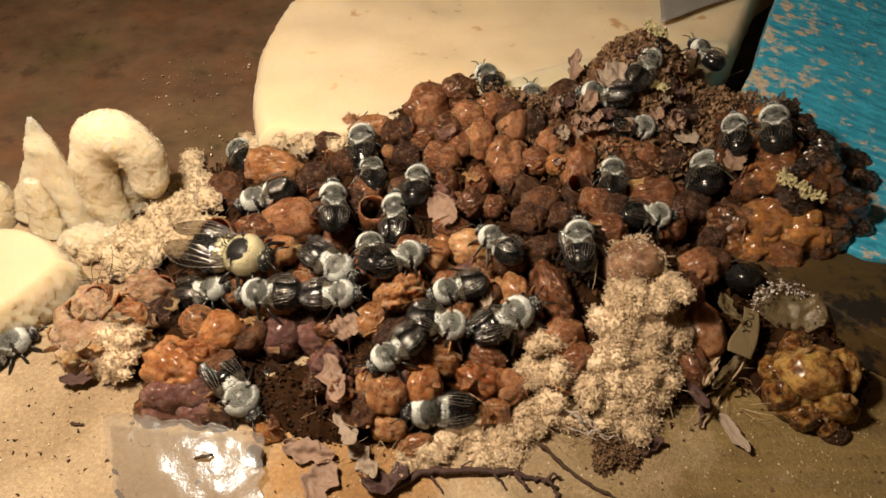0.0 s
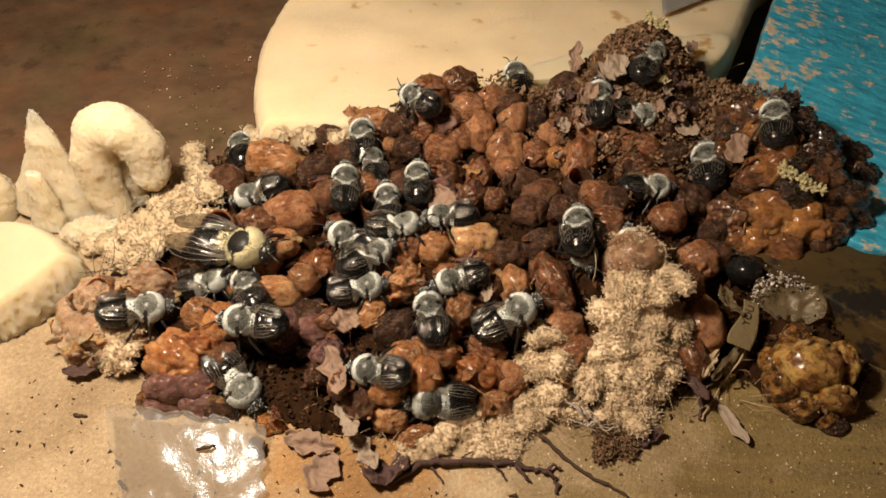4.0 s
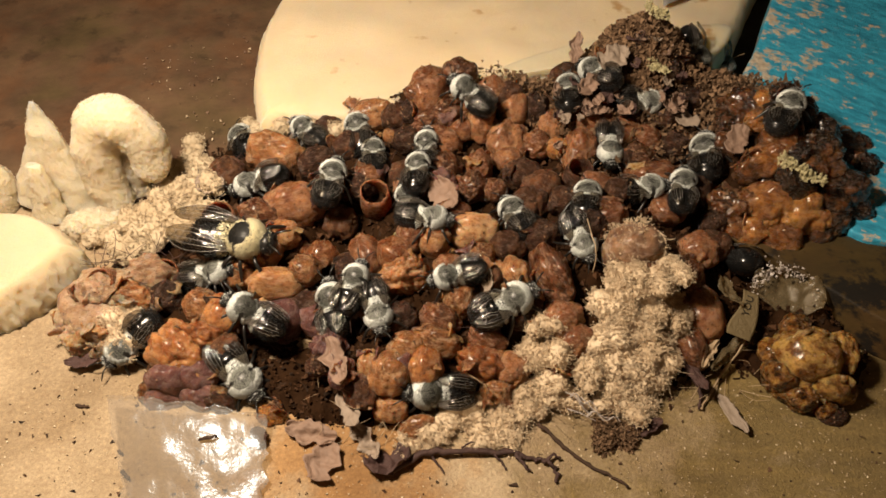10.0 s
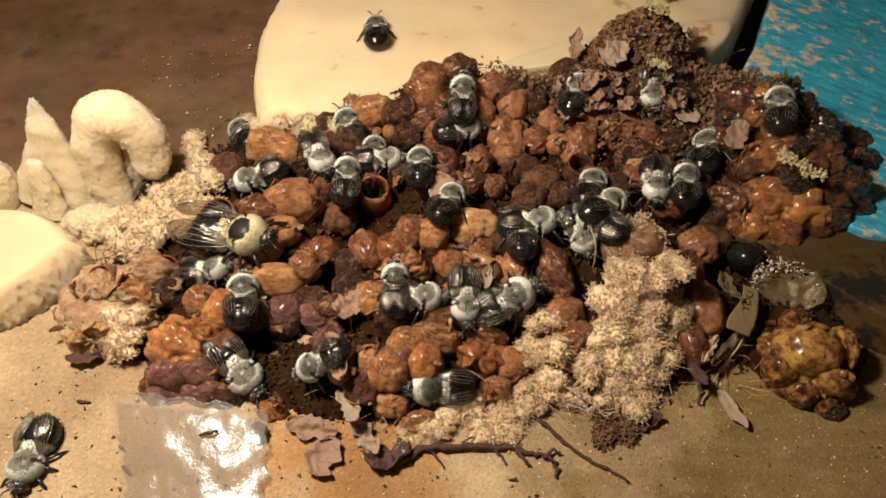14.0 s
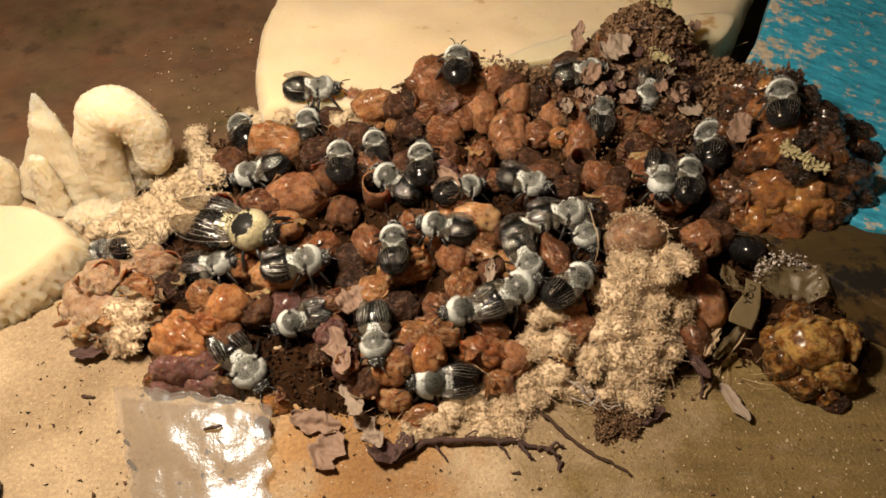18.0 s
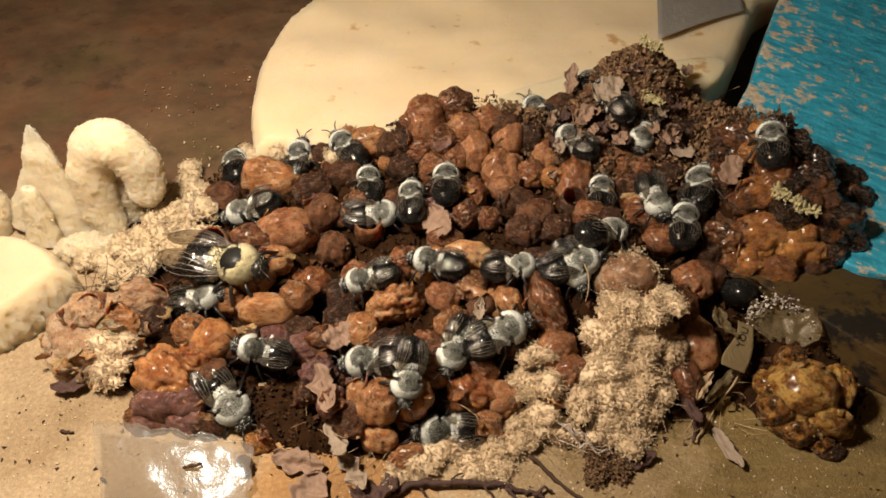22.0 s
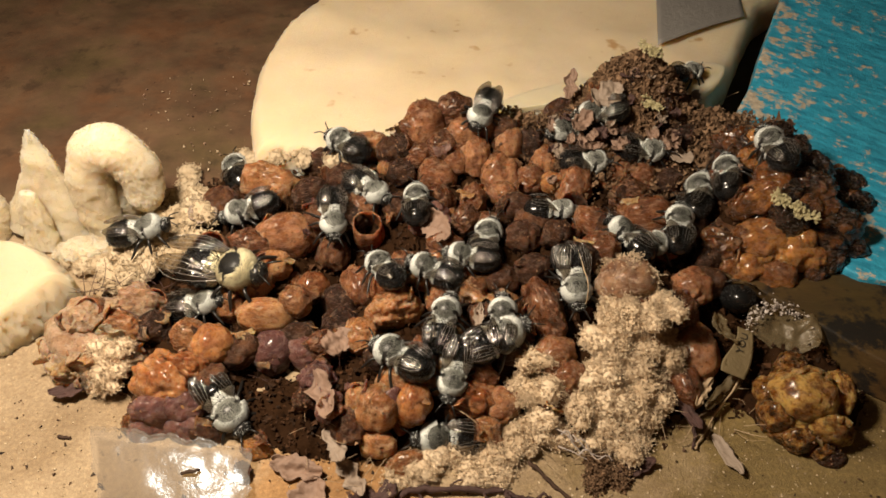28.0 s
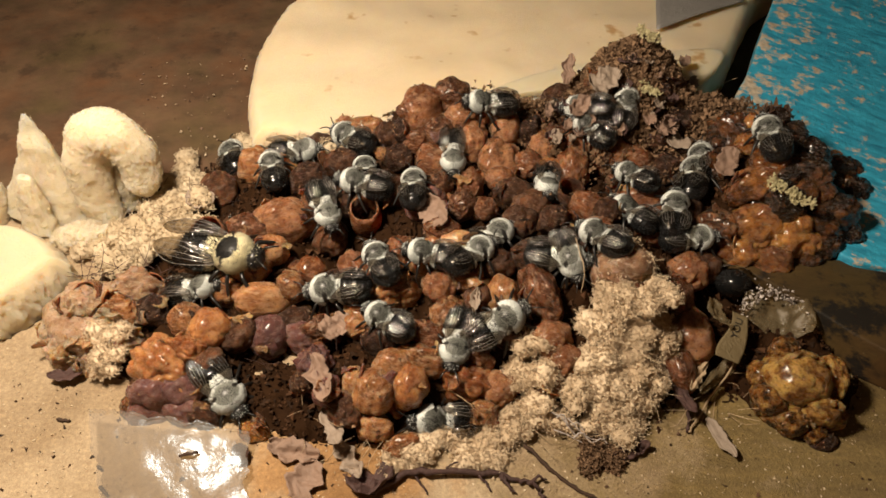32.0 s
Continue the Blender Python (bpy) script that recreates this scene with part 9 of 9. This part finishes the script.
    walk(WORKERS[29], [(0, pose(-0.00398, 0.00906, 0.01335, -9, 1, 84)), (2, pose(-0.00422, 0.00824, 0.01347, -11, -3, 92)), (3, pose(-0.00406, 0.00785, 0.01345, -11, -5, 92)), (6, pose(-0.00447, 0.00837, 0.01345, -11, -2, 92)), (7, pose(-0.00453, 0.00893, 0.01342, -10, 1, 91)), (8, pose(-0.00390, 0.00868, 0.01343, -9, -3, 70)), (10, pose(-0.00411, 0.00802, 0.01346, -10, -5, 85)), (12, pose(-0.00424, 0.00778, 0.01340, -11, -7, 86)), (13, pose(-0.00393, 0.00794, 0.01351, -11, -4, 92)), (14, pose(-0.00382, 0.00839, 0.01349, -10, -1, 91)), (17, pose(-0.00421, 0.00814, 0.01348, -11, -3, 92)), (18, pose(-0.00399, 0.00797, 0.01350, -11, -4, 92)), (19, pose(-0.00371, 0.00822, 0.01351, -10, -2, 91)), (20, pose(-0.00374, 0.00890, 0.01338, -9, 2, 92)), (21, pose(-0.00370, 0.00824, 0.01353, -10, -2, 93)), (22, pose(-0.00425, 0.00786, 0.01341, -12, -5, 93)), (25, pose(-0.00350, 0.00808, 0.01356, -9, -3, 89)), (28, pose(-0.00328, 0.00829, 0.01355, -8, -1, 92)), (30, pose(-0.00328, 0.00816, 0.01357, -9, -2, 92)), (32, pose(-0.00328, 0.00842, 0.01352, -8, -0, 92))])
    walk(WORKERS[30], [(0, pose(-0.03245, 0.00723, 0.00965, 7, 13, -164)), (3, pose(-0.03352, 0.00657, 0.00934, 6, 13, -164)), (6, pose(-0.03373, 0.00677, 0.00932, 4, 13, -164)), (9, pose(-0.03393, 0.00716, 0.00927, 2, 12, -165)), (14, pose(-0.03405, 0.00751, 0.00930, 0, 12, -165)), (17, pose(-0.03426, 0.00779, 0.00931, -1, 11, -166)), (18, pose(-0.03431, 0.00767, 0.00928, -1, 11, -166)), (19, pose(-0.03424, 0.00782, 0.00928, -2, 11, -166)), (20, pose(-0.03431, 0.00737, 0.00923, 0, 12, -164)), (22, pose(-0.03414, 0.00686, 0.00922, 3, 13, -163)), (25, pose(-0.03473, 0.00790, 0.00919, -3, 11, -164)), (28, pose(-0.03450, 0.00798, 0.00926, -3, 11, -164)), (28.5, pose(-0.03376, 0.00921, 0.00960, -6, 10, -165)), (29, pose(-0.03284, 0.00954, 0.00983, -9, 7, 173)), (29.7, pose(-0.02692, 0.00859, 0.00033, -9, 7, 173)), (32, pose(-0.02692, 0.00859, 0.00033, -9, 7, 173))])
    walk(WORKERS[31], [(0, pose(-0.06746, -0.01718, 0.00190, -1, -1, 44)), (0.5, pose(-0.06479, -0.01137, 0.00194, -11, -4, 61)), (1, pose(-0.05845, -0.00008, 0.00210, -6, -7, 15)), (1.5, pose(-0.05254, -0.00767, 0.00745, -18, -24, -31)), (2, pose(-0.05146, -0.01216, 0.01009, -1, -13, -65)), (3, pose(-0.04677, -0.01560, 0.00976, 4, 20, -51)), (3.5, pose(-0.04521, -0.01639, 0.00862, 14, 17, -27)), (4.17, pose(-0.04429, -0.01667, 0.00831, 6, 11, 32)), (4.83, pose(-0.04337, -0.01696, 0.00801, -2, 6, 91)), (5.5, pose(-0.04244, -0.01725, 0.00770, -10, 0, 150)), (6, pose(-0.04105, -0.01715, 0.00816, -5, 9, 148)), (7, pose(-0.04044, -0.01674, 0.00847, 2, 12, 164)), (8, pose(-0.03954, -0.01857, 0.00930, -10, 19, 146)), (9, pose(-0.04265, -0.01924, 0.00705, -17, 7, 148)), (9.5, pose(-0.04529, -0.02121, 0.00534, -17, 21, -160)), (10, pose(-0.04883, -0.02264, 0.00358, -21, 24, -141)), (11, pose(-0.05122, -0.02575, 0.00191, -3, 16, -101)), (12, pose(-0.05356, -0.02965, 0.00187, -0, 0, -100)), (12.5, pose(-0.05629, -0.03250, 0.00185, 0, -0, -105)), (13, pose(-0.05883, -0.03575, 0.00184, 0, -0, -105)), (13.5, pose(-0.05758, -0.03885, 0.00190, 0, -0, -99)), (14, pose(-0.05718, -0.04091, 0.00185, 0, -0, -93)), (14.5, pose(-0.05881, -0.04323, 0.00184, 0, -0, -113)), (15.5, pose(-0.06574, -0.04913, 0.00183, 0, -0, -127)), (32, pose(-0.06534, -0.04849, 0.00184, 0, -0, -124))])
    walk(WORKERS[32], [(0, pose(-0.07107, -0.04188, 0.00188, 0, -0, 40)), (17.8, pose(-0.07153, -0.04430, 0.00186, 0, -0, 39)), (18.4, pose(-0.06581, -0.04120, 0.00188, 0, -0, 24)), (18.6, pose(-0.06144, -0.03975, 0.00185, 0, -0, 24)), (18.8, pose(-0.05607, -0.03785, 0.00186, 0, -0, 17)), (19, pose(-0.05213, -0.03715, 0.00185, 0, -0, 11)), (19.2, pose(-0.04772, -0.03770, 0.00188, 0, 0, -27)), (19.3, pose(-0.05023, -0.04177, 0.00188, 0, -0, -62)), (19.5, pose(-0.05152, -0.04516, 0.00183, 0, -0, -100)), (20.5, pose(-0.06074, -0.04907, 0.00186, 0, -0, -142)), (21.27, pose(-0.06240, -0.04697, 0.00185, 0, 0, -201)), (22.03, pose(-0.06407, -0.04487, 0.00185, 0, 0, -260)), (22.8, pose(-0.06574, -0.04277, 0.00184, 0, -0, 40)), (23.4, pose(-0.06235, -0.03735, 0.00189, 0, -0, 41)), (24, pose(-0.05535, -0.02689, 0.00184, 5, -8, 49)), (24.25, pose(-0.05796, -0.02473, 0.00193, -7, -1, 100)), (24.5, pose(-0.06058, -0.02256, 0.00202, -19, 5, 151)), (25, pose(-0.06292, -0.02002, 0.00198, -14, 10, 150)), (25.5, pose(-0.06220, -0.01700, 0.00400, 0, -6, 78)), (26.5, pose(-0.05780, -0.00800, 0.00560, 0, -10, 58)), (27.5, pose(-0.05250, 0.00080, 0.00700, 0, -15, 16)), (28, pose(-0.04910, 0.00430, 0.00900, 0, -10, 10)), (28.5, pose(-0.04720, 0.00410, 0.01000, 0, -5, 0)), (29, pose(-0.03910, -0.00020, 0.01000, 0, 5, -12)), (29.5, pose(-0.03680, 0.00390, 0.01150, 0, -10, 50)), (30, pose(-0.03260, 0.00510, 0.01250, 0, 0, 12)), (30.7, pose(-0.03050, 0.00640, 0.00300, 0, 15, 12)), (32, pose(-0.03000, 0.00660, 0.00200, 0, 15, 12))])
    walk(WORKERS[33], [(0, pose(-0.03768, 0.09732, 0.00189, 0, -0, -77)), (0.5, pose(-0.03387, 0.06335, 0.01288, 15, -7, -78)), (1, pose(-0.03407, 0.05751, 0.01289, 6, -3, -71)), (1.5, pose(-0.03341, 0.05980, 0.01288, -1, -5, 1)), (2, pose(-0.03007, 0.06314, 0.01288, -0, -0, 38)), (2.5, pose(-0.02459, 0.06478, 0.01288, 0, -0, 20)), (3, pose(-0.01834, 0.06644, 0.01290, 0, -0, 37)), (3.5, pose(-0.01104, 0.07644, 0.01290, 0, -0, 62)), (5, pose(-0.00345, 0.09130, 0.01288, 0, -0, 76)), (13.75, pose(-0.03257, 0.10761, 0.00739, 0, 0, -1)), (22.5, pose(-0.06170, 0.12391, 0.00190, 0, -0, -78)), (23.8, pose(-0.05340, 0.10439, 0.00188, 0, -0, -78)), (24.5, pose(-0.04534, 0.07833, 0.00189, 0, -0, -77)), (25, pose(-0.03402, 0.03674, 0.01289, 22, -1, -77)), (25.5, pose(-0.03197, 0.03364, 0.01287, 8, 0, -80)), (27.5, pose(-0.03261, 0.02520, 0.01160, 27, 20, -75)), (28.2, pose(-0.02734, 0.02232, 0.00210, 27, 20, -75)), (32, pose(-0.02734, 0.02232, 0.00210, 27, 20, -75))])
    walk(WORKERS[34], [(0, pose(-0.01070, 0.02128, 0.00300, -14, -2, 107)), (11.7, pose(-0.01070, 0.02128, 0.00300, -14, -2, 107)), (12.3, pose(-0.01499, 0.02547, 0.01455, -14, -2, 107)), (13, pose(-0.01359, 0.03709, 0.01289, -0, 0, 100)), (13.5, pose(-0.01299, 0.04211, 0.01290, -0, -0, 96)), (14, pose(-0.01408, 0.05041, 0.01287, -0, -0, 96)), (14.5, pose(-0.01727, 0.05513, 0.01287, -0, -0, 100)), (15.4, pose(-0.02063, 0.07693, 0.01288, -0, -0, 100)), (32, pose(-0.02518, 0.12245, 0.00188, -0, -0, 100))])
    walk(WORKERS[35], [(0, pose(-0.01477, 0.02163, 0.01196, -14, -11, 97)), (16.3, pose(-0.01970, 0.02244, 0.01054, -14, -6, 117)), (17, pose(-0.02728, 0.02482, 0.01155, -24, -0, 165)), (17.25, pose(-0.02705, 0.02628, 0.01222, -12, -7, 121)), (17.5, pose(-0.02681, 0.02773, 0.01289, 1, -13, 77)), (18, pose(-0.02312, 0.02723, 0.01289, 10, -2, -1)), (18.5, pose(-0.02184, 0.02911, 0.01286, 3, 1, -30)), (19, pose(-0.01913, 0.02509, 0.01238, 15, 5, -49)), (19.33, pose(-0.01840, 0.02460, 0.01237, 3, 4, -106)), (19.67, pose(-0.01766, 0.02411, 0.01236, -8, 4, -163)), (20, pose(-0.01693, 0.02362, 0.01235, -19, 3, 139)), (21, pose(-0.01793, 0.02337, 0.01141, -18, -1, 132)), (22, pose(-0.01805, 0.02353, 0.01153, -17, -4, 124)), (24, pose(-0.01848, 0.02452, 0.01218, -16, -3, 132)), (25, pose(-0.01857, 0.02508, 0.01251, -15, -4, 132)), (28, pose(-0.01853, 0.02480, 0.01232, -16, -1, 141)), (30, pose(-0.01678, 0.02320, 0.01205, -19, 3, 140)), (32, pose(-0.01680, 0.02285, 0.01170, -19, 3, 140))])
    walk(WORKERS[36], [(0, pose(-0.02932, -0.02768, 0.00280, 5, 16, -45)), (11, pose(-0.02932, -0.02768, 0.00280, 5, 16, -45)), (21, pose(-0.02932, -0.02768, 0.00280, 5, 16, -45)), (32, pose(-0.02932, -0.02768, 0.00280, 5, 16, -45))])
    walk(WORKERS[37], [(0, pose(-0.00220, -0.03045, 0.00450, -34, -16, -169)), (11, pose(-0.00220, -0.03045, 0.00450, -34, -16, -169)), (20.2, pose(-0.00220, -0.03045, 0.00450, -34, -16, -169)), (21, pose(0.00050, -0.03060, 0.00200, -30, -10, -172)), (32, pose(0.00060, -0.03060, 0.00190, -30, -10, -172))])
    walk(WORKERS[38], [(0, pose(-0.04125, 0.02933, 0.00190, -24, 11, 118)), (2, pose(-0.04171, 0.02922, 0.00190, -33, 5, 106)), (4, pose(-0.04112, 0.02934, 0.00183, -20, 7, 103)), (6, pose(-0.04155, 0.02922, 0.00189, -23, -1, 109)), (8, pose(-0.04115, 0.02958, 0.00204, -18, 14, 105)), (10, pose(-0.04119, 0.02891, 0.00191, -31, 13, 115)), (12, pose(-0.04145, 0.02982, 0.00190, -22, 9, 106)), (14, pose(-0.04129, 0.02986, 0.00188, -19, 8, 117)), (16, pose(-0.04128, 0.02954, 0.00200, -22, 3, 115)), (18, pose(-0.04174, 0.02943, 0.00200, -26, 9, 115)), (20, pose(-0.04141, 0.02915, 0.00174, -27, 6, 108)), (22, pose(-0.04164, 0.02947, 0.00191, -23, 11, 106)), (24, pose(-0.04148, 0.02991, 0.00202, -28, 8, 112)), (26, pose(-0.04109, 0.02941, 0.00192, -26, 11, 111)), (28, pose(-0.04153, 0.02932, 0.00192, -20, 6, 112)), (30, pose(-0.04119, 0.02949, 0.00189, -18, 6, 112)), (32, pose(-0.04159, 0.02894, 0.00197, -22, 8, 111))])
    walk(WORKERS[39], [(0, pose(-0.01259, 0.01465, 0.01068, 11, 3, 98)), (2, pose(-0.01229, 0.01471, 0.01065, 7, -3, 94)), (4, pose(-0.01265, 0.01486, 0.01070, 8, -3, 103)), (6, pose(-0.01232, 0.01480, 0.01075, 5, -4, 105)), (8, pose(-0.01273, 0.01485, 0.01069, 5, -3, 100)), (10, pose(-0.01246, 0.01508, 0.01063, 4, -1, 95)), (12, pose(-0.01176, 0.01482, 0.01058, 9, -5, 102)), (14, pose(-0.01221, 0.01467, 0.01066, 1, -1, 94)), (16, pose(-0.01274, 0.01480, 0.01077, 6, 6, 103)), (18, pose(-0.01256, 0.01480, 0.01054, -1, -5, 101)), (20, pose(-0.01227, 0.01469, 0.01064, -3, -1, 101)), (22, pose(-0.01232, 0.01464, 0.01084, 8, -1, 98)), (24, pose(-0.01251, 0.01487, 0.01069, 5, 3, 106)), (26, pose(-0.01214, 0.01481, 0.01072, 2, -3, 108)), (28, pose(-0.01254, 0.01533, 0.01066, 4, 4, 100)), (30, pose(-0.01233, 0.01477, 0.01065, 3, -3, 107)), (32, pose(-0.01247, 0.01526, 0.01049, 3, 2, 99))])
    walk(WORKERS[40], [(0, pose(-0.03607, -0.01047, 0.00728, -2, -19, 1)), (11, pose(-0.03607, -0.01047, 0.00728, -2, -19, 1)), (21, pose(-0.03607, -0.01047, 0.00728, -2, -19, 1)), (32, pose(-0.03607, -0.01047, 0.00728, -2, -19, 1))])
    walk(WORKERS[41], [(0, pose(0.04651, 0.01291, 0.01303, -29, 5, 75)), (2, pose(0.04631, 0.01264, 0.01306, -36, -7, 83)), (4, pose(0.04650, 0.01291, 0.01314, -24, -4, 82)), (6, pose(0.04650, 0.01279, 0.01318, -41, -9, 75)), (8, pose(0.04601, 0.01271, 0.01300, -34, 5, 76)), (10, pose(0.04622, 0.01308, 0.01303, -28, -5, 80)), (12, pose(0.04588, 0.01294, 0.01306, -36, -2, 70)), (14, pose(0.04664, 0.01288, 0.01310, -31, -3, 66)), (16, pose(0.04626, 0.01259, 0.01307, -31, -4, 70)), (18, pose(0.04670, 0.01333, 0.01304, -31, -5, 79)), (20, pose(0.04671, 0.01245, 0.01301, -35, -11, 67)), (22, pose(0.04633, 0.01246, 0.01317, -28, -10, 69)), (24, pose(0.04608, 0.01310, 0.01299, -37, -7, 75)), (26, pose(0.04607, 0.01316, 0.01307, -29, -10, 73)), (28, pose(0.04620, 0.01218, 0.01307, -38, -6, 68)), (30, pose(0.04674, 0.01283, 0.01312, -28, -12, 64)), (32, pose(0.04615, 0.01297, 0.01306, -28, -3, 68))])
    walk(WORKERS[42], [(0, pose(0.01128, -0.01798, 0.01104, 10, -22, 20)), (2, pose(0.01131, -0.01869, 0.01109, 9, -18, 29)), (4, pose(0.01153, -0.01885, 0.01110, 6, -20, 22)), (6, pose(0.01096, -0.01838, 0.01109, 22, -21, 23)), (8, pose(0.01072, -0.01876, 0.01104, 19, -21, 28)), (10, pose(0.01099, -0.01853, 0.01110, 17, -19, 20)), (12, pose(0.01156, -0.01855, 0.01116, 18, -15, 17)), (14, pose(0.01134, -0.01858, 0.01110, 23, -26, 17)), (16, pose(0.01096, -0.01840, 0.01094, 18, -26, 18)), (18, pose(0.01112, -0.01837, 0.01103, 16, -21, 21)), (20, pose(0.01054, -0.01858, 0.01108, 22, -13, 25)), (22, pose(0.01123, -0.01871, 0.01109, 21, -16, 19)), (24, pose(0.01127, -0.01826, 0.01122, 19, -23, 19)), (26, pose(0.01112, -0.01863, 0.01114, 22, -18, 27)), (28, pose(0.01109, -0.01837, 0.01105, 18, -16, 22)), (30, pose(0.01074, -0.01853, 0.01103, 12, -24, 26)), (32, pose(0.01163, -0.01859, 0.01115, 23, -26, 22))])
    walk(WORKERS[43], [(0, pose(0.02158, -0.01069, 0.01395, 16, 14, -69)), (11, pose(0.02158, -0.01069, 0.01395, 16, 14, -69)), (21, pose(0.02158, -0.01069, 0.01395, 16, 14, -69)), (32, pose(0.02158, -0.01069, 0.01395, 16, 14, -69))])
    walk(WORKERS[44], [(0, pose(0.04978, -0.00473, 0.00356, 0, 48, 75)), (16, pose(0.04998, -0.00473, 0.00366, 3, 46, 78)), (32, pose(0.04978, -0.00473, 0.00356, 0, 48, 75))])
    walk(QUEEN, [(0, pose(-0.03065, -0.00781, 0.01212, 12, -9, -17)), (8, pose(-0.03065, -0.00781, 0.01212, 12, -9, -16)), (16, pose(-0.03065, -0.00781, 0.01212, 12, -9, -18)), (24, pose(-0.03065, -0.00781, 0.01212, 12, -9, -16)), (32, pose(-0.03065, -0.00781, 0.01212, 12, -9, -17))])
    swing(WORKERS[31], 0.2, 15.5)
    swing(WORKERS[32], 17.8, 31)
    swing(WORKERS[33], 0.2, 28)
    swing(WORKERS[34], 12, 15.5)
    swing(WORKERS[35], 16, 21)
    swing(WORKERS[0], 0.20, 31.5, 0.62)
    swing(WORKERS[1], 0.22, 31.5, 0.63)
    swing(WORKERS[2], 0.24, 31.5, 0.64)
    swing(WORKERS[3], 0.26, 31.5, 0.65)
    swing(WORKERS[4], 0.28, 31.5, 0.66)
    swing(WORKERS[5], 0.30, 31.5, 0.67)
    swing(WORKERS[6], 0.32, 31.5, 0.68)
    swing(WORKERS[7], 0.34, 31.5, 0.69)
    swing(WORKERS[8], 0.36, 31.5, 0.70)
    swing(WORKERS[9], 0.38, 31.5, 0.62)
    swing(WORKERS[10], 0.40, 31.5, 0.63)
    swing(WORKERS[11], 0.42, 31.5, 0.64)
    swing(WORKERS[12], 0.44, 31.5, 0.65)
    swing(WORKERS[13], 0.46, 31.5, 0.66)
    swing(WORKERS[14], 0.48, 31.5, 0.67)
    swing(WORKERS[15], 0.50, 31.5, 0.68)
    swing(WORKERS[16], 0.52, 31.5, 0.69)
    swing(WORKERS[17], 0.54, 31.5, 0.70)
    swing(WORKERS[18], 0.56, 31.5, 0.62)
    swing(WORKERS[19], 0.58, 31.5, 0.63)
    swing(WORKERS[20], 0.60, 31.5, 0.64)
    swing(WORKERS[21], 0.62, 31.5, 0.65)
    swing(WORKERS[22], 0.64, 31.5, 0.66)
    swing(WORKERS[23], 0.66, 31.5, 0.67)
    swing(WORKERS[24], 0.68, 31.5, 0.68)
    swing(WORKERS[25], 0.70, 31.5, 0.69)
    swing(WORKERS[26], 0.72, 31.5, 0.70)
    swing(WORKERS[27], 0.74, 31.5, 0.62)


motions()
